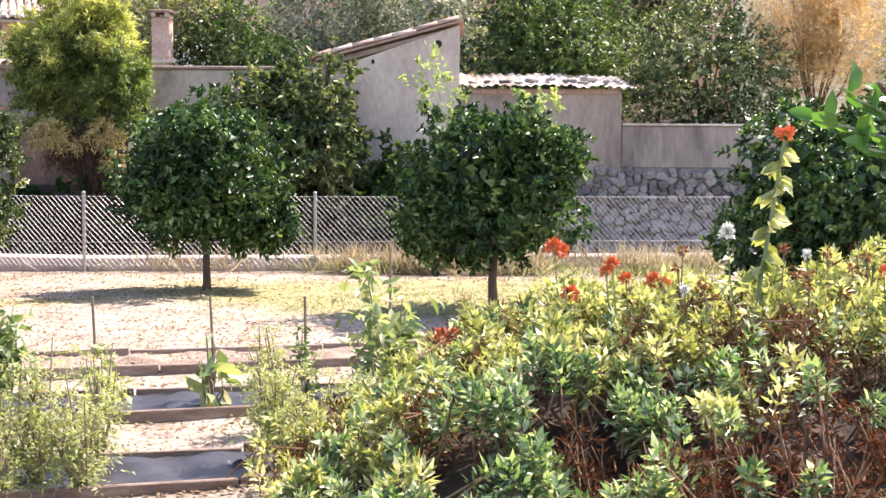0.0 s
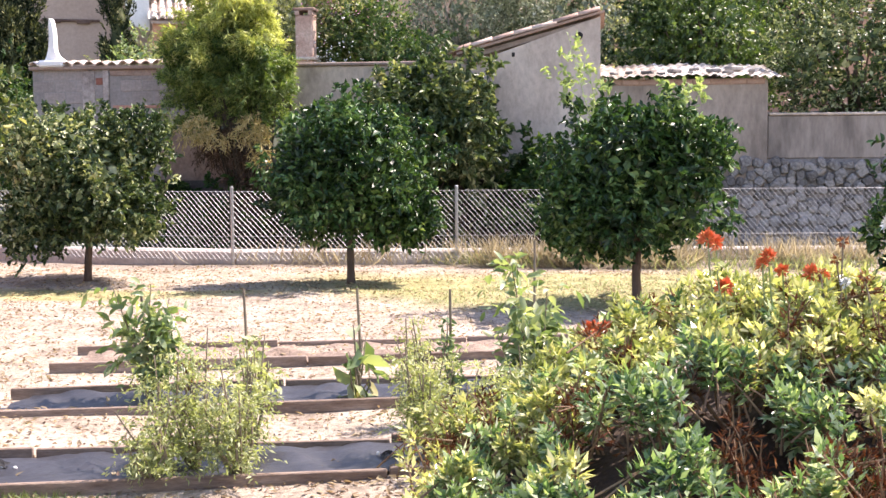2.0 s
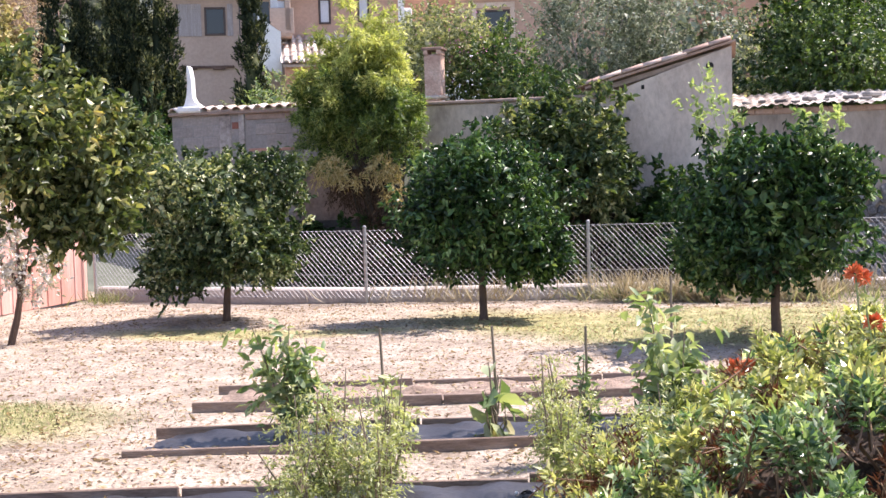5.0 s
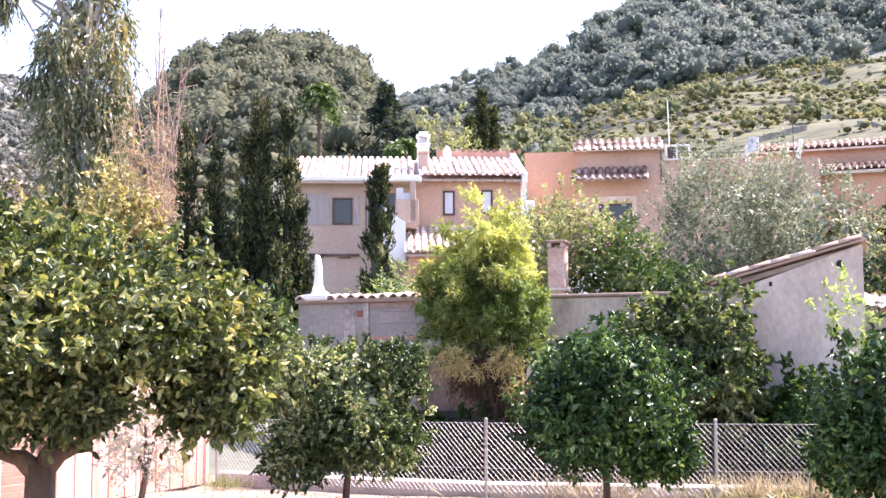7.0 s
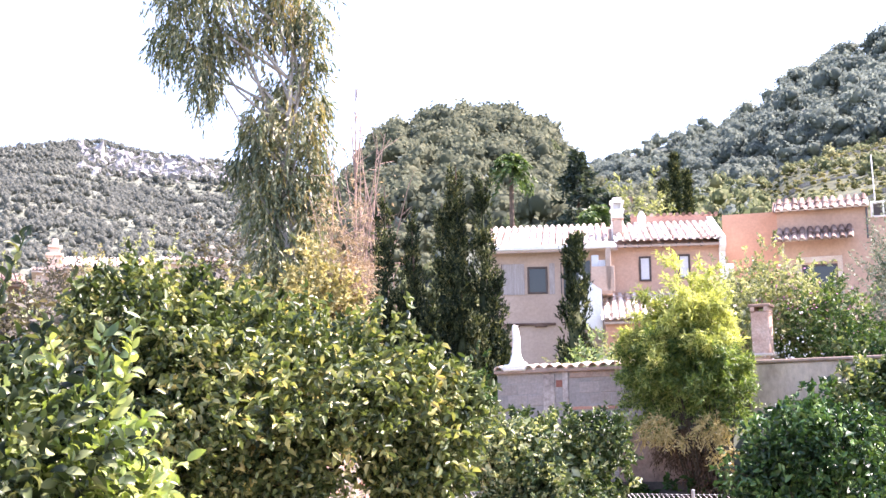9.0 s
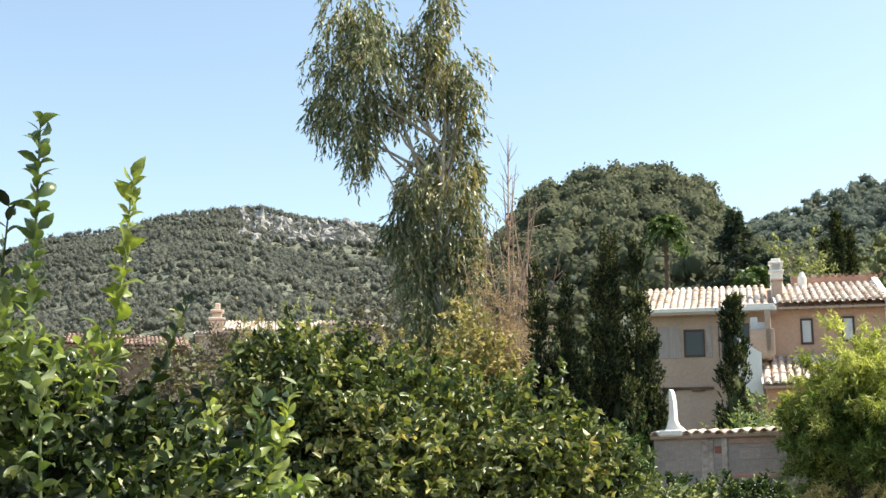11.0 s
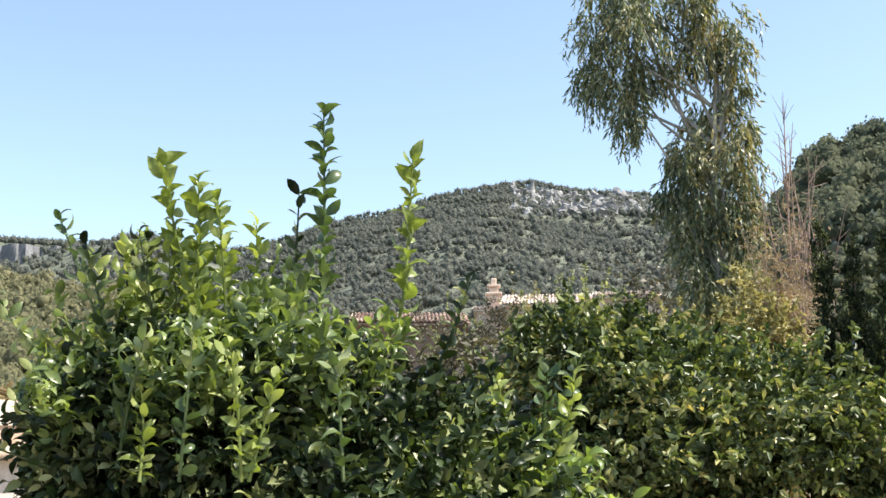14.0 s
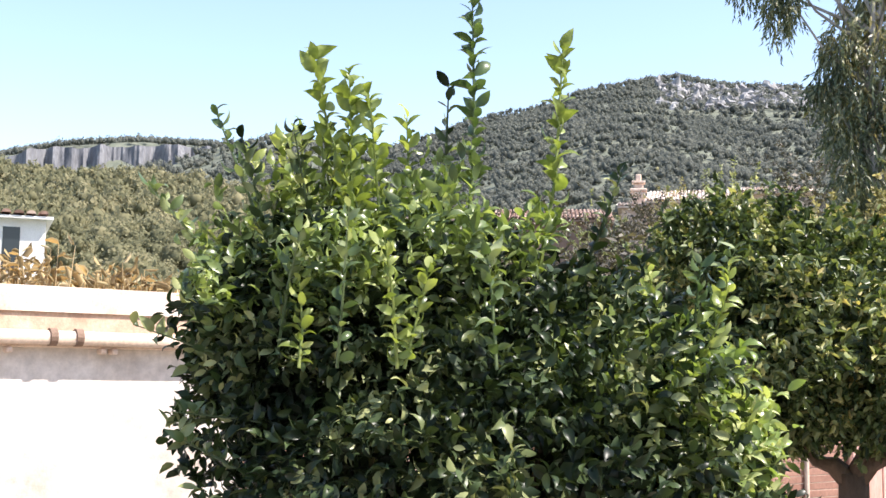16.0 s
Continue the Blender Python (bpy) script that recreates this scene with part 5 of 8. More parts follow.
holes = thing("planting_holes", (-3.3, 5.6, 0), "dark cut holes with pale pebbles in the weed fabric", "planting hole", kind="stuff")
hg, wg = Geo(), Geo()
for x, f in ((-3.55, .45), (-3.05, .62), (-2.9, .6), (-1.0, .55), (-.7, .7)):
    y = bed_line(x, 5.19) + f * .73
    for q in range(6):
        c = np.array((x + rng.normal() * .03, y + rng.normal() * .02, .052))
        leaves(hg, c[None], rng.normal(size=(1, 3)) * (1, 1, .3), .06, .035, FOLD, .6, rng)
    for q in range(3):
        c = np.array((x + rng.normal() * .05, y + rng.normal() * .03, .05))
        wg.box(c - .009, c + .009, .004)
part("torn_fabric", hg, surface("torn_black_fabric", [(0, (.006, .006, .008)), (1, (.015, .015, .018))], 4, .7, .3), holes)
part("pebbles", wg, WHITE, holes)
for x, y, h in ((-2.82, 7.74, 0.72), (-2.2, 7.9, 0.73), (-1.48, 8.10, 0.72), (-0.89, 8.26, 0.70), (-0.36, 8.95, 0.98)):
    s = thing("plant_stake", (x, y, 0), "thin cane stake pushed into the planting bed", "stake", "plant stakes")
    part("cane", Geo().tube([(x, y, -0.1), (x + 0.008, y, h * 0.5), (x + 0.012 * rng.normal(), y, h)], [0.011, 0.010, 0.009], 7), STICK, s)


def garden_plant(name, label, x, y, h, r, n, leaf, width, mat, shape=FULL, droop=0.4, stems=5, up=0.5, count=5, seed=0):
    g = np.random.default_rng(seed)
    p = thing(name, (x, y, 0), label, "plant")
    lf = Geo()
    pts, outs = [], []
    for k in range(stems):
        a = g.uniform(0, 6.28)
        tip = np.array((x + r * g.uniform(.1, .8) * math.cos(a), y + r * g.uniform(.1, .8) * math.sin(a), h * g.uniform(0.5, 1.0)))
        mid = np.array((x, y, 0)) * .5 + tip * .5 + g.normal(size=3) * r * 0.1
        path = np.array([(x, y, 0), mid, tip])
        part("stem", Geo().tube(path, [0.009, 0.007, 0.003], 5, False), STICK, p)
        t = g.uniform(0.25, 1.0, n // stems)
        base = np.where(t[:, None] < 0.5, path[0] + (path[1] - path[0]) * t[:, None] * 2, path[1] + (path[2] - path[1]) * (t[:, None] * 2 - 1))
        o = unit(g.normal(size=(len(t), 3)) * (1, 1, .5) + (0, 0, .25))
        pts.append(base)
        outs.append(o)
    pts, outs = np.vstack(pts), np.vstack(outs)
    sprigs(lf, pts, outs, count, r * 0.6, leaf, width, shape, up, droop, g)
    lf.v = [np.column_stack([v[:, :2], np.maximum(v[:, 2], 0.04)]) for v in lf.v]
    part("foliage", lf, mat, p, smooth=True)
    return p


garden_plant("pepper_plant", "green pepper plant tied to a cane", -2.78, 7.66, 0.80, 0.30, 110, 0.095, 0.04, GARDEN, seed=1)
garden_plant("pepper_plant", "tall green pepper plant in the bed", -0.33, 8.30, 1.0, 0.36, 130, 0.12, 0.05, GARDEN, seed=2)
garden_plant("aubergine_plant", "aubergine plant with large drooping leaves", -1.46, 7.85, 0.52, 0.20, 12, 0.20, 0.11, GARDEN, droop=0.9, count=2, seed=3)
garden_plant("withered_aubergine", "yellowing plant with limp leaves", -1.42, 7.82, 0.34, 0.20, 8, 0.19, 0.09, YELLOW_IVY, droop=1.2, count=1, seed=4)
garden_plant("seedling", "pale sparse seedling beside a cane", -2.12, 7.82, 0.42, 0.20, 20, 0.09, 0.05, FEATHER, seed=5)
garden_plant("tomato_plant", "slim leafy plant climbing a cane", -0.86, 8.15, 0.52, 0.15, 40, 0.055, 0.025, GARDEN, seed=6)
garden_plant("dry_seedhead", "brown dried seed head on a thin stem", -2.55, 7.85, 0.46, 0.06, 14, 0.04, 0.025, RUST, seed=7)
for k, (x, y, h, r, n) in enumerate(((-1.92, 6.0, 0.74, 0.34, 260), (-1.64, 5.85, 0.62, 0.28, 190), (-1.72, 6.3, 0.70, 0.2, 110), (-2.02, 5.7, 0.40, 0.26, 130), (-0.75, 6.35, 0.66, 0.28, 210), (-0.50, 6.0, 0.58, 0.28, 190), (-0.95, 7.3, .66, .2, 130), (-0.25, 6.3, .64, .28, 170))):
    garden_plant("feathery_plant", "light green feathery bush in the planting bed", x, y, h, r, int(n * 1.15), 0.034, 0.0105, FEATHER, SLIM, 0.3, 12, 0.35, 11, seed=20 + k)
garden_plant("leafy_plant", "broad-leaved green plant beside the hedge", -0.15, 6.7, 0.55, 0.28, 60, 0.09, 0.04, GARDEN, seed=40)
garden_plant("leafy_plant", "broad-leaved green plant beside the hedge", 0.05, 7.6, 0.6, 0.26, 50, 0.09, 0.04, GARDEN, seed=41)

# ---- flowering hedge ----
hedge = thing("flower_hedge", (1.0, 4.5, 0), "dense sunlit flower hedge with withered patches", "hedge")
g1 = np.random.default_rng(11)
lf, dry, st = Geo(), Geo(), Geo()


def hedge_top(x, y):
    return (0.40 + 0.62 * rise(x, -0.6, 0.35) + 0.13 * (x - .35).clip(0, 3)) * (1 - 0.25 * rise(y, 5.0, 6.2)) * (1 - 0.30 * rise(-y, -4.3, -3.3)) + 0.07 * ripple(np.stack([x, y], -1), 0.8, 31)


n = 2500
hills = np.stack([g1.uniform(-0.60, 3.0, 520), 3.3 + 2.6 * g1.random(520)], -1)[g1.integers(0, 520, n)] + g1.normal(size=(n, 2)) * .065
px, py = hills[:, 0], hills[:, 1].clip(3.3, 6)
front_row = g1.random(n) < 0.42
py = np.where(front_row, 3.28 + .3 * (.5 + .5 * np.sin(px * 23 + 5 * np.sin(px * 7))) * g1.random(n), py)
pz = hedge_top(px, py) * np.where(front_row, .12 + .88 * g1.random(n) ** .8, 1 - 0.16 * g1.random(n) ** 2)
P = np.stack([px, py, pz], -1)
o = unit(np.stack([-0.15 + g1.normal(size=n) * .35, -0.35 + g1.normal(size=n) * .35, 0.9 + 0 * px], -1))
deadness = .8 * ripple(P, 0.30, 77) + 0.45 * (1 - pz / hedge_top(px, py)).clip(0, .8) + .30 * rise(px, .8, 1.6) - .19 - .16 * rise(py, 4.0, 4.5) - .45 * (1 - rise(px, .35, .6)) * rise(-py, -3.9, -3.5)
for wx, wy, wr, much in ((.80, 3.36, .20, 1.1), (.55, 3.34, .07, .8), (1.26, 3.95, .17, .9), (-.15, 3.75, .13, .8), (1.05, 3.40, .24, 1.1), (1.22, 3.52, .12, .8), (1.30, 3.36, .12, .8), (-.32, 4.3, .12, .7), (.62, 3.9, .1, .6)):
    deadness += much * np.exp(-((px - wx) ** 2 + (py - wy) ** 2) / wr ** 2)
fresh = deadness < 0.40


def rosettes(geo, at, way, count, reach, leaf, width, g):
    """Leafy shoot tips: long narrow leaflets that spread round an upright stem."""
    k = np.repeat(np.arange(len(at)), count)
    t = np.tile(np.linspace(0, 1, count), len(at))
    a = np.tile(np.arange(count) * 2.4, len(at)) + g.uniform(0, 6.28, len(at))[k]
    w = way[k]
    e1 = unit(np.cross(w, np.array((1.0, .2, 0))))
    e2 = np.cross(w, e1)
    rad = e1 * np.cos(a)[:, None] + e2 * np.sin(a)[:, None]
    s = g.uniform(.75, 1.3, len(at))[k][:, None]
    along = unit(rad * (1.1 - .7 * t)[:, None] + w * (.25 + .7 * t)[:, None] + g.normal(size=rad.shape) * .12)
    base = at[k] + w * (t[:, None] - .75) * reach * s + rad * .012
    # three leaflets a leaf
    for q, (f, sz) in enumerate(((0, 1.0), (.45, .75), (.45, .75))):
        side = unit(np.cross(along, w)) * (0 if q == 0 else (.9 if q == 1 else -.9))
        leaves(geo, base + along * leaf * f * .5 * s, unit(along + side), leaf * sz, width * sz, SLIM, .7, g, unit(w + rad * .3))


yellowing = fresh & (.5 * ripple(P, .4, 79) + .9 * rise(py, 3.5, 4.7) + .35 * rise(px, .4, 1.4) > .55)
pale = Geo()
rosettes(lf, P[fresh & ~yellowing], o[fresh & ~yellowing], 21, 0.12, 0.052, 0.0195, g1)
rosettes(pale, P[yellowing], o[yellowing], 21, 0.12, 0.052, 0.0195, g1)
rosettes(dry, P[~fresh], unit(o[~fresh] + g1.normal(size=o[~fresh].shape) * .5), 14, 0.16, 0.040, 0.010, g1)
for k in range(n):
    for q in range(2):
        w = unit(o[k] + g1.normal(size=3) * .3)
        st.tube([P[k] - w * .17, P[k] - w * .08, P[k] + w * (.02 if fresh[k] else .08)], [0.0045, 0.0035, 0.002], 4, False)
# added sheet closes the gaps; its dark brown stands for stems and shade
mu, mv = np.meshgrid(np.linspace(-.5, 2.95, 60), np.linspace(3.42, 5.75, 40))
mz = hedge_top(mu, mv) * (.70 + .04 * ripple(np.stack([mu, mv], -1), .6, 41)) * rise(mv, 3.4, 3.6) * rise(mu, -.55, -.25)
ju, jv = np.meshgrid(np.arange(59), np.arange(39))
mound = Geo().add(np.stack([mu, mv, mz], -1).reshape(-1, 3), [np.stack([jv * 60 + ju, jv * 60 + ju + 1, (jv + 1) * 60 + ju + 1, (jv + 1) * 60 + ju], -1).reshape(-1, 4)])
part("gap_sheet", mound, surface("stem_shade_brown", [(0, (.022, .013, .009)), (.5, (.05, .029, .018)), (1, (.09, .055, .032))], 9, .95, .6, 6, spread=.5), hedge, "dark brown sheet for stems and shade inside the hedge")
part("foliage", lf, DAHLIA, hedge, smooth=True)
part("yellowing_foliage", pale, DAHLIA_PALE, hedge, "pale yellowing leaves", smooth=True)
part("withered_foliage", dry, foliage("dead_hedge_leaf", [(0, (.04, .015, .009)), (.6, (.115, .047, .024)), (1, (.27, .15, .08))], .8, .2, 2.0, (1.3, .9, .5), gloss=.1), hedge, "brown withered leaves")
tagged(part("twig", st, surface("reddish_stem", [(0, (.15, .075, .045)), (1, (.30, .20, .11))], 8), hedge), kind="stuff")


def bloom(at, r, mat, parent, label=""):
    g = np.random.default_rng(int(abs(at[0] * 1000)))
    f = Geo()
    r *= .62
    d = unit(g.normal(size=(70, 3)) + (0, 0, 0.8))
    leaves(f, np.array(at) + d * r * 0.25, d, r, r * 0.5, FOLD, 0.2, g)
    return part("bloom", f, mat, parent, label)


def flower(x, y, z, r, mat, label, stem_from):
    f = thing("flower", (x, y, stem_from), label, "flower", "hedge flowers")
    part("stem", Geo().tube([(x + .03, y, stem_from), (x + .01, y, (z + stem_from) / 2), (x, y, z)], 0.0032, 5, False), GARDEN, f)
    g, lf = np.random.default_rng(int(x * 977) + 5), Geo()
    t = np.linspace(.05, .72, 9)[:, None]
    leaves(lf, np.array((x + .03, y, stem_from)) + t * np.array((-.03, 0, z - stem_from)), unit(g.normal(size=(9, 3)) * (1, 1, .3) + (0, 0, .4)), .05, .02, SLIM, .5, g)
    part("foliage", lf, DAHLIA_PALE, f, smooth=True)
    bloom((x, y, z), r, mat, f)


for x, y, z, r in ((0.50, 4.60, 1.335, .05), (0.53, 4.62, 1.32, .04), (0.71, 4.55, 1.28, .038), (0.69, 4.56, 1.25, .034), (0.77, 4.62, 1.22, .035), (0.87, 4.6, 1.21, .045), (0.91, 4.6, 1.20, .038), (0.57, 4.7, 1.15, .048), (0.08, 4.7, .98, .05), (0.13, 4.72, .99, .035), (1.62, 4.3, 1.28, .03)):
    flower(x, y, z - .03, r * 1.15, PETAL_RED, "orange-red flower on the hedge", z - 0.3)
for x, y, z, r in ((1.09, 4.36, 1.38, .05), (1.38, 4.4, 1.30, .03), (0.95, 4.4, 1.17, .03)):
    flower(x, y, z, r, PETAL_WHITE, "white daisy on the hedge", z - 0.3)
tall = thing("tall_flower", (1.18, 4.2, 0), "tall zinnia stalk with an orange head", "flower")
tp = [np.array((1.16, 4.2, 0.8)), np.array((1.17, 4.22, 1.2)), np.array((1.22, 4.24, 1.5)), np.array((1.25, 4.25, 1.70))]
part("stem", Geo().tube(tp, [.009, .008, .007, .005], 6, False), GARDEN, tall)
tl = Geo()
tt = np.linspace(0.25, 0.97, 70)
tb = np.array([np.interp(tt * 3, range(4), [p[k] for p in tp]) for k in range(3)]).T
leaves(tl, tb, np.stack([np.cos(tt * 40), np.sin(tt * 40), -0.45 + 0 * tt], -1), 0.072, 0.034, FULL, 0.4, g1)
part("foliage", tl, DAHLIA_PALE, tall, smooth=True)
bloom((1.255, 4.25, 1.715), 0.055, PETAL_RED, tall)
for k in range(26):
    x, y = 0.75 + 1.6 * g1.random(), 4.2 + .6 * g1.random()
    z = float(hedge_top(np.array([x]), np.array([y]))[0])
    d = thing("seed_head", (x, y, z - .2), "dried brown seed head above the hedge", "seed head", "dried seed heads")
    e = np.array((x + g1.normal() * .06, y, z + 0.05 + .10 * g1.random()))
    part("stem", Geo().tube([(x, y, z - .25), (x * .5 + e[0] * .5, y, z - .05), e], [.004, .0035, .003], 4, False), STICK, d)
    hd = Geo()
    w = unit(g1.normal(size=(26, 3)))
    leaves(hd, e + w * .006, w, .022, .010, FOLD, 0.2, g1)
    part("head", hd, RUST, d)
# the shrub beside the path, one branch of which reaches into view
shrub = thing("large_leaved_shrub", (1.55, 2.75, 0), "shrub with large glossy bright green leaves", "shrub")
part("stem", Geo().tube([(1.58, 2.75, -.05), (1.5, 2.72, .9), (1.22, 2.62, 1.55), (1.0, 2.55, 1.80)], [.03, .022, .012, .005], 7), BARK, shrub)
sl = Geo()
gs = np.random.default_rng(47)
for bx, by, bz, tx, ty, tz, c in ((1.22, 2.62, 1.60, .83, 2.55, 1.75, 10), (1.2, 2.62, 1.62, .90, 2.57, 1.80, 9), (1.24, 2.64, 1.66, .99, 2.6, 1.80, 8), (1.25, 2.62, 1.58, .93, 2.56, 1.69, 9), (1.3, 2.66, 1.66, 1.08, 2.62, 1.76, 7)):
    b, e = np.array((bx, by, bz)), np.array((tx + .045, ty, tz - .025))
    part("twig", Geo().tube([b, b * .5 + e * .5 + (0, 0, .02), e], [.006, .005, .003], 5, False), GARDEN, shrub)
    t = np.linspace(.35, 1, c)
    out = unit(np.stack([np.cos(np.arange(c) * 2.4), np.sin(np.arange(c) * 2.4) * .5, .3 * np.ones(c)], -1) + unit(e - b) * .9)
    leaves(sl, b + (e - b) * t[:, None], out, .068, .040, FULL, .5, gs, unit(np.tile((.25, -.5, .8), (c, 1)) + gs.normal(size=(c, 3)) * .3))
p, o = shell(110, (1.56, 2.74, 1.05), (.2, .2, .5), .3, 48, .5, -1, gs)
sprigs(sl, p, unit(o + (0, 0, .5)), 5, .12, .068, .040, FULL, .5, .1, gs)
part("foliage", sl, foliage("glossy_leaf", [(0, (.05, .15, .03)), (1, (.12, .27, .06))], .3, .4), shrub, smooth=True)


# ---- citrus trees ----
def citrus(name, label, x, y, zc, rx, rz, n, leaf, mat, seed, trunk=0.075, fork=0.7, fruit=0, shoots=(), ry=None, category="tree", lobes=(), low=-0.97, ends=None):
    g = np.random.default_rng(seed)
    t = thing(name, (x, y, 0), label, category, "citrus trees")
    if ends is None:
        ends, o = shell(7, (x, y, zc), (rx * .7, (ry or rx) * .7, rz * .7), 0.1, seed, 0.3, -0.3, g)
    wood = limbs(Geo(), (x, y, 0), ends, trunk, (x + g.normal() * .012, y + g.normal() * .012, fork), g=g)
    lf = Geo()
    if name == "orange_tree":
        lobes = [(x + rx * .62 * math.cos(a), y + rx * .45 * math.sin(a), zc + rz * h, rx * s) for a, h, s in ((seed * 1.3, .45, .42), (seed * 1.3 + 2.2, -.45, .5), (seed * 1.3 + 4.1, -.35, .48), (seed * 2.1, .68, .34), (seed * 2.9, -.62, .42))]
        rx, rz, n = rx * .97, rz * 1.0, int(n * .72)
    p, o = shell(n, (x, y, zc), (rx, ry or rx, rz), 0.40 if name == "lemon_tree" else (0.45 if name == "old_orange_tree" else 0.36), seed, 0.55 if name == "old_orange_tree" else 0.42, low, g)
    o = unit(o + np.array((0, 0, .35)) + g.normal(size=o.shape) * .35)
    blade = ROUND if name == "lemon_tree" else OVAL
    sprigs(lf, p, o, 9, 0.15, leaf, leaf * 0.5, blade, 0.45, 0.15, g)
    for cx, cy, cz, cr in lobes:
        p, o = shell(int(n * cr * (.6 if name == "orange_tree" else .8)), (cx, cy, cz), (cr, cr, cr * .75), 0.16, seed + 5, 0.42, -0.97, g)
        sprigs(lf, p, unit(o + (0, 0, .35)), 9, 0.15, leaf, leaf * 0.5, blade, 0.45, 0.15, g)
    core(lf, (x, y, zc + (.12 if low > -.9 else 0)), (rx, ry or rx, rz * (.7 if low > -.9 else 1)), seed, .86 if name == "orange_tree" else (.72 if low < -.9 else .55), 1500 if name == "orange_tree" else (700 if low < -.9 else 160))
    for cx, cy, cz, cr in lobes:
        core(lf, (cx, cy, cz), (cr, cr, cr * .75), seed + 3, .55, 120)
    part("trunk", wood, BARK, t, smooth=True)
    part("crown", lf, mat, t, smooth=True)
    for k in range(fruit):
        d = unit(g.normal(size=3) + np.array((.0, -.6, -.1)))
        d[2] = max(d[2], low + .25)
        c = np.array((x, y, zc)) + unit(d) * np.array((rx, ry or rx, rz)) * g.uniform(.80, .92)
        fr = Geo()
        w = np.linspace(0.05, np.pi - 0.05, 9)
        fr.tube([c + (0, 0, 0.034 * math.cos(a)) for a in w], [0.034 * math.sin(a) for a in w], 10)
        part("fruit", fr, ORANGE_PEEL, t, "pale ripening orange", True)
    return t, lf, g


def leaf_mesh(mat, seed):
    g = np.random.default_rng(seed)
    geo = leaves(Geo(), np.zeros((1, 3)), np.array([(1.0, 0, 0)]), 1.0, 0.56, ROUND, 1.0, g)
    me = geo.mesh("leaf", True)
    me.materials.append(mat)
    return me


LEAF_MESH = {}


def shoot(parent, base, tip, count, leaf, mat, g, r=0.008, single=False):
    """An upright shoot with its leaves in a spiral."""
    base, tip = np.array(base, float), np.array(tip, float)
    mid = (base + tip) / 2 + g.normal(size=3) * 0.02
    stem = part("shoot", Geo().tube([base, mid, tip], [r, r * .75, r * .3], 5, False), mat, parent)
    t = np.linspace(0.05, 1, count)
    p = np.where(t[:, None] < .5, base + (mid - base) * t[:, None] * 2, mid + (tip - mid) * (t[:, None] * 2 - 1))
    a = np.arange(count) * 2.4 + g.uniform(0, 6)
    d = unit(np.stack([np.cos(a), np.sin(a), 0.35 + .7 * t + .25 * g.normal(size=count)], -1))
    if not single:
        lf = Geo()
        leaves(lf, p, d, leaf, leaf * .5, ROUND, 0.3, g)
        part("shoot_foliage", lf, mat, stem, smooth=True)
        return
    for k in range(count):
        key = (mat.name, k % 4)
        if key not in LEAF_MESH:
            LEAF_MESH[key] = leaf_mesh(mat, 900 + k)
        nor = unit(g.normal(size=3) * .6 + (0, 0, .5))
        side = unit(np.cross(nor, d[k]))
        nor = np.cross(d[k], side)
        s = leaf * g.uniform(.75, 1.35)
        m = Matrix([[d[k][q] * s, side[q] * s, nor[q] * s, p[k][q]] for q in range(3)] + [[0, 0, 0, 1]])
        part("leaf", LEAF_MESH[key], mat, stem).matrix_basis = m


SHOOT = foliage("lemon_shoot_leaf", [(0, (.035, .068, .028)), (.5, (.10, .15, .06)), (1, (.38, .42, .22))], .3, .3)
PALE = foliage("pale_young_leaf", [(0, (.17, .25, .10)), (1, (.52, .58, .33))], .4, .4)
ORANGE = "round dark green orange tree in the garden"
citrus("orange_tree", ORANGE, -6.30, 15.0, 1.27, 0.98, 0.84, 1500, 0.074, CITRUS_MIX, 51, 0.05, 0.55, 4)
citrus("orange_tree", ORANGE, -2.90, 14.95, 1.32, 0.95, 0.80, 1250, 0.082, CITRUS, 52, 0.05, 0.62)
t3, _, g3 = citrus("orange_tree", "round orange tree with pale upright shoots", 0.51, 13.15, 1.28, 0.91, 0.70, 1300, 0.078, CITRUS, 53, 0.052, 0.6)
for bx, tx, tz in ((-.45, -.72, 2.80), (-.45, -.55, 2.62), (-.5, -.85, 2.45), (-.5, -.42, 2.45), (.3, .28, 2.30), (.4, .50, 2.30), (.5, .62, 2.24), (.2, .2, 2.15)):
    shoot(t3, (0.51 + bx, 13.1, 1.8), (0.51 + tx, 13.1, tz), 13, 0.062, PALE, g3, .006)
pl = Geo()
for c, r, n in (((-.12, 13.1, 2.30), (.24, .2, .16), 12), ((-.2, 13.1, 2.55), (.12, .12, .18), 8), ((.95, 13.1, 2.12), (.3, .2, .14), 22)):
    p, o = shell(n, c, r, .3, 57, .6, -1, g3)
    sprigs(pl, p, unit(o + (0, 0, .6)), 8, .12, .075, .036, OVAL, .4, .1, g3)
tagged(part("pale_growth", pl, PALE, t3, "pale airy young growth"), kind="stuff")
citrus("orange_tree", "large dark orange tree beside the hedge", 4.2, 13.2, 1.28, 1.14, 0.98, 1100, 0.085, CITRUS, 54, 0.06, 0.6)
# paler copy of the climber leaf, with sunlight put into its colour
CLIMBER = foliage("sunlit_climber_leaf", [(0, (.022, .045, .018)), (.45, (.085, .13, .05)), (.8, (.24, .27, .13)), (1, (.56, .55, .32))], .45, .24, 1.2, gloss=0.36)
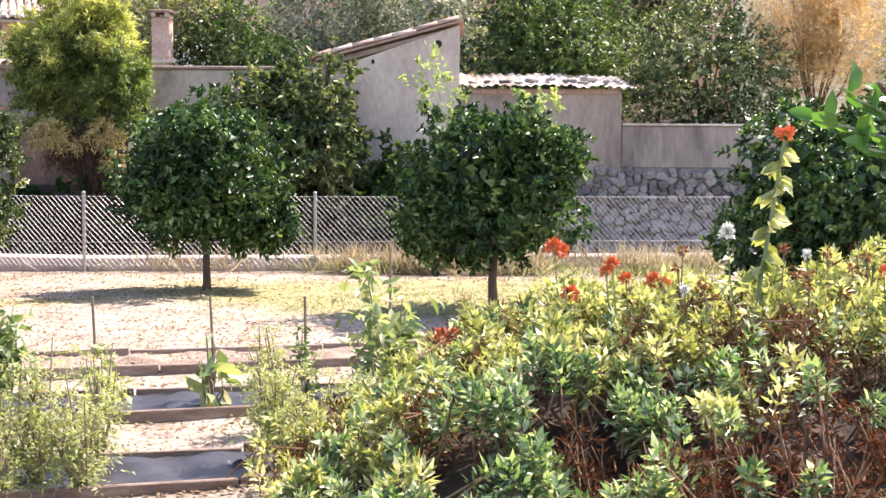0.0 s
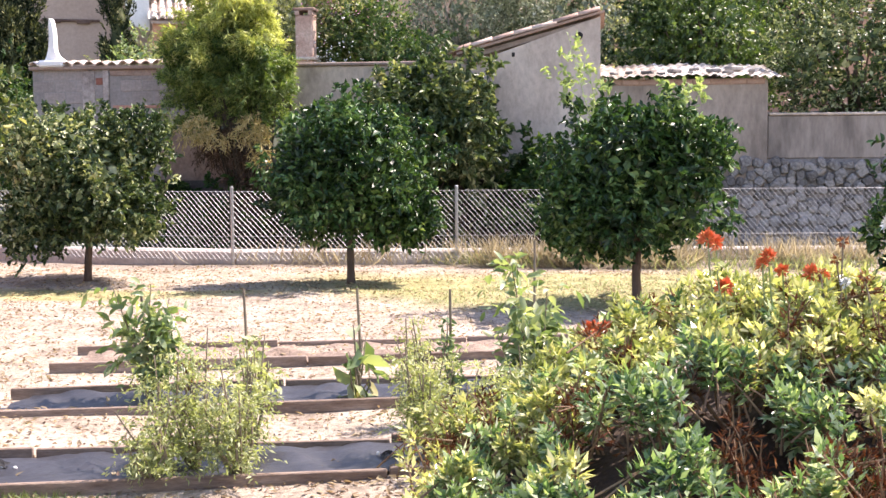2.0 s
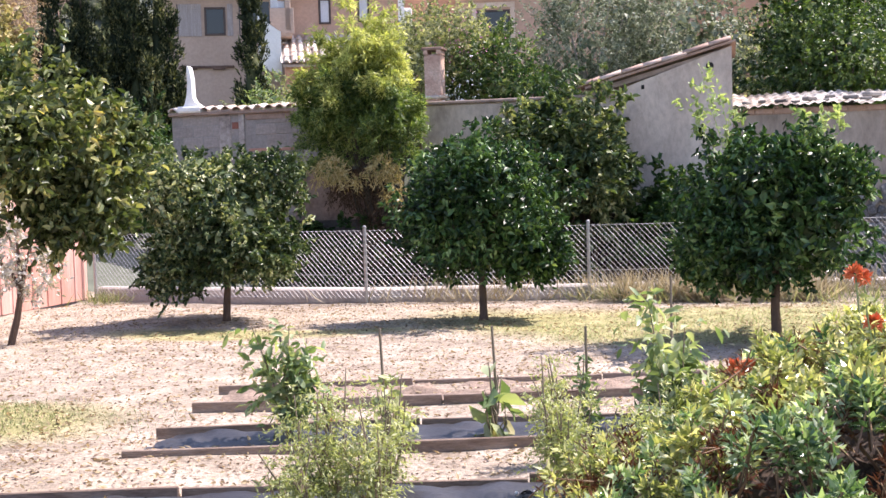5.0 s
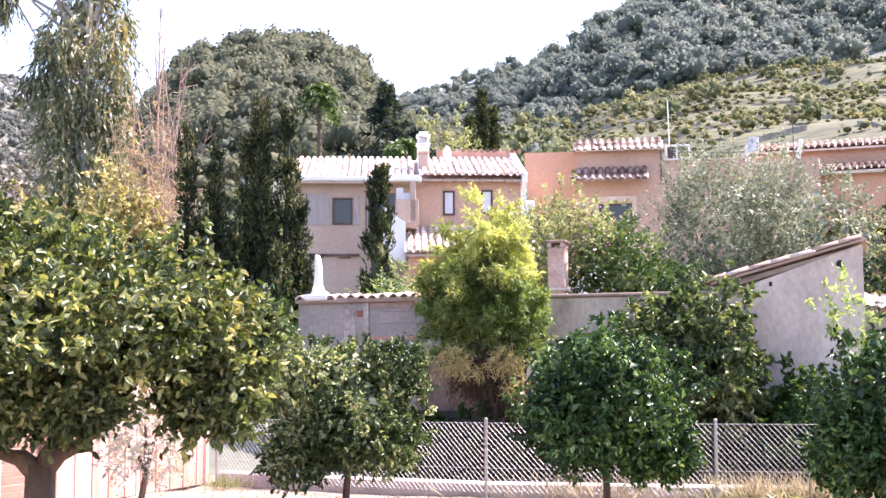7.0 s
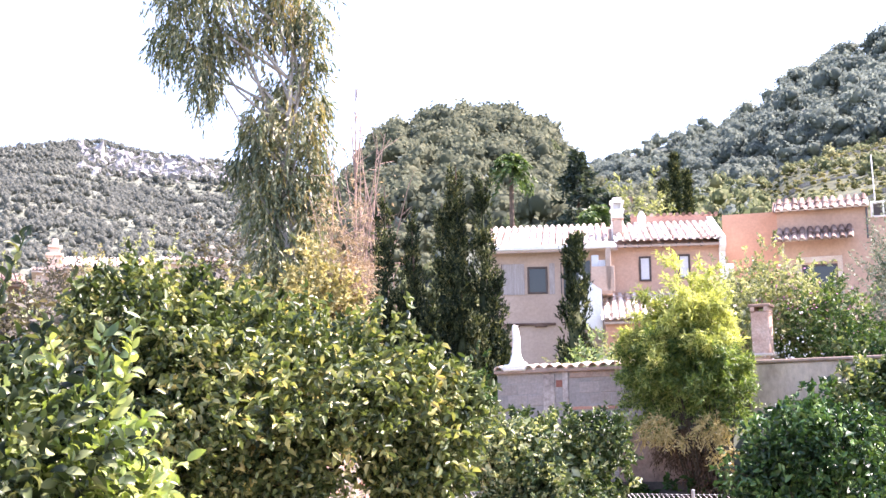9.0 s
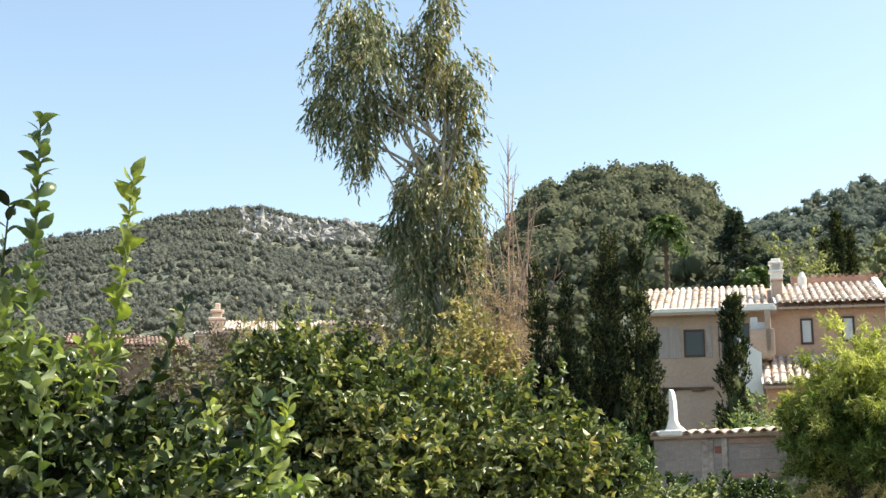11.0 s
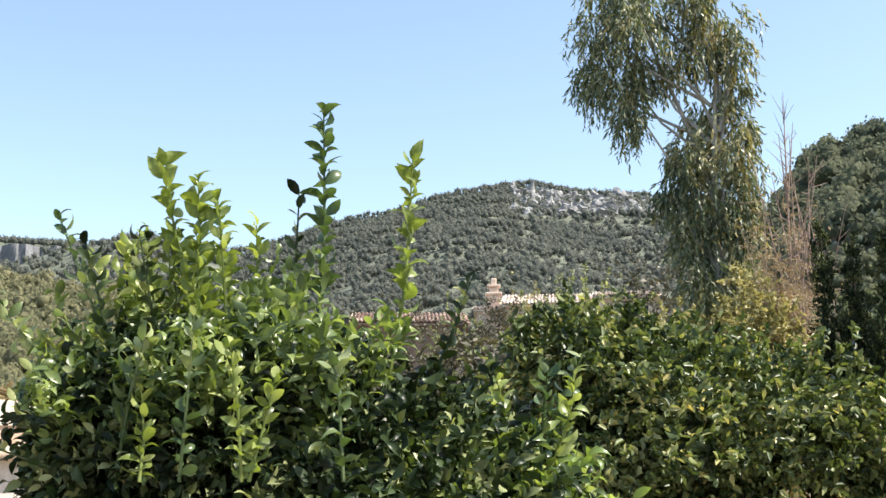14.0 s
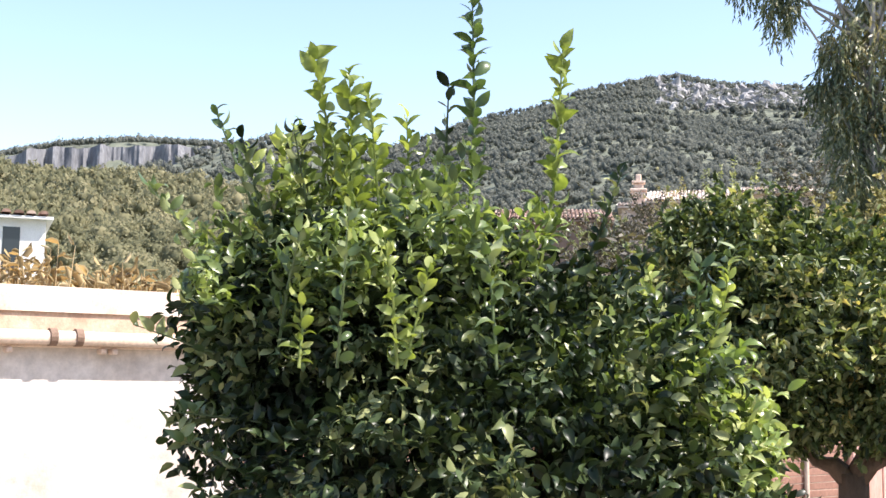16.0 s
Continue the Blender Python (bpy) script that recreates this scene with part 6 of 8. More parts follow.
# the climbers on the shed wall
# the last three, low ones are added to darken the wall base
for x, y, zc, rx, rz, n, s in ((-2.85, 19.9, 1.75, 1.2, 1.25, 900, 61), (-2.1, 20.3, 1.85, 0.55, .8, 260, 62), (-3.6, 19.8, 1.2, .9, 1.1, 300, 63), (-0.6, 20.3, 0.9, .9, .8, 300, 64), (-5.7, 20.75, .45, 1.0, .5, 200, 65), (-7.2, 20.7, .5, .8, .55, 180, 66), (.7, 20.4, .6, .8, .55, 200, 67)):
    g = np.random.default_rng(s)
    b = thing("climbing_shrub", (x, y, 0), "dark climbing shrub against the wall", "shrub", "climbers on the wall")
    ends, _ = shell(8, (x, y, zc), (rx * .7, .4, rz * .7), .1, s, .3, -.5, g)
    part("stem", limbs(Geo(), (x, y, 0), ends, 0.05, (x, y, .4), g=g), BARK, b)
    lf = Geo()
    p, o = shell(n, (x, y, zc), (rx, .75, rz), .42, s, .4, -.99, g)
    sprigs(lf, p, unit(o + (0, 0, .3)), 15, .22, .115, .054, OVAL, .5, .2, g)
    core(lf, (x, y, zc), (rx, .75, rz), s, .8, 900)
    part("foliage", lf, CLIMBER if s in (61, 62) else IVY, b, smooth=True)

# large orange tree
big, _, gb = citrus("old_orange_tree", "spreading old orange tree with yellowing leaves", -4.75, 6.5, 2.00, 0.97, 0.58, 2000, 0.060, CITRUS_OLD, 71, 0.108, 1.18, 7, ry=0.95, lobes=((-5.27, 6.08, 2.40, .52), (-3.92, 7.02, 1.93, .41), (-5.35, 5.85, 1.74, .42), (-5.0, 5.85, 1.57, .33), (-3.88, 7.0, 1.57, .24), (-4.80, 5.95, 1.66, .30), (-4.46, 6.35, 1.63, .27)), low=-.48,
                    ends=[(-5.14, 6.24, 1.60), (-4.36, 6.80, 1.54), (-4.3, 6.6, 1.9)])
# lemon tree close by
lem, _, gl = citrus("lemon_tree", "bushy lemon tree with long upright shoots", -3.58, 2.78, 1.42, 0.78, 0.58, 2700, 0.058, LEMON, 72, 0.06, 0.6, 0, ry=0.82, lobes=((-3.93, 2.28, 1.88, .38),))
for bx, by, tx, ty, tz, c in ((-3.70, 2.72, -3.66, 2.74, 3.14, 34), (-3.47, 2.98, -3.45, 3.0, 2.97, 28), (-3.98, 2.22, -3.98, 2.25, 2.93, 26), (-3.92, 2.3, -3.90, 2.36, 2.86, 26), (-3.85, 2.4, -3.86, 2.42, 2.78, 24), (-4.12, 2.0, -4.14, 1.95, 2.70, 18), (-4.2, 1.85, -4.24, 1.75, 2.42, 16), (-3.78, 2.5, -3.80, 2.55, 2.70, 20), (-3.72, 2.68, -3.72, 2.68, 2.82, 14), (-4.05, 2.1, -4.02, 2.15, 2.6, 20), (-3.35, 3.1, -3.3, 3.15, 2.5, 14)):
    shoot(lem, (bx * .75 + .25 * -3.62, by * .75 + .25 * 2.72, 2.0), (tx, ty, tz - .03), int(c * 2.2), 0.066, YOUNG if c in (26, 24, 28, 20) else (SHOOT if c > 15 else LEMON), gl, .009, c >= 24)
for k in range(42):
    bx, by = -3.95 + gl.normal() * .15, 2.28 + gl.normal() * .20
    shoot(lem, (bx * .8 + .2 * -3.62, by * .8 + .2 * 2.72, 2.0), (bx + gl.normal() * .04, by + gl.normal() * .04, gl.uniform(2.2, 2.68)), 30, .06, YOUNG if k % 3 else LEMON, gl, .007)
for k in range(22):
    a = gl.uniform(0, 6.28)
    bx, by = -3.62 + .8 * math.cos(a), 2.72 + .8 * math.sin(a)
    shoot(lem, (bx, by, 1.75), (bx + gl.normal() * .1 + .1 * math.cos(a), by + gl.normal() * .1, gl.uniform(1.95, 2.25)), 24, .062, YOUNG if k % 3 == 0 else SHOOT, gl, .006)
for k in range(15):
    b = np.array((-3.92 + gl.normal() * .08, 2.2 + gl.normal() * .08, gl.uniform(1.15, 1.85)))
    e = b + np.array((-.08 + gl.normal() * .08, -.26 - .2 * gl.random(), .12 * gl.normal() + .2))
    shoot(lem, b, e, 24, .062, LEMON if k % 3 else SHOOT, gl, .006)
# upper leaves: paler young growth with sunlight put into the colour
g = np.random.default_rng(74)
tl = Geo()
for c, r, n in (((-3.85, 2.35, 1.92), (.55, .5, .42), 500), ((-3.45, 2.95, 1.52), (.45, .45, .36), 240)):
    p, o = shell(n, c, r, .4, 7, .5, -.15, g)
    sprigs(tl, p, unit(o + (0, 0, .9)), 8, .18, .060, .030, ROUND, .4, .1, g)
part("upper_growth", tl, foliage("upper_lemon_leaf", [(0, (.035, .058, .02)), (.4, (.13, .18, .06)), (.75, (.28, .345, .12)), (1, (.56, .60, .29))], .32, .34, 2.4, gloss=0.5), lem, "young upper leaves coloured brighter as if sunlit", smooth=True)
# side growth, likewise brightened in its colour where sun falls
g = np.random.default_rng(73)
yl = Geo()
p, o = shell(520, (-3.20, 3.22, 1.46), (.27, .32, .38), .3, 5, .4, -.9, g)
sprigs(yl, p, unit(o + (0, 0, .4)), 8, .16, .068, .034, ROUND, .4, .1, g)
part("young_growth", yl, foliage("young_lemon_leaf", [(0, (.09, .145, .04)), (.5, (.24, .32, .10)), (1, (.58, .60, .30))], .32, .34, 2.0), lem, "young growth coloured brighter as if sunlit", smooth=True)

# young pale-leaved sapling with a leaning trunk
sap = thing("sapling", (-7.87, 12.54, 0), "young leaning tree with sparse silvery leaves", "tree")
g = np.random.default_rng(81)
part("trunk", limbs(Geo(), (-7.87, 12.54, 0), [(-7.9, 12.5, 1.45), (-7.55, 12.6, 1.5), (-7.75, 12.4, 1.6), (-8.05, 12.6, 1.2)], .042, (-7.72, 12.56, .65), .05, g=g), BARK, sap)
lf = Geo()
p, o = shell(430, (-7.72, 12.55, 1.15), (.46, .46, .60), .3, 82, .75, -1, g)
sprigs(lf, p, o, 8, .15, .065, .03, SLIM, .3, .1, g)
part("foliage", lf, foliage("silvery_leaf", [(0, (.34, .31, .28)), (1, (.66, .62, .58))], .6, .2), sap, smooth=True)

# ---- bamboo in front of the block wall ----
bam = thing("bamboo", (-5.85, 20.1, 0), "yellow-green bamboo clump hanging over the wall", "bamboo")
g = np.random.default_rng(91)
lf, gf, yf = Geo(), Geo(), Geo()
# cane colour darkened to sink into the shaded hollow
CANE = surface("dark_cane", [(0, (.03, .024, .016)), (1, (.075, .06, .038))], 6, .8, .3)
for k in range(46):
    a = k * 2.4 + g.normal() * .3
    rr = math.sqrt((k + .5) / 46)
    b = np.array((-5.65 + .25 * rr * math.cos(a), 20.6 + .15 * rr * math.sin(a), 0))
    tip = np.array((-5.94 + (.95 + .14 * g.normal()) * rr * math.cos(a), 19.85 + .6 * rr * math.sin(a), 4.65 - 2.05 * rr ** 1.05 + .28 * g.normal()))
    path = np.array([b, b * .6 + tip * .4 + (0, 0, .6), b * .22 + tip * .78 + (0, 0, .3 + .2 * rr), tip])
    part("cane", Geo().tube(path, [.011, .009, .007, .002], 5, False), CANE, bam)
    # side sprays in ranks up the upper half of the cane
    for q in range(7):
        t = 1.75 + 1.25 * (q + g.random() * .6) / 7
        s0 = np.array([np.interp(t, range(4), path[:, j]) for j in range(3)])
        w = unit(np.array((math.cos(a + 2.1 * q), math.sin(a + 2.1 * q), .55 + .3 * g.normal())) + unit(path[3] - path[2]) * .6)
        ln = (.42 if t < 2.7 else .3) * g.uniform(.7, 1.2)
        u = g.random(13) ** .8
        base = s0 + w * (u * ln)[:, None] + g.normal(size=(13, 3)) * .035
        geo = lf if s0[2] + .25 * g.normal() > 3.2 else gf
        sprigs(geo, base, unit(w + g.normal(size=(13, 3)) * .3 + (0, 0, .1)), 9, .15, .115, .021, SLIM, .55, .25, g, spread=.6)
# loose plumes that arch out of the clump
for k in range(26):
    a = k * 2.4 + 1.0
    top = np.array((-5.9 + .25 * math.cos(a), 19.9 + .2 * math.sin(a), g.uniform(2.7, 3.9)))
    tip = top + np.array((math.cos(a) * g.uniform(.7, 1.05) * (1.05 - .45 * (top[2] - 2.7)), math.sin(a) * .55, g.uniform(-.25, .45)))
    mid = (top + tip) / 2 + (0, 0, .16)
    part("plume", Geo().tube([top, mid, tip], [.006, .005, .002], 4, False), CANE, bam)
    u = g.random(46) ** .7
    base = top + (tip - top) * u[:, None] + np.array((0, 0, .6)) * (u * (1 - u))[:, None] + g.normal(size=(46, 3)) * .045
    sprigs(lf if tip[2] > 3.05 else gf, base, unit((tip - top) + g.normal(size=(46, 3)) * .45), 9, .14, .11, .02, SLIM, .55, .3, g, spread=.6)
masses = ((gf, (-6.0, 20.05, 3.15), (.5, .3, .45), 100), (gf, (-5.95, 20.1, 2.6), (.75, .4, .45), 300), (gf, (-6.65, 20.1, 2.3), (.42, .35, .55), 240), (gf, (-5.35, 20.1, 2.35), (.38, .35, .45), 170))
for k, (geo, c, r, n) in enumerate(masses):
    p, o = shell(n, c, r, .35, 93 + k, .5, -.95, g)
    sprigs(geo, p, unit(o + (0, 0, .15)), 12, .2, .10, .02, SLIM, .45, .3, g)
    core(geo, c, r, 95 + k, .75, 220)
for c, r, n in (((-6.3, 19.5, 2.0), (.24, .15, .17), 80), ((-5.95, 19.55, 1.88), (.2, .12, .10), 30), ((-5.42, 19.55, 2.0), (.22, .15, .16), 75), ((-5.27, 19.6, 1.66), (.11, .12, .22), 34)):
    p, o = shell(n, c, r, .3, 92, .5, -.9, g)
    sprigs(yf, p, unit(o + (0, -.3, -.6)), 10, .15, .10, .018, SLIM, .3, .5, g)
# withered leaves added to fill the hollow, its shade put into their brown
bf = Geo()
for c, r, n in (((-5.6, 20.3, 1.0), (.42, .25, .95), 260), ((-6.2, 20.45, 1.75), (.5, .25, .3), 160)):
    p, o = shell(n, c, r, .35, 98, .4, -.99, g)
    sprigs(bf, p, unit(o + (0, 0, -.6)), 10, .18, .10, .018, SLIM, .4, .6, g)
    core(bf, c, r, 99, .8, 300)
part("hollow_fill", bf, foliage("dark_hollow_leaf", [(0, (.03, .022, .015)), (.5, (.08, .057, .04)), (1, (.17, .125, .09))], .8, .12, 1.5, (1.2, 1, .7), gloss=.1), bam, "brown withered leaves, darkened for the hollow about the canes")
part("foliage", lf, BAMBOO, bam, "yellow-green upper leaves, brightened for sun", smooth=True)
part("lower_foliage", gf, BAMBOO_SHADED, bam, "dense green lower leaves, darkened for shade", smooth=True)
part("dry_foliage", yf, foliage("golden_dry_leaf", [(0, (.24, .19, .08)), (.6, (.42, .35, .15)), (1, (.60, .52, .28))], .7, .3, .8, (1.2, 1.1, .6)), bam, "straw-coloured hanging leaves")


# ---- trees and shrubs on the terrace and the slope ----
def bush(name, label, x, y, z0, z1, rx, n, leaf, width, mat, seed, shape=SLIM, ry=None, droop=0.15, twig=0.25, lump=.25, group="", low=-.9, wood=BARK, count=8, inner=.68, lift=.35):
    g = np.random.default_rng(seed)
    z0 = min(z0, float(land(np.array(x), np.array(y))))
    b = thing(name, (x, y, z0), label, "tree" if z1 - z0 > 2.5 else "shrub", group)
    zc, rz = (z0 + z1) / 2 + (z1 - z0) * .08, (z1 - z0) * .44
    ends, _ = shell(9, (x, y, zc), (rx * .7, (ry or rx) * .7, rz * .7), .1, seed, .3, -.5, g)
    part("trunk", limbs(Geo(), (x, y, z0), ends, max(.03, rx * .05), (x, y, z0 + (z1 - z0) * .25), g=g), wood, b)
    lf = Geo()
    p, o = shell(int(n * (.8 if name == 'shrub' else 1.1)), (x, y, zc), (rx, ry or rx, rz), lump, seed, .5, low, g)
    sprigs(lf, p, unit(o + (0, 0, lift)), int(count * 1.75), twig, leaf * .8, width * .8, shape, .45, droop, g)
    core(lf, (x, y, zc), (rx, ry or rx, rz), seed, inner + .08, 800)
    part("crown", lf, mat, b, smooth=True)
    return b


bush("olive_tree", "silvery olive tree above the wall", -2.75, 26.9, 2.2, 6.35, 1.35, 1250, 0.10, .034, OLIVE, 101, SLIM, droop=.05, twig=.5, wood=PALE_BARK, lift=1.2, count=9, inner=.72)
bush("olive_tree", "silvery olive tree above the wall", -1.6, 27.6, 2.2, 6.1, .85, 750, 0.10, .034, OLIVE, 102, SLIM, droop=.05, twig=.5, wood=PALE_BARK, lift=1.2, count=9, inner=.72)
bush("oleander", "oleander shrub behind the wall", -5.4, 25.2, 2.0, 5.45, 1.0, 600, .11, .05, SHRUB, 103)
bush("oleander", "oleander shrub behind the wall", -4.5, 24.8, 2.0, 4.9, .9, 500, .11, .05, LUSH, 104)
bush("oleander", "pale flowering shrub behind the wall", -6.5, 26.5, 2.0, 5.5, 1.0, 520, .11, .05, SHRUB, 105)
bush("shrub", "low green shrub behind the wall", -3.6, 24.2, 2.2, 4.0, .8, 350, .10, .05, IVY, 106)
bush("shrub", "leafy shrub behind the shed", -0.3, 26.0, 2.2, 5.6, 1.1, 520, .11, .045, OLIVE, 107)
bush("fig_tree", "dark broad-leaved tree behind the shed", 1.8, 25.4, 2.2, 5.7, 1.15, 560, .15, .10, LUSH, 108)
bush("citrus_bush", "bright green tree behind the outhouse", 2.3, 24.4, 1.4, 4.75, 1.45, 800, .11, .05, LUSH, 109)
bush("citrus_bush", "dense tree above the stone wall", 4.5, 22.6, 1.2, 4.5, 1.35, 1250, .10, .05, CITRUS_MIX, 110)
bush("dark_tree", "tall dark evergreen behind the outhouse", 4.6, 30, 2.2, 7.4, 1.7, 700, .12, .03, CYPRESS, 111)
bush("dark_tree", "tall dark evergreen behind the outhouse", 2.4, 31, 2.2, 6.7, 1.5, 600, .12, .03, IVY, 112)
bush("dry_thicket", "tan dried reeds above the wall", 6.7, 23.2, 1.2, 5.9, 1.1, 1300, .26, .016, foliage("golden_thicket", [(0, (.30, .21, .10)), (.6, (.56, .43, .23)), (1, (.78, .66, .42))], .7, .4, .8, (1.2, 1.0, .7), gloss=.2), 113, SLIM, droop=.1, twig=.5, lift=1.6, inner=.3)
bush("shrub", "green shrub above the stone wall", 9.2, 23.0, 2.15, 5.0, 1.6, 500, .10, .045, SHRUB, 114)
bush("shrub", "low green shrub behind the block wall", -8.6, 23.4, 1.0, 3.75, .9, 320, .10, .05, GARDEN, 115)
bush("shrub", "low green shrub behind the block wall", -7.3, 24.0, 2.2, 4.0, .8, 300, .10, .05, BAMBOO, 116)
bush("shrub", "green shrub beside the porch", -11.4, 31, 2.5, 4.4, 1.2, 300, .12, .05, SHRUB, 117)
bush("shrub", "flowering shrub by the terraced house", -8.3, 33.5, 2.5, 6.6, 1.5, 500, .12, .04, SHRUB, 118)
bush("shrub", "green shrub before the red cottage", 0.6, 36, 3, 6.3, 1.8, 450, .14, .06, SHRUB, 119)
bush("shrub", "green shrub before the red cottage", 4.0, 36, 3, 6.7, 2.2, 500, .14, .06, IVY, 120)
pk = thing("pink_blossom", (-5.0, 25.0, 4.0), "pink oleander blossom among the leaves", "flower", kind="stuff")
lf = Geo()
g = np.random.default_rng(121)
p = np.array((-5.0, 24.5, 4.35)) + g.normal(size=(160, 3)) * (.45, .15, .25)
leaves(lf, p, g.normal(size=(160, 3)), .05, .04, FOLD, .3, g)
part("petals", lf, PETAL_PINK, pk)
wf = thing("white_blossom", (-5.1, 23.7, 3.0), "pale blossom beside the garden chimney", "flower", kind="stuff")
lf = Geo()
p = np.array((-5.0, 23.7, 3.3)) + g.normal(size=(200, 3)) * (.32, .12, .30)
leaves(lf, p, g.normal(size=(200, 3)), .045, .04, FOLD, .3, g)
part("petals", lf, PETAL_WHITE, wf)


def cypress(label, x, y, z0, z1, r, n, seed, lean=0.0, size=1.0):
    """A dark column of upright plumes round a dense heart."""
    g = np.random.default_rng(seed)
    c = thing("cypress", (x, y, z0), label, "tree", "cypresses")
    part("trunk", Geo().tube([(x, y, z0 - .2), (x, y, (z0 + z1) / 2), (x + lean, y, z1 - .2)], [r * .18, r * .12, .01], 6), BARK, c)
    h = z1 - z0
    lf = Geo()
    plumes = max(26, int(h * 9))
    t = np.sort(g.random(plumes)) ** .9 * .93
    a = np.arange(plumes) * 2.4 + g.normal(size=plumes) * .3
    prof = np.minimum(t * 5 + .65, 1) * (1 - t) ** 1.05
    each = max(10, n // plumes * 2)
    for k in range(plumes):
        rr = r * prof[k] * g.uniform(.55, 1.0)
        ln = (.45 + .55 * g.random()) * min(1.0, h * .16) * (1 - .72 * t[k])
        b = np.array((x + lean * t[k] + rr * .55 * math.cos(a[k]), y + rr * .55 * math.sin(a[k]), z0 + t[k] * h - ln * .3))
        way = unit(np.array((math.cos(a[k]) * .34, math.sin(a[k]) * .34, 1.0)))
        u = g.random(each)
        wide = .24 * r * (.45 + .55 * prof[k]) * np.sin(np.pi * np.clip(u * .8 + .2, 0, 1)) ** .8
        p = b + way * (u * ln * 1.5)[:, None] + g.normal(size=(each, 3)) * wide[:, None] * (.8, .8, .3)
        sprigs(lf, p, unit(way + g.normal(size=(each, 3)) * .3), 7, .16 * size, .10 * size, .036 * size, SLIM, .15, -.1, g, spread=.33)
    tt = np.linspace(0, 1, 16)
    pp = np.clip(np.minimum(tt * 5 + .6, 1) * (1 - tt) ** 1.05, .02, 1) * r * .56 * (1 + .12 * np.sin(tt * 37 + seed))
    lf.tube(np.stack([x + lean * tt, y + 0 * tt, z0 + tt * h * .95], -1), pp, 9)
    part("foliage", lf, CYPRESS, c, smooth=True)


CY = "tall dark cypress in a close group"
g = np.random.default_rng(129)
for k, (x, y, z1, r, n) in enumerate(((-14.27, 24.7, 7.75, .36, 600), (-13.63, 25.06, 7.15, .40, 600), (-13.08, 25.35, 7.35, .38, 600), (-12.79, 25.5, 8.25, .42, 750), (-12.29, 25.74, 8.0, .42, 750), (-11.97, 25.8, 5.9, .42, 500),
                                      (-13.8, 24.7, 5.7, .55, 600), (-12.56, 25.3, 5.9, .5, 600), (-11.8, 25.6, 4.7, .45, 400), (-14.4, 24.5, 5.4, .5, 500), (-13.2, 24.8, 5.2, .6, 600), (-12.3, 25.2, 4.9, .55, 500))):
    cypress(CY, x, y, 0.0, z1 + (.2 if z1 > 6.5 else -.2), r * (1.2 if z1 > 6.5 else 1.45), int(n * 1.3), 130 + k, g.normal() * .08)
cypress("single slender cypress before the farmhouse", -9.82, 25.2, 2.1, 6.4, .56, 800, 145)

# ---- eucalyptus ----
EU, ER = np.array((-19.26, 25.56, 0)), np.array((math.cos(radians(37)), math.sin(radians(37)), 0))
euc = thing("eucalyptus", (-18.0, 26.5, 1.5), "tall eucalyptus with hanging leaves and pale limbs", "tree")
g = np.random.default_rng(151)
wood, lf, gold = Geo(), Geo(), Geo()
foot = EU + ER * 1.45 + np.array((0, 0, 1.0))


def eu(u, w, z):
    return EU + ER * u + np.array((-ER[1], ER[0], 0)) * w + np.array((0, 0, z))


clumps = ((-1.0, 14.9, .95, .8), (-0.45, 14.6, .75, .8), (-1.5, 13.6, .85, .8), (-0.5, 13.6, 1.0, .9), (1.0, 14.2, .65, .8), (1.35, 15.2, .5, .7), (1.5, 13.6, .9, .9), (2.0, 12.9, .55, .8),
          (-1.7, 12.6, .65, .8), (-0.9, 12.2, .85, .9), (-0.3, 12.6, .7, .8), (-0.7, 11.2, .45, .8), (0.8, 12.9, .9, .7), (1.9, 11.9, .4, .5), (0.9, 10.4, .6, .8), (1.7, 10.2, .75, .9), (2.15, 9.4, .5, .8), (0.9, 9.0, .8, .9), (1.5, 8.6, .9, 1.0),
          (0.8, 7.8, .7, .9), (1.7, 7.4, .8, 1.0), (1.1, 6.6, .9, .9), (1.6, 5.9, .8, .8), (0.25, 9.1, .3, .4), (0.55, 10.0, .45, .6), (1.25, 11.3, .5, .6), (2.2, 10.9, .32, .5), (2.05, 8.2, .5, .8), (2.1, 6.9, .5, .8), (2.0, 5.6, .6, .8))
for k, (u, z, ru, rz) in enumerate(clumps):
    c = eu(u, g.normal() * .3, z)
    fork = eu(1.35 + .1 * g.normal(), 0, max(5.5, z - 2.2))
    part("branch", Geo().tube([fork, fork * .45 + c * .55 + (0, 0, -.2), c + (0, 0, rz * .4)], [.055, .035, .012], 5, False), PALE_BARK, euc)
    p, o = shell(int((150 if z > 10.8 else 165) * ru + 30), c, (ru * .88, ru * .88, rz * .92), .5, 160 + k, .6, -1, g)
    d = unit(o * .4 + g.normal(size=o.shape) * .25 + (0, 0, -.7))
    dry = g.random(len(p)) < (.22 if u > .7 and z > 8 else .03)
    for geo, m in ((lf, ~dry), (gold, dry)):
        sprigs(geo, p[m], d[m], 9, .40, .20, .052, SLIM, 0.08, .6, g, spread=.40)
wood.tube([foot, eu(1.4, 0, 6), eu(1.35, 0, 9), eu(1.5, 0, 12), eu(1.4, 0, 14.5)], [.16, .13, .09, .05, .02], 8)
limb_a = Geo().tube([eu(1.35, 0, 8.8), eu(.8, .1, 10.8), eu(.1, .1, 12.6), eu(-.6, 0, 14.4)], [.08, .06, .04, .015], 7)
limb_b = Geo().tube([eu(1.38, 0, 9.4), eu(1.75, .1, 11.3), eu(1.8, 0, 13.5)], [.055, .04, .015], 6)
part("trunk", wood, PALE_BARK, euc)
part("limb", limb_a, PALE_BARK, euc)
part("limb", limb_b, PALE_BARK, euc)
part("foliage", lf, EUCALYPT, euc, smooth=True)
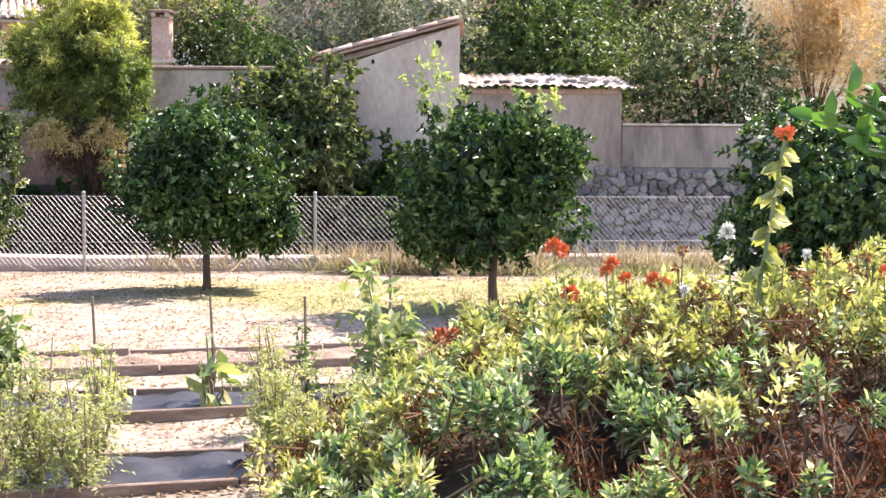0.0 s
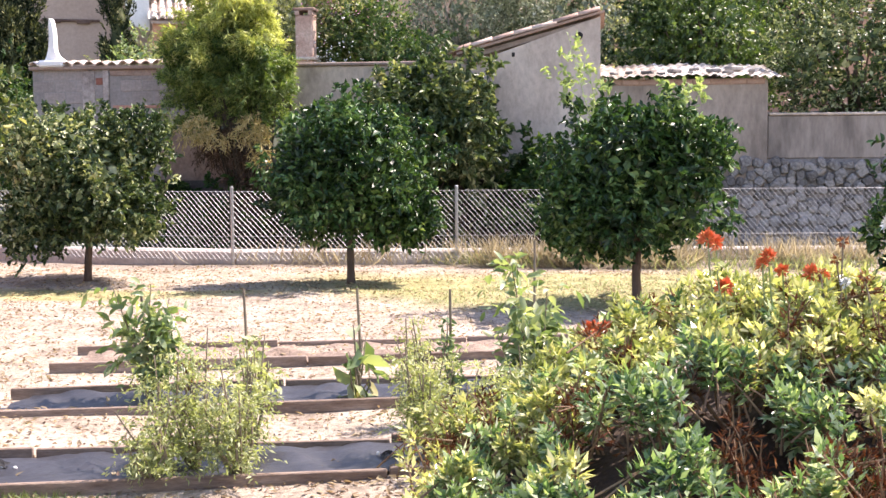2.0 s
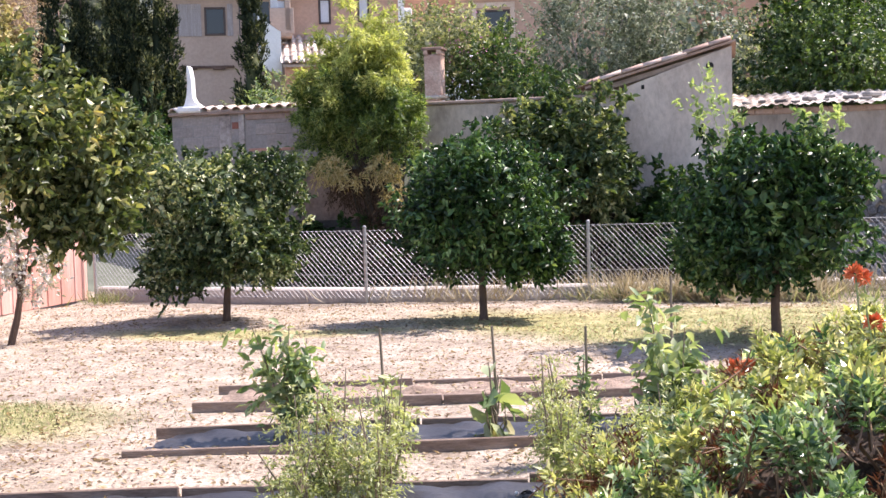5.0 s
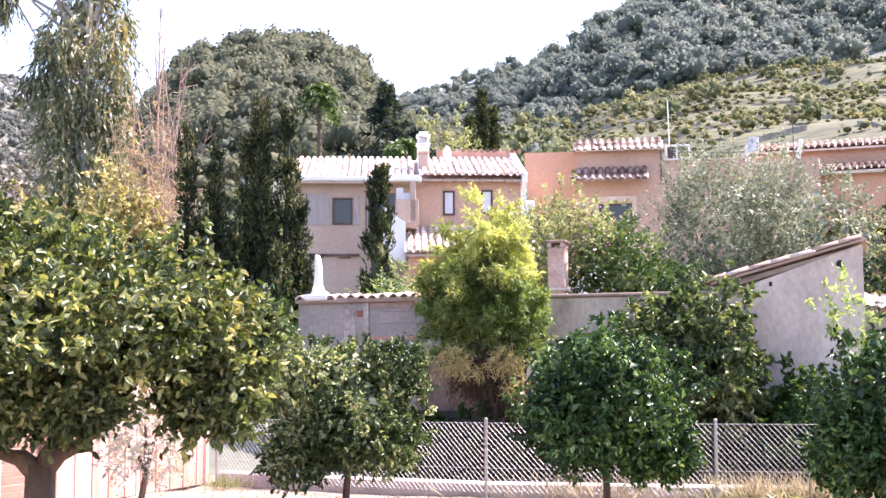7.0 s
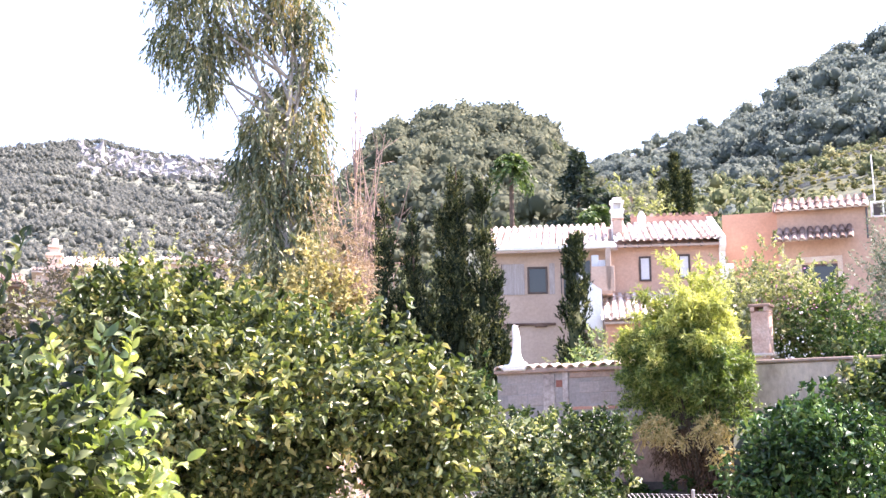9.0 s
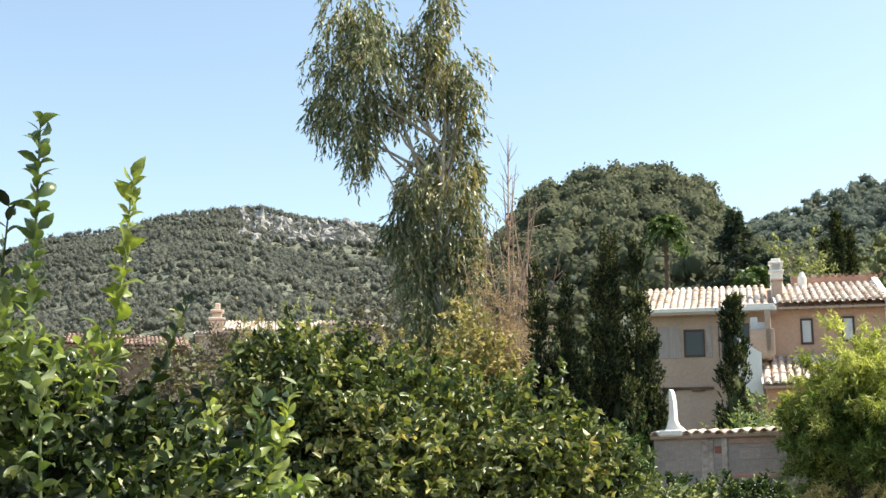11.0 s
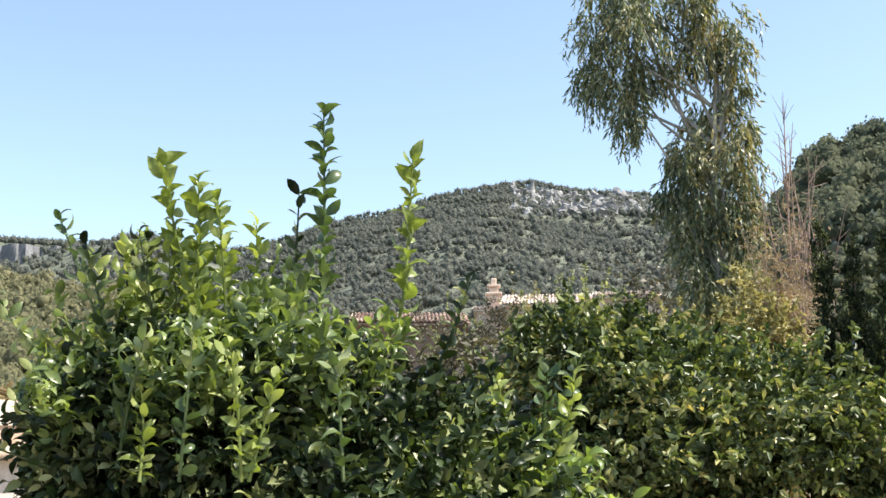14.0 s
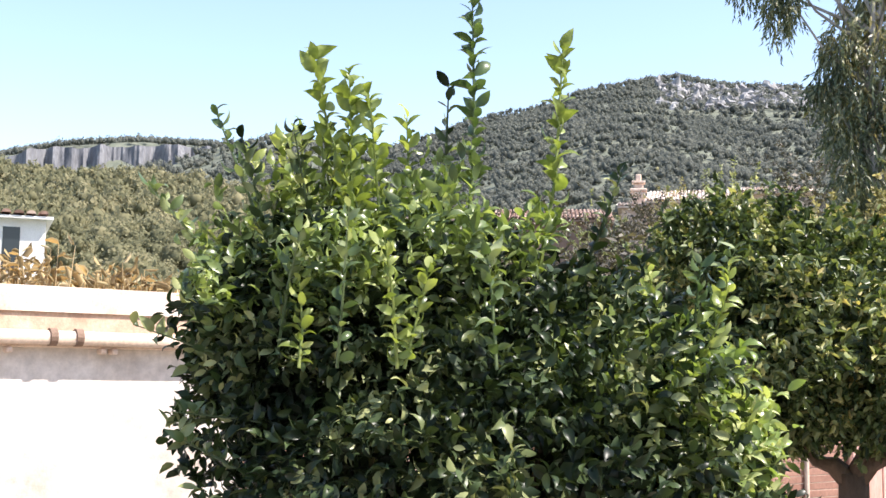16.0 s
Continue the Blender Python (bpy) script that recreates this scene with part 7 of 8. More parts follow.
part("dry_foliage", gold, foliage("eucalyptus_gold_leaf", [(0, (.20, .18, .08)), (.5, (.36, .30, .14)), (1, (.54, .44, .24))], 0.5, 0.35, 0.5), euc, "yellowing hanging leaves")
# climbers, dead wood and thickets below it
bush("yellow_climber", "thicket overgrown with yellowing climber", -13.75, 20.9, .5, 5.2, 1.05, 2200, .13, .09, YELLOW_IVY, 171, lump=.3)
bush("yellow_climber", "thicket overgrown with yellowing climber", -14.9, 20.2, .5, 4.9, .95, 1100, .13, .09, YELLOW_IVY, 172, lump=.3)
bush("dry_climber", "brown dried climber hanging in twigs", -13.3, 21.4, 3.6, 6.7, .5, 700, .10, .022, foliage("tan_dry_leaf", [(0, (.20, .15, .10)), (.6, (.36, .29, .19)), (1, (.54, .46, .32))], .8, .3, 1.5, (1.2, 1.0, .7)), 187, SLIM, lump=.35, droop=.6, inner=.45)
bush("dry_climber", "tan dried climber hanging in twigs", -13.6, 21.0, 3.6, 5.5, .75, 800, .10, .04, YELLOW_IVY, 188, SLIM, lump=.35, droop=.4, inner=.5)
bush("thicket", "dark bare-looking thicket below the eucalyptus", -17.3, 22.3, .8, 7.0, 1.0, 420, .10, .04, DARK_SHRUB, 173, lump=.3)
bush("thicket", "dark bare-looking thicket below the eucalyptus", -18.4, 20.5, .8, 6.0, 1.3, 420, .10, .04, DARK_SHRUB, 174, lump=.3)
bush("thicket", "brown thicket behind the orange tree", -13.0, 12.6, 0, 4.4, 1.3, 600, .09, .035, DARK_SHRUB, 175, lump=.3)
bush("thicket", "brown thicket behind the orange tree", -14.6, 11.0, 0, 4.2, 1.4, 500, .09, .035, DARK_SHRUB, 176, lump=.3)
bush("shrub", "green shrub behind the fence", -13.4, 16.0, 0, 4.6, 1.4, 500, .10, .05, SHRUB, 177)
bush("shrub", "green shrub behind the fence", -16.0, 18.0, 0, 5.2, 1.6, 500, .10, .05, SHRUB, 178)
bush("shrub", "green shrub behind the fence", -12.3, 19.5, 0, 3.9, 1.0, 400, .10, .05, IVY, 179)
bush("shrub", "dark shrub at the end of the block wall", -10.7, 21.4, 0, 2.9, .8, 400, .10, .05, IVY, 181)
bush("shrub", "dark shrub at the end of the block wall", -11.3, 22.6, 0, 3.4, .9, 400, .10, .05, IVY, 182)
dead = thing("dead_tree", (-15.6, 25.6, 1.5), "leafless pinkish dead tree beside the eucalyptus", "tree")
g = np.random.default_rng(185)
wd = Geo()
for k in range(34):
    b = np.array((-15.6 + g.normal() * .25, 25.6 + g.normal() * .25, 2.0))
    tip = np.array((-15.55 + g.normal() * .55, 25.6 + g.normal() * .5, 7 + 3.0 * g.random() ** 1.5))
    m = b * .45 + tip * .55 + g.normal(size=3) * .3
    wd.tube([b, m, tip], [.035, .022, .006], 5, False)
    for q in range(5):
        s = m + (tip - m) * g.random()
        wd.tube([s, s + unit(g.normal(size=3) + (0, 0, 1.0)) * g.uniform(.3, .9)], [.010, .004], 4, False)
for tx, tz in ((-15.57, 11.0), (-15.35, 10.2), (-15.75, 10.0)):
    wd.tube([(-15.6, 25.6, 6), (-15.6, 25.6, 8.2), (tx, 25.6, tz)], [.04, .028, .006], 5, False)
    for q in range(12):
        s = np.array((-15.6, 25.6, 8 + (tz - 8.3) * g.random()))
        wd.tube([s, s + unit(g.normal(size=3) * (.5, .5, .3) + (0, 0, .9)) * g.uniform(.3, .7)], [.010, .003], 4, False)
part("branch_tangle", wd, surface("dead_wood", [(0, (.26, .17, .13)), (1, (.42, .30, .24))], 3), dead)
lf = Geo()
p = np.array((-15.5, 25.4, 6.8)) + g.normal(size=(260, 3)) * (.5, .5, 1.1)
leaves(lf, p, g.normal(size=(260, 3)) + (0, 0, -.6), .12, .05, FOLD, .1, g)
part("dry_leaves", lf, STRAW, dead)

# dry reeds above the annex
reeds = thing("dry_reeds", (-14, 4.5, 1.2), "dry sunlit grasses behind the annex wall", "grass", kind="stuff")
lf = Geo()
g = np.random.default_rng(191)
n = 700
u = g.uniform(0, 1, n)
p = np.stack([-12.4 - g.random(n) * 2.0, 2.2 + 4.8 * u, 1.05 + 0 * u], -1)
tall = (1.8 + .25 * ripple(p[:, :2], 1.1, 192)) * (1 - .2 * u)
for k in range(n):
    t = np.linspace(.25, 1, 12)
    stem = p[k] + np.stack([.1 * g.normal() * t ** 2, .12 * g.normal() * t ** 2, tall[k] * t], -1)
    leaves(lf, stem, np.stack([g.normal(size=12), g.normal(size=12), .5 + .3 * g.normal(size=12)], -1), .15, .035, OVAL, .2, g)
    lf.tube([p[k], stem[6], stem[-1]], [.012, .009, .004], 4, False)
part("blades", lf, foliage("golden_reed", [(0, (.28, .20, .10)), (.6, (.52, .41, .22)), (1, (.72, .62, .42))], .7, .4, .8, (1.2, 1.0, .7), gloss=.2), reeds, smooth=True)
bank = thing("earth_bank", (-13.5, 4, 0), "bare earth bank behind the annex wall", "bank", kind="structure")
part("bank_soil", Geo().prism([(-15.5, -.2), (-11.5, -.2), (-12.2, 1.2), (-15.5, 1.3)], 1, -6, 7.2), SOIL, bank)

# shrubs that hide the foot of the village
for k, (b, d, z1, rx, mat) in enumerate(((38.2, 47, 9.0, 1.5, SHRUB), (39.9, 50, 9.2, 1.4, DARK_SHRUB), (41.4, 49, 8.7, 1.6, SHRUB), (43.2, 50, 9.3, 1.2, YELLOW_IVY), (44.9, 48, 8.8, 1.5, DARK_SHRUB), (46.6, 47, 7.6, 1.5, SHRUB), (49.0, 45, 6.2, 1.7, DARK_SHRUB), (52.0, 44, 6.0, 1.6, SHRUB))):
    a = radians(b)
    bush("village_shrub", "shrub before the village houses", -math.sin(a) * d, math.cos(a) * d, 3.0, z1, rx, 300, .16, .06, mat, 700 + k, lump=.4, group="village shrubs")

# ---- woods on the hills ----
def crown_template(seed, lobes, bits, quad, flat=.85, reach=.55, big=(.34, .60), even=.72):
    """One far tree of about one metre in radius: rounded lobes under a loose coat of needle tufts."""
    g = np.random.default_rng(seed)
    geo = Geo()
    v, f = BALL1
    for k in range(lobes):
        a = k * 2.4 + g.uniform(0, .6)
        c = np.array((reach * math.cos(a), reach * math.sin(a), g.uniform(-.30, .35))) if k else np.array((0, 0, .34))
        s = g.uniform(*big) if lobes > 1 else .85
        geo.add(c + v * (s * (.78 + .2 * ripple(v, 1.3, seed * 7 + k, 2)))[:, None] * (1, 1, flat), [f])
        d = unit(g.normal(size=(bits, 3)) + (0, 0, .45))
        r = s * (g.uniform(.72, 1.05, bits) + .10 * ripple(d, .9, seed * 5 + k))
        leaves(geo, c + d * r[:, None] * (1, 1, flat), unit(np.cross(d, g.normal(size=d.shape)) + .5 * d), quad * 1.3, quad, SLIM, even, g, d)
    return np.vstack(geo.v), geo.f


def woods(name, label, x, y, size, templates, mat, stretch=1.0, seed=0, lift=0.55):
    g = np.random.default_rng(seed)
    geo = Geo()
    z = land(x, y)
    pick = g.integers(0, len(templates), len(x))
    for k, (v, fs) in enumerate(templates):
        m = np.where(pick == k)[0]
        if not len(m):
            continue
        a = g.uniform(0, 6.28, len(m))
        c, s = np.cos(a)[:, None], np.sin(a)[:, None]
        sz = size[m][:, None]
        hs = stretch * g.uniform(.8, 1.3, len(m))[:, None]
        X = x[m][:, None] + sz * (v[:, 0] * c - v[:, 1] * s)
        Y = y[m][:, None] + sz * (v[:, 0] * s + v[:, 1] * c)
        Zz = z[m][:, None] + sz * hs * (v[:, 2] + lift * g.uniform(.7, 1.5, len(m))[:, None])
        off = (np.arange(len(m)) * len(v))[:, None, None]
        geo.add(np.stack([X, Y, Zz], -1).reshape(-1, 3), [(f[None] + off).reshape(-1, f.shape[1]) for f in fs])
    return part(name, geo, mat, tagged(new(name + "_group"), label, "trees", kind="stuff"), smooth=True)


def scatter(n, b0, b1, r0, r1, seed, keep=None):
    g = np.random.default_rng(seed)
    b, r = np.radians(g.uniform(b0, b1, n)), np.sqrt(g.uniform(r0 ** 2, r1 ** 2, n))
    x, y = -np.sin(b) * r, np.cos(b) * r
    if keep is not None:
        m = keep(np.degrees(b), r, x, y)
        x, y = x[m], y[m]
    return x, y


VINE = canopy("vine_leaf", [(.2, (.10, .11, .05)), (.5, (.175, .18, .08)), (.8, (.30, .27, .12))], 0.06, 2.0)
PUFF_T = [crown_template(30 + k, 4, 46, .19, .8, .42, (.45, .72)) for k in range(8)]
NEAR_T = [crown_template(40 + k, 4, 22, .22) for k in range(6)]
FINE_T = [crown_template(80 + k, 5, 64, .13, .85, .48, (.38, .62)) for k in range(6)]
PAIR_T = [crown_template(70 + k, 4, 26, .24, .85, .42, (.42, .68)) for k in range(6)]
MID_T = [crown_template(10 + k, 1, 14, .40, 1.1, even=.86) for k in range(6)]
BUSH_T = [crown_template(20 + k, 1, 14, .36) for k in range(4)]
TUFT_T = [crown_template(60 + k, 1, 9, .5) for k in range(4)]
x, y = scatter(640, 17.5, 35, 165, 338, 201)
woods("dome_pines", "pine wood covering a round hill", x, y, rng.uniform(2.2, 4.4, len(x)), PUFF_T, WOODS, 1.0, 1)
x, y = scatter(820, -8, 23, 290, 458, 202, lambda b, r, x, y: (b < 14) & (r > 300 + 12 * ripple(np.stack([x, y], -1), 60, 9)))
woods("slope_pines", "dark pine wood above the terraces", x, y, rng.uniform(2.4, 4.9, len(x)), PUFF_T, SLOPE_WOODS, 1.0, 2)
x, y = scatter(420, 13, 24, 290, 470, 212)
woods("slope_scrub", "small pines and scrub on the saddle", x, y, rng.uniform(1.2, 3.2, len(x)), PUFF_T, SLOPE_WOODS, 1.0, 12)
x, y = scatter(520, 12.5, 24, 110, 300, 203)
woods("scrub_trees", "olives and scrub on the hillside", x, y, rng.uniform(1.0, 3.0, len(x)), NEAR_T, FIELD_BUSH, 1.0, 3)
x, y = scatter(130, -14, 13, 110, 300, 204)
woods("terrace_olives", "scattered olive trees on the terraces", x, y, rng.uniform(.9, 2.2, len(x)), NEAR_T, FIELD_BUSH, 1.0, 4)
x, y = scatter(700, -14, 14, 105, 300, 214)
woods("terrace_bushes", "low bushes on the terraces", x, y, rng.uniform(.3, .8, len(x)), BUSH_T, FIELD_BUSH, .9, 14)
# vines in rows along the contours
g = np.random.default_rng(224)
vr, vb = [], []
for r in np.arange(108, 300, 3.4):
    b = np.arange(-13.5, 13.5, math.degrees(1.5 / r))
    keep = ripple(np.stack([b * r * .0175, r + 0 * b], -1), 45, 226) > -.3
    vb.append(b[keep] + g.normal(size=keep.sum()) * .05)
    vr.append(r + 2.5 * np.sin(np.radians(b[keep]) * 14) + g.normal(size=keep.sum()) * .25)
vr, vb = np.concatenate(vr), np.radians(np.concatenate(vb))
woods("vine_rows", "yellowing vines in rows along the terraces", -np.sin(vb) * vr, np.cos(vb) * vr, g.uniform(.35, .85, len(vr)), TUFT_T, VINE, .7, 24, .35)
x, y = scatter(3600, -8, 34, 170, 455, 225, lambda b, r, x, y: (r > 300) | (b > 13))
woods("scrub_cover", "low scrub between the pines", x, y, rng.uniform(.9, 2.2, len(x)), BUSH_T, SLOPE_WOODS, .9, 25)
x, y = scatter(230, 15, 36, 75, 180, 205)
woods("valley_trees", "mixed trees below the hills", x, y, rng.uniform(1.0, 2.6, len(x)), NEAR_T, FIELD_BUSH, 1.1, 5)
x, y = scatter(420, 56.5, 77, 62, 130, 206)
woods("near_pines", "pine wood at the foot of the western hill", x, y, rng.uniform(.9, 1.9, len(x)), FINE_T, NEAR_WOODS, 1.1, 6)
x, y = scatter(1300, 56.5, 77, 128, 262, 216)
woods("pinewood", "pine wood on the near western hill", x, y, rng.uniform(1.2, 2.5, len(x)), PAIR_T, NEAR_WOODS, 1.1, 16)
x, y = scatter(260, 34, 58, 75, 200, 207)
woods("valley_trees", "mixed trees in the valley", x, y, rng.uniform(1.0, 2.6, len(x)), NEAR_T, FIELD_BUSH, 1.1, 7)
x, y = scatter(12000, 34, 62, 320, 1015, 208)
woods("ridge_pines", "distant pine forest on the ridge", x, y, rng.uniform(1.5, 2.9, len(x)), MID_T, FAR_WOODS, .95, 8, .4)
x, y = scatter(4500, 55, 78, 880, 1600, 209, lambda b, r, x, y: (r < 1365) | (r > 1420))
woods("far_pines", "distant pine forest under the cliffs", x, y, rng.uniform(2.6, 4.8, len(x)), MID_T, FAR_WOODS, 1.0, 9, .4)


def crags(name, label, n, b0, b1, crest, e0, e1, size, seed):
    """Pale rock faces that break out of the slope."""
    g = np.random.default_rng(seed)
    geo = Geo()
    bm = bmesh.new()
    bmesh.ops.create_icosphere(bm, subdivisions=2, radius=1)
    v = np.array([q.co for q in bm.verts])
    f = np.array([[w.index for w in q.verts] for q in bm.faces])
    bm.free()
    for k in range(n):
        b = radians(g.uniform(b0, b1))
        r = crest * g.uniform(e0, e1)
        c = np.array((-math.sin(b) * r, math.cos(b) * r))
        s = size * g.uniform(.5, 1.4)
        z = float(land(c[:1], c[1:])[0])
        w = v * (1 + .45 * ripple(v, .9, seed + k, 3))[:, None] * (s * g.uniform(.8, 2.2), s * 1.2, s * g.uniform(.8, 1.7))
        geo.add(w + (c[0], c[1], z + s * .15), [f])
    part(name, geo, ROCK, tagged(new(name + "_group"), label, "rock", kind="stuff"))


crags("ridge_crags", "pale limestone crags near the ridge top", 300, 36, 43.8, 1000, .80, .955, 2.6, 301)
# the long cliff under the far crest
cb = np.linspace(radians(57), radians(80), 230)
ct = np.linspace(0, 1, 9)
CB, CT = np.meshgrid(cb, ct)
cr = 1376 + 8 * ripple(np.stack([CB * 1440, CT * 4], -1), 120, 311) + 10 * CT + 7 * ripple(np.stack([CB * 1440, CT * 3], -1), 28, 312)
top_el = np.interp(np.degrees(CB), *HILLS["cliff"][:2])
cz = 1.7 + 1384 * np.tan(np.radians(top_el - 1.45 + CT * 1.42 + .09 * CT * ripple(np.stack([CB * 1440, 0 * CB], -1), 60, 313)))
ia, ib = np.meshgrid(np.arange(8), np.arange(229), indexing="ij")
cliff = Geo().add(np.stack([-np.sin(CB) * cr, np.cos(CB) * cr, cz], -1).reshape(-1, 3), [np.stack([ia * 230 + ib + 1, ia * 230 + ib, (ia + 1) * 230 + ib, (ia + 1) * 230 + ib + 1], -1).reshape(-1, 4)])
# the bluish stops put distance haze into the rock's colour
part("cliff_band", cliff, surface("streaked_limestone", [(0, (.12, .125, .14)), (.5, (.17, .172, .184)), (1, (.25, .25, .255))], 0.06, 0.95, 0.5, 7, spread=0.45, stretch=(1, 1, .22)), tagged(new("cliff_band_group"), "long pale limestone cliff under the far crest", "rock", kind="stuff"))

dry_walls = tagged(new("terrace_walls"), "dry-stone terrace walls along the vineyard slope", "wall", kind="stuff")
geo = Geo()
g = np.random.default_rng(303)
for k in range(13):
    r0 = 112 + k * 14.5
    b0 = g.uniform(-14, -2)
    while b0 < 14:
        b1 = b0 + g.uniform(3, 9)
        bb = np.radians(np.linspace(b0, b1, 14))
        rr = r0 + 4 * np.sin(bb * 14 + k) + 2 * np.sin(bb * 40)
        x, y = -np.sin(bb) * rr, np.cos(bb) * rr
        z = land(x, y)
        h = .2 + .35 * g.random(14)
        n = len(x)
        v = np.concatenate([np.stack([x, y, z - .5], -1), np.stack([x, y, z + h], -1), np.stack([x * 1.006, y * 1.006, z + h], -1), np.stack([x * 1.006, y * 1.006, z - .5], -1)])
        j = np.arange(n - 1)
        geo.add(v, [np.stack([j + a * n, j + 1 + a * n, j + 1 + (a + 1) * n, j + (a + 1) * n], -1) for a in range(3)])
        b0 = b1 + g.uniform(.3, 3)
part("dry_stone", geo, surface("dry_stone", [(0, (.22, .19, .155)), (1, (.42, .375, .31))], .8, .95, .8, 6, spread=.5), dry_walls)

# ---- single trees on the hillside ----
for b, d, z1, r in ((16.45, 110, 27.4, .5), (15.95, 112, 26.2, .55), (17.0, 108, 24.5, .65)):
    a = radians(b)
    x, y = -math.sin(a) * d, math.cos(a) * d
    cypress("far tall cypress on the hillside", x, y, float(land(np.array(x), np.array(y))), z1, r, 1500, int(b * 100), size=3.0)


def fir(b, d, z0, z1, r, seed):
    """A dark conifer: tiers of drooping boughs round a straight stem."""
    a = radians(b)
    x, y = -math.sin(a) * d, math.cos(a) * d
    g = np.random.default_rng(seed)
    t = thing("fir_tree", (x, y, z0), "dark spreading fir among the houses", "tree", "firs")
    part("trunk", Geo().tube([(x, y, z0 - 1), (x, y, (z0 + z1) / 2), (x, y, z1)], [.3, .2, .03], 7), BARK, t)
    lf = Geo()
    for k in range(190):
        u = (k + g.random()) / 190
        w = g.uniform(0, 6.28)
        ln = min(r * (1.02 - u), 3.6) * g.uniform(.55, 1.1)
        e = np.array((math.cos(w), math.sin(w), 0))
        q = g.random(26) ** .6
        p = np.array((x, y, z0 + 1.5 + u * (z1 - z0 - 1.5))) + e * (q * ln)[:, None] + np.stack([0 * q, 0 * q, .25 * q * ln * (u - .2) - .22 * ln * q ** 2], -1) + g.normal(size=(26, 3)) * .09
        leaves(lf, p, unit(e + g.normal(size=(26, 3)) * .5), .6, .24, SLIM, .5, g)
    part("foliage", lf, FIR, t, smooth=True)


fir(20.9, 95, 11, 24.2, 6.5, 208)
fir(19.5, 92, 11, 20.0, 5.0, 195)
bush("pine_tree", "green pine above the farmhouse roof", -math.sin(radians(18.2)) * 98, math.cos(radians(18.2)) * 98, 9, 21.5, 2.6, 420, .5, .16, SHRUB, 182, SLIM, droop=.1, twig=.9, lump=.3)


def palm(b, d, z0, z1, reach, seed):
    a = radians(b)
    x, y = -math.sin(a) * d, math.cos(a) * d
    g = np.random.default_rng(seed)
    p = thing("palm_tree", (x, y, z0), "palm tree with arching fronds", "tree", "palms")
    part("trunk", Geo().tube([(x, y, z0 - 1), (x, y, z1)], [.3, .22], 8), BARK, p)
    lf = Geo()
    for k in range(60):
        w = g.uniform(0, 6.28)
        el = g.uniform(-.7, 1.4)
        t = np.linspace(0, 1, 7)
        path = np.array((x, y, z1)) + np.stack([np.cos(w) * reach * t * math.cos(el), np.sin(w) * reach * t * math.cos(el), reach * (t * math.sin(el) - .55 * t ** 2)], -1)
        for q in range(1, 7):
            for s in (-1, 1):
                o = np.array((-math.sin(w) * s, math.cos(w) * s, -.35)) + unit(path[q] - path[q - 1]) * .8
                leaves(lf, np.repeat(path[q:q + 1], 3, 0) + g.normal(size=(3, 3)) * .05, np.repeat(o[None], 3, 0), reach * .34, .2 if reach > 2 else .1, SLIM, .4, g)
    part("fronds", lf, LUSH, p)


palm(20.1, 70, 6, 14.6, 1.15, 401)
palm(24.0, 120, 14, 29.0, 2.2, 402)
# rubble stones of the wall, laid in rough courses
g = np.random.default_rng(501)
z = 1.36
k = 0
while z > 0.75 and k < 240:
    x = 1.75 + g.uniform(0, .12)
    while x < 6.4:
        w = g.uniform(.055, .125)
        s = part("stone", PEBBLES[k % 7], STONE, parapet)
        s.matrix_basis = Matrix.Translation((x + w, WALL_Y + .02 + g.normal() * .012, z + g.normal() * .04)) @ Matrix.Rotation(g.normal() * .7, 4, "Y") @ Matrix.Diagonal((w, .09, g.uniform(.065, .10), 1))
        x += 2 * w * .97
        k += 1
    z -= .14
rest = Geo()
pv = [(np.array([q.co for q in me.vertices]), np.array([p.vertices[:] for p in me.polygons])) for me in PEBBLES]
while z > -0.1:
    x = 0.6
    while x < 13:
        w = g.uniform(.07, .13)
        v, f = pv[k % 7]
        a = g.normal() * .7
        turn = np.array(((math.cos(a), 0, math.sin(a)), (0, 1, 0), (-math.sin(a), 0, math.cos(a))))
        rest.add(v * (w, .09, g.uniform(.065, .10)) @ turn + (x + w, WALL_Y + .02 + g.normal() * .012, z + g.normal() * .04), [f])
        x += 2 * w * .97
        k += 1
    z -= .14
part("lower_stones", rest, STONE, parapet)

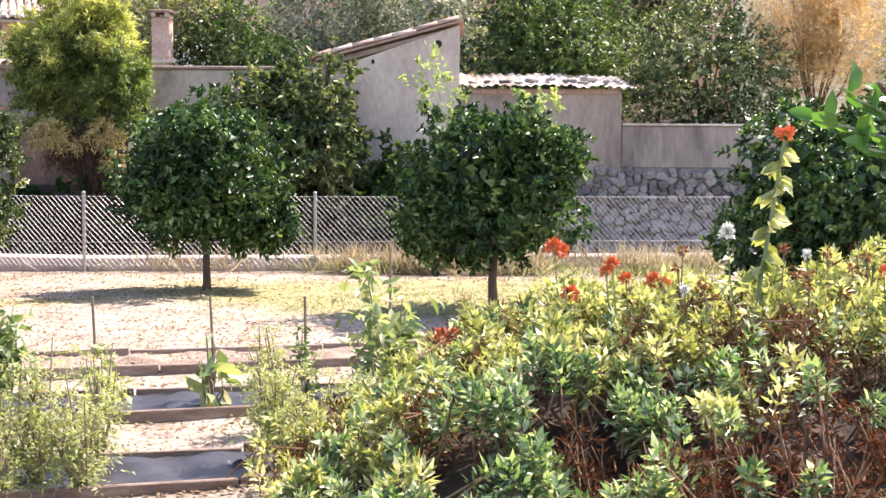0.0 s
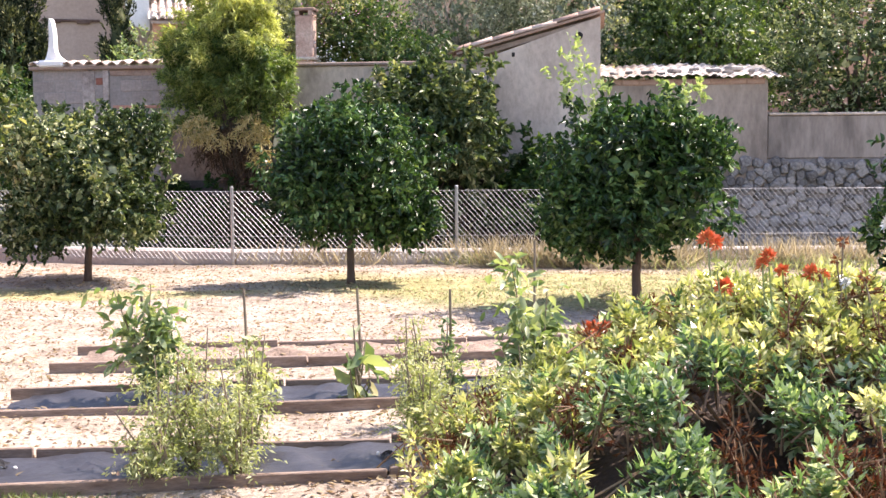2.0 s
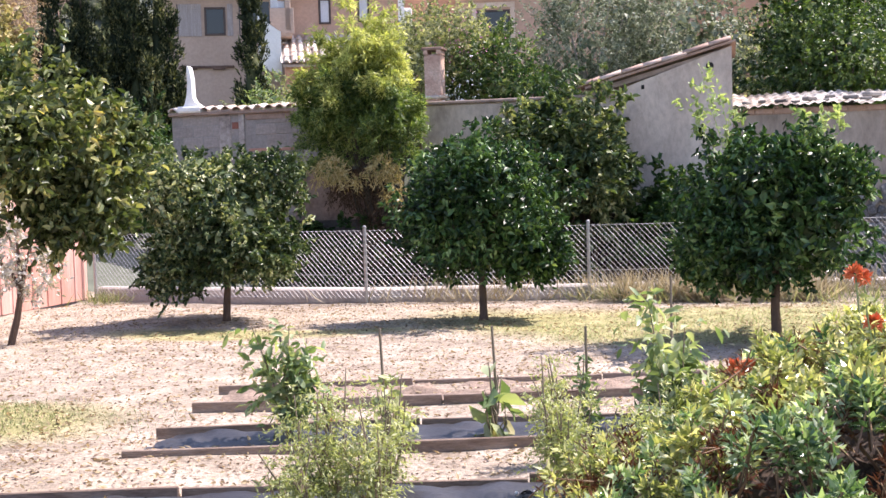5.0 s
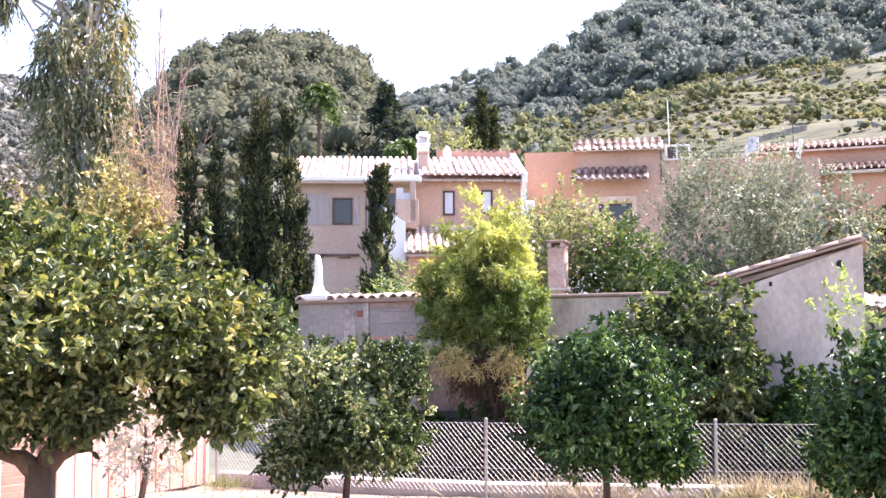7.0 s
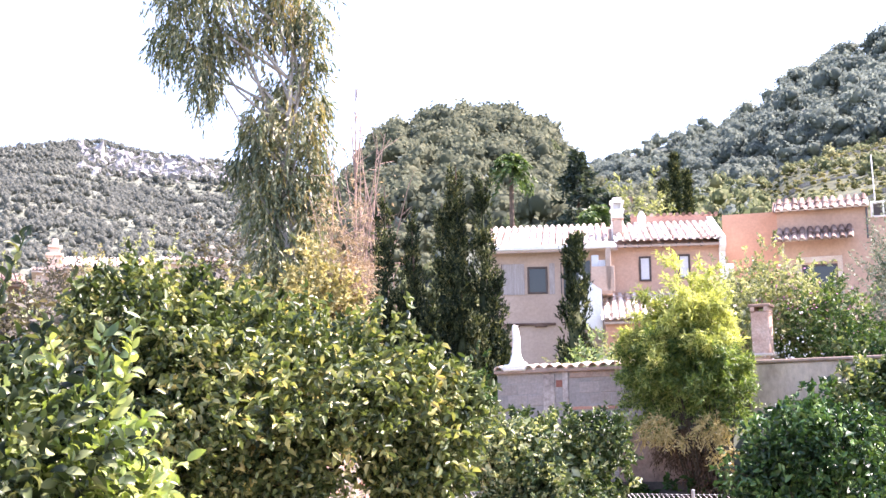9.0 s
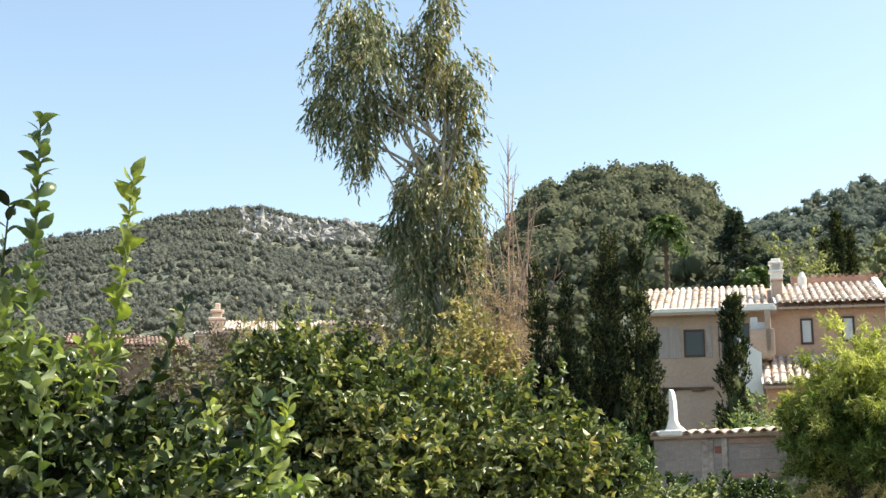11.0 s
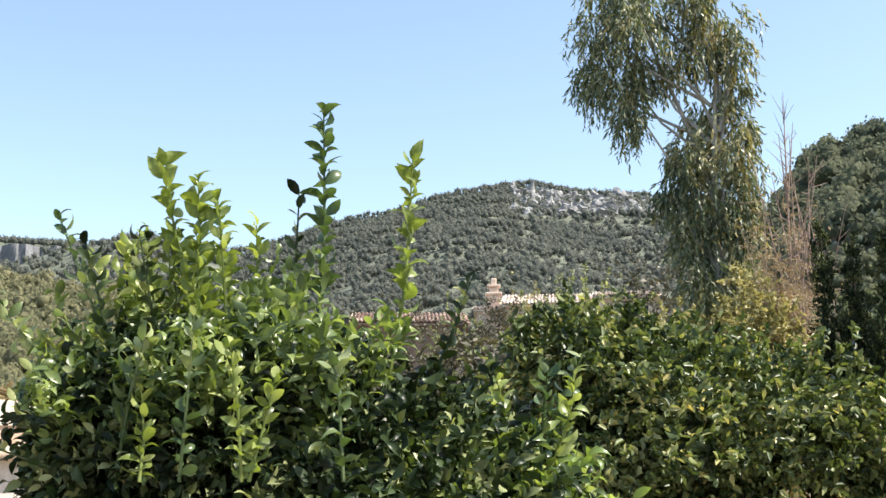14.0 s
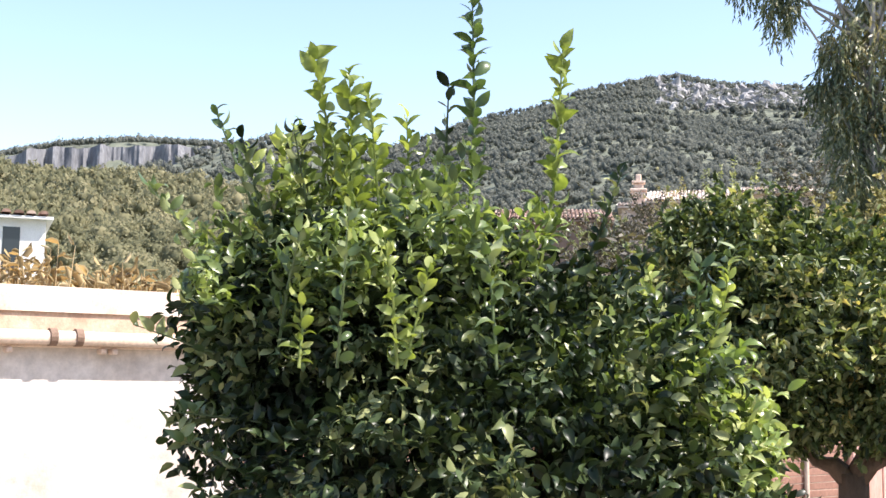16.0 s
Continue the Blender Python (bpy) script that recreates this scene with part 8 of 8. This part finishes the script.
# ---- dry leaves and grass on the garden floor ----
litter = thing("leaf_litter", (-4, 11, 0), "dry fallen leaves and straw on the soil", "leaf litter", kind="stuff")
lf = Geo()
g = np.random.default_rng(601)
n = 22000
x, y = g.uniform(-9.7, 6, n), 5.2 + 12 * g.random(n) ** 1.3
z = land(x, y) + .008
leaves(lf, np.stack([x, y, z], -1), g.normal(size=(n, 3)) * (1, 1, .25), .055, .024, SLIM, .7, g)
part("foliage", lf, STRAW, litter)
lf = Geo()
n = 30000
x, y = g.uniform(-9.7, 6, n), 5.2 + 12 * g.random(n) ** 1.3
leaves(lf, np.stack([x, y, land(x, y) + .006], -1), g.normal(size=(n, 3)) * (1, 1, .2), .032, .016, SLIM, .7, g)
part("brown_leaves", lf, foliage("brown_litter", [(0, (.10, .062, .045)), (1, (.30, .205, .15))], .9, .1), litter)
for nm, lab, mat, spots, h in (("dry_grass", "tall dry grass along the fence", foliage("bleached_grass", [(0, (.22, .19, .125)), (.6, (.42, .38, .27)), (1, (.64, .59, .45))], .8, .3, .8, (1.2, 1.05, .75), gloss=.15), ((-1.0, 17.5, 1.3, .3, 420), (-.2, 17.25, .3, .16, 480), (1.9, 17.7, 1.8, .25, 420), (.6, 17.3, .28, .16, 420), (-1.3, 17.2, .22, .12, 300), (-3.6, 17.1, 1.0, .12, 160), (1.1, 17.35, .3, .12, 350), (2.7, 17.5, .35, .14, 420), (-.6, 17.25, .28, .12, 320), (3.6, 17.8, .4, .15, 320)), .44),
                               ("grass", "thin green grass under the orange trees", GARDEN, ((0.6, 14.6, 2.6, 1.2, 4200), (-1.2, 13.4, 1.5, .7, 1400)), .05),
                               ("lawn_patch", "patch of short green grass on dry soil", LAWN, ((-6.2, 8.2, 1.3, .6, 5200), (-3.3, 5.28, 1.0, .10, 900), (-2.6, 5.45, .5, .05, 400)), .055),
                               ("weeds", "green weeds along the fence", SHRUB, ((2.6, 17.0, 1.8, .4, 700), (-1.2, 17.2, .8, .2, 400), (-9.3, 17.4, .3, .3, 200)), .28)):
    grp = thing(nm, (spots[0][0], spots[0][1], 0), lab, "grass", kind="stuff")
    lf = Geo()
    for sx, sy, rx, ry, n in spots:
        x, y = sx + g.normal(size=n) * rx * .6, sy + g.normal(size=n) * ry * .6
        leaves(lf, np.stack([x, y, land(x, y)], -1), np.stack([g.normal(size=n) * .65, g.normal(size=n) * .65, 1 + 0 * x], -1), h, h * .03 + .003, SLIM, 0, g)
    part("blades", lf, mat, grp)
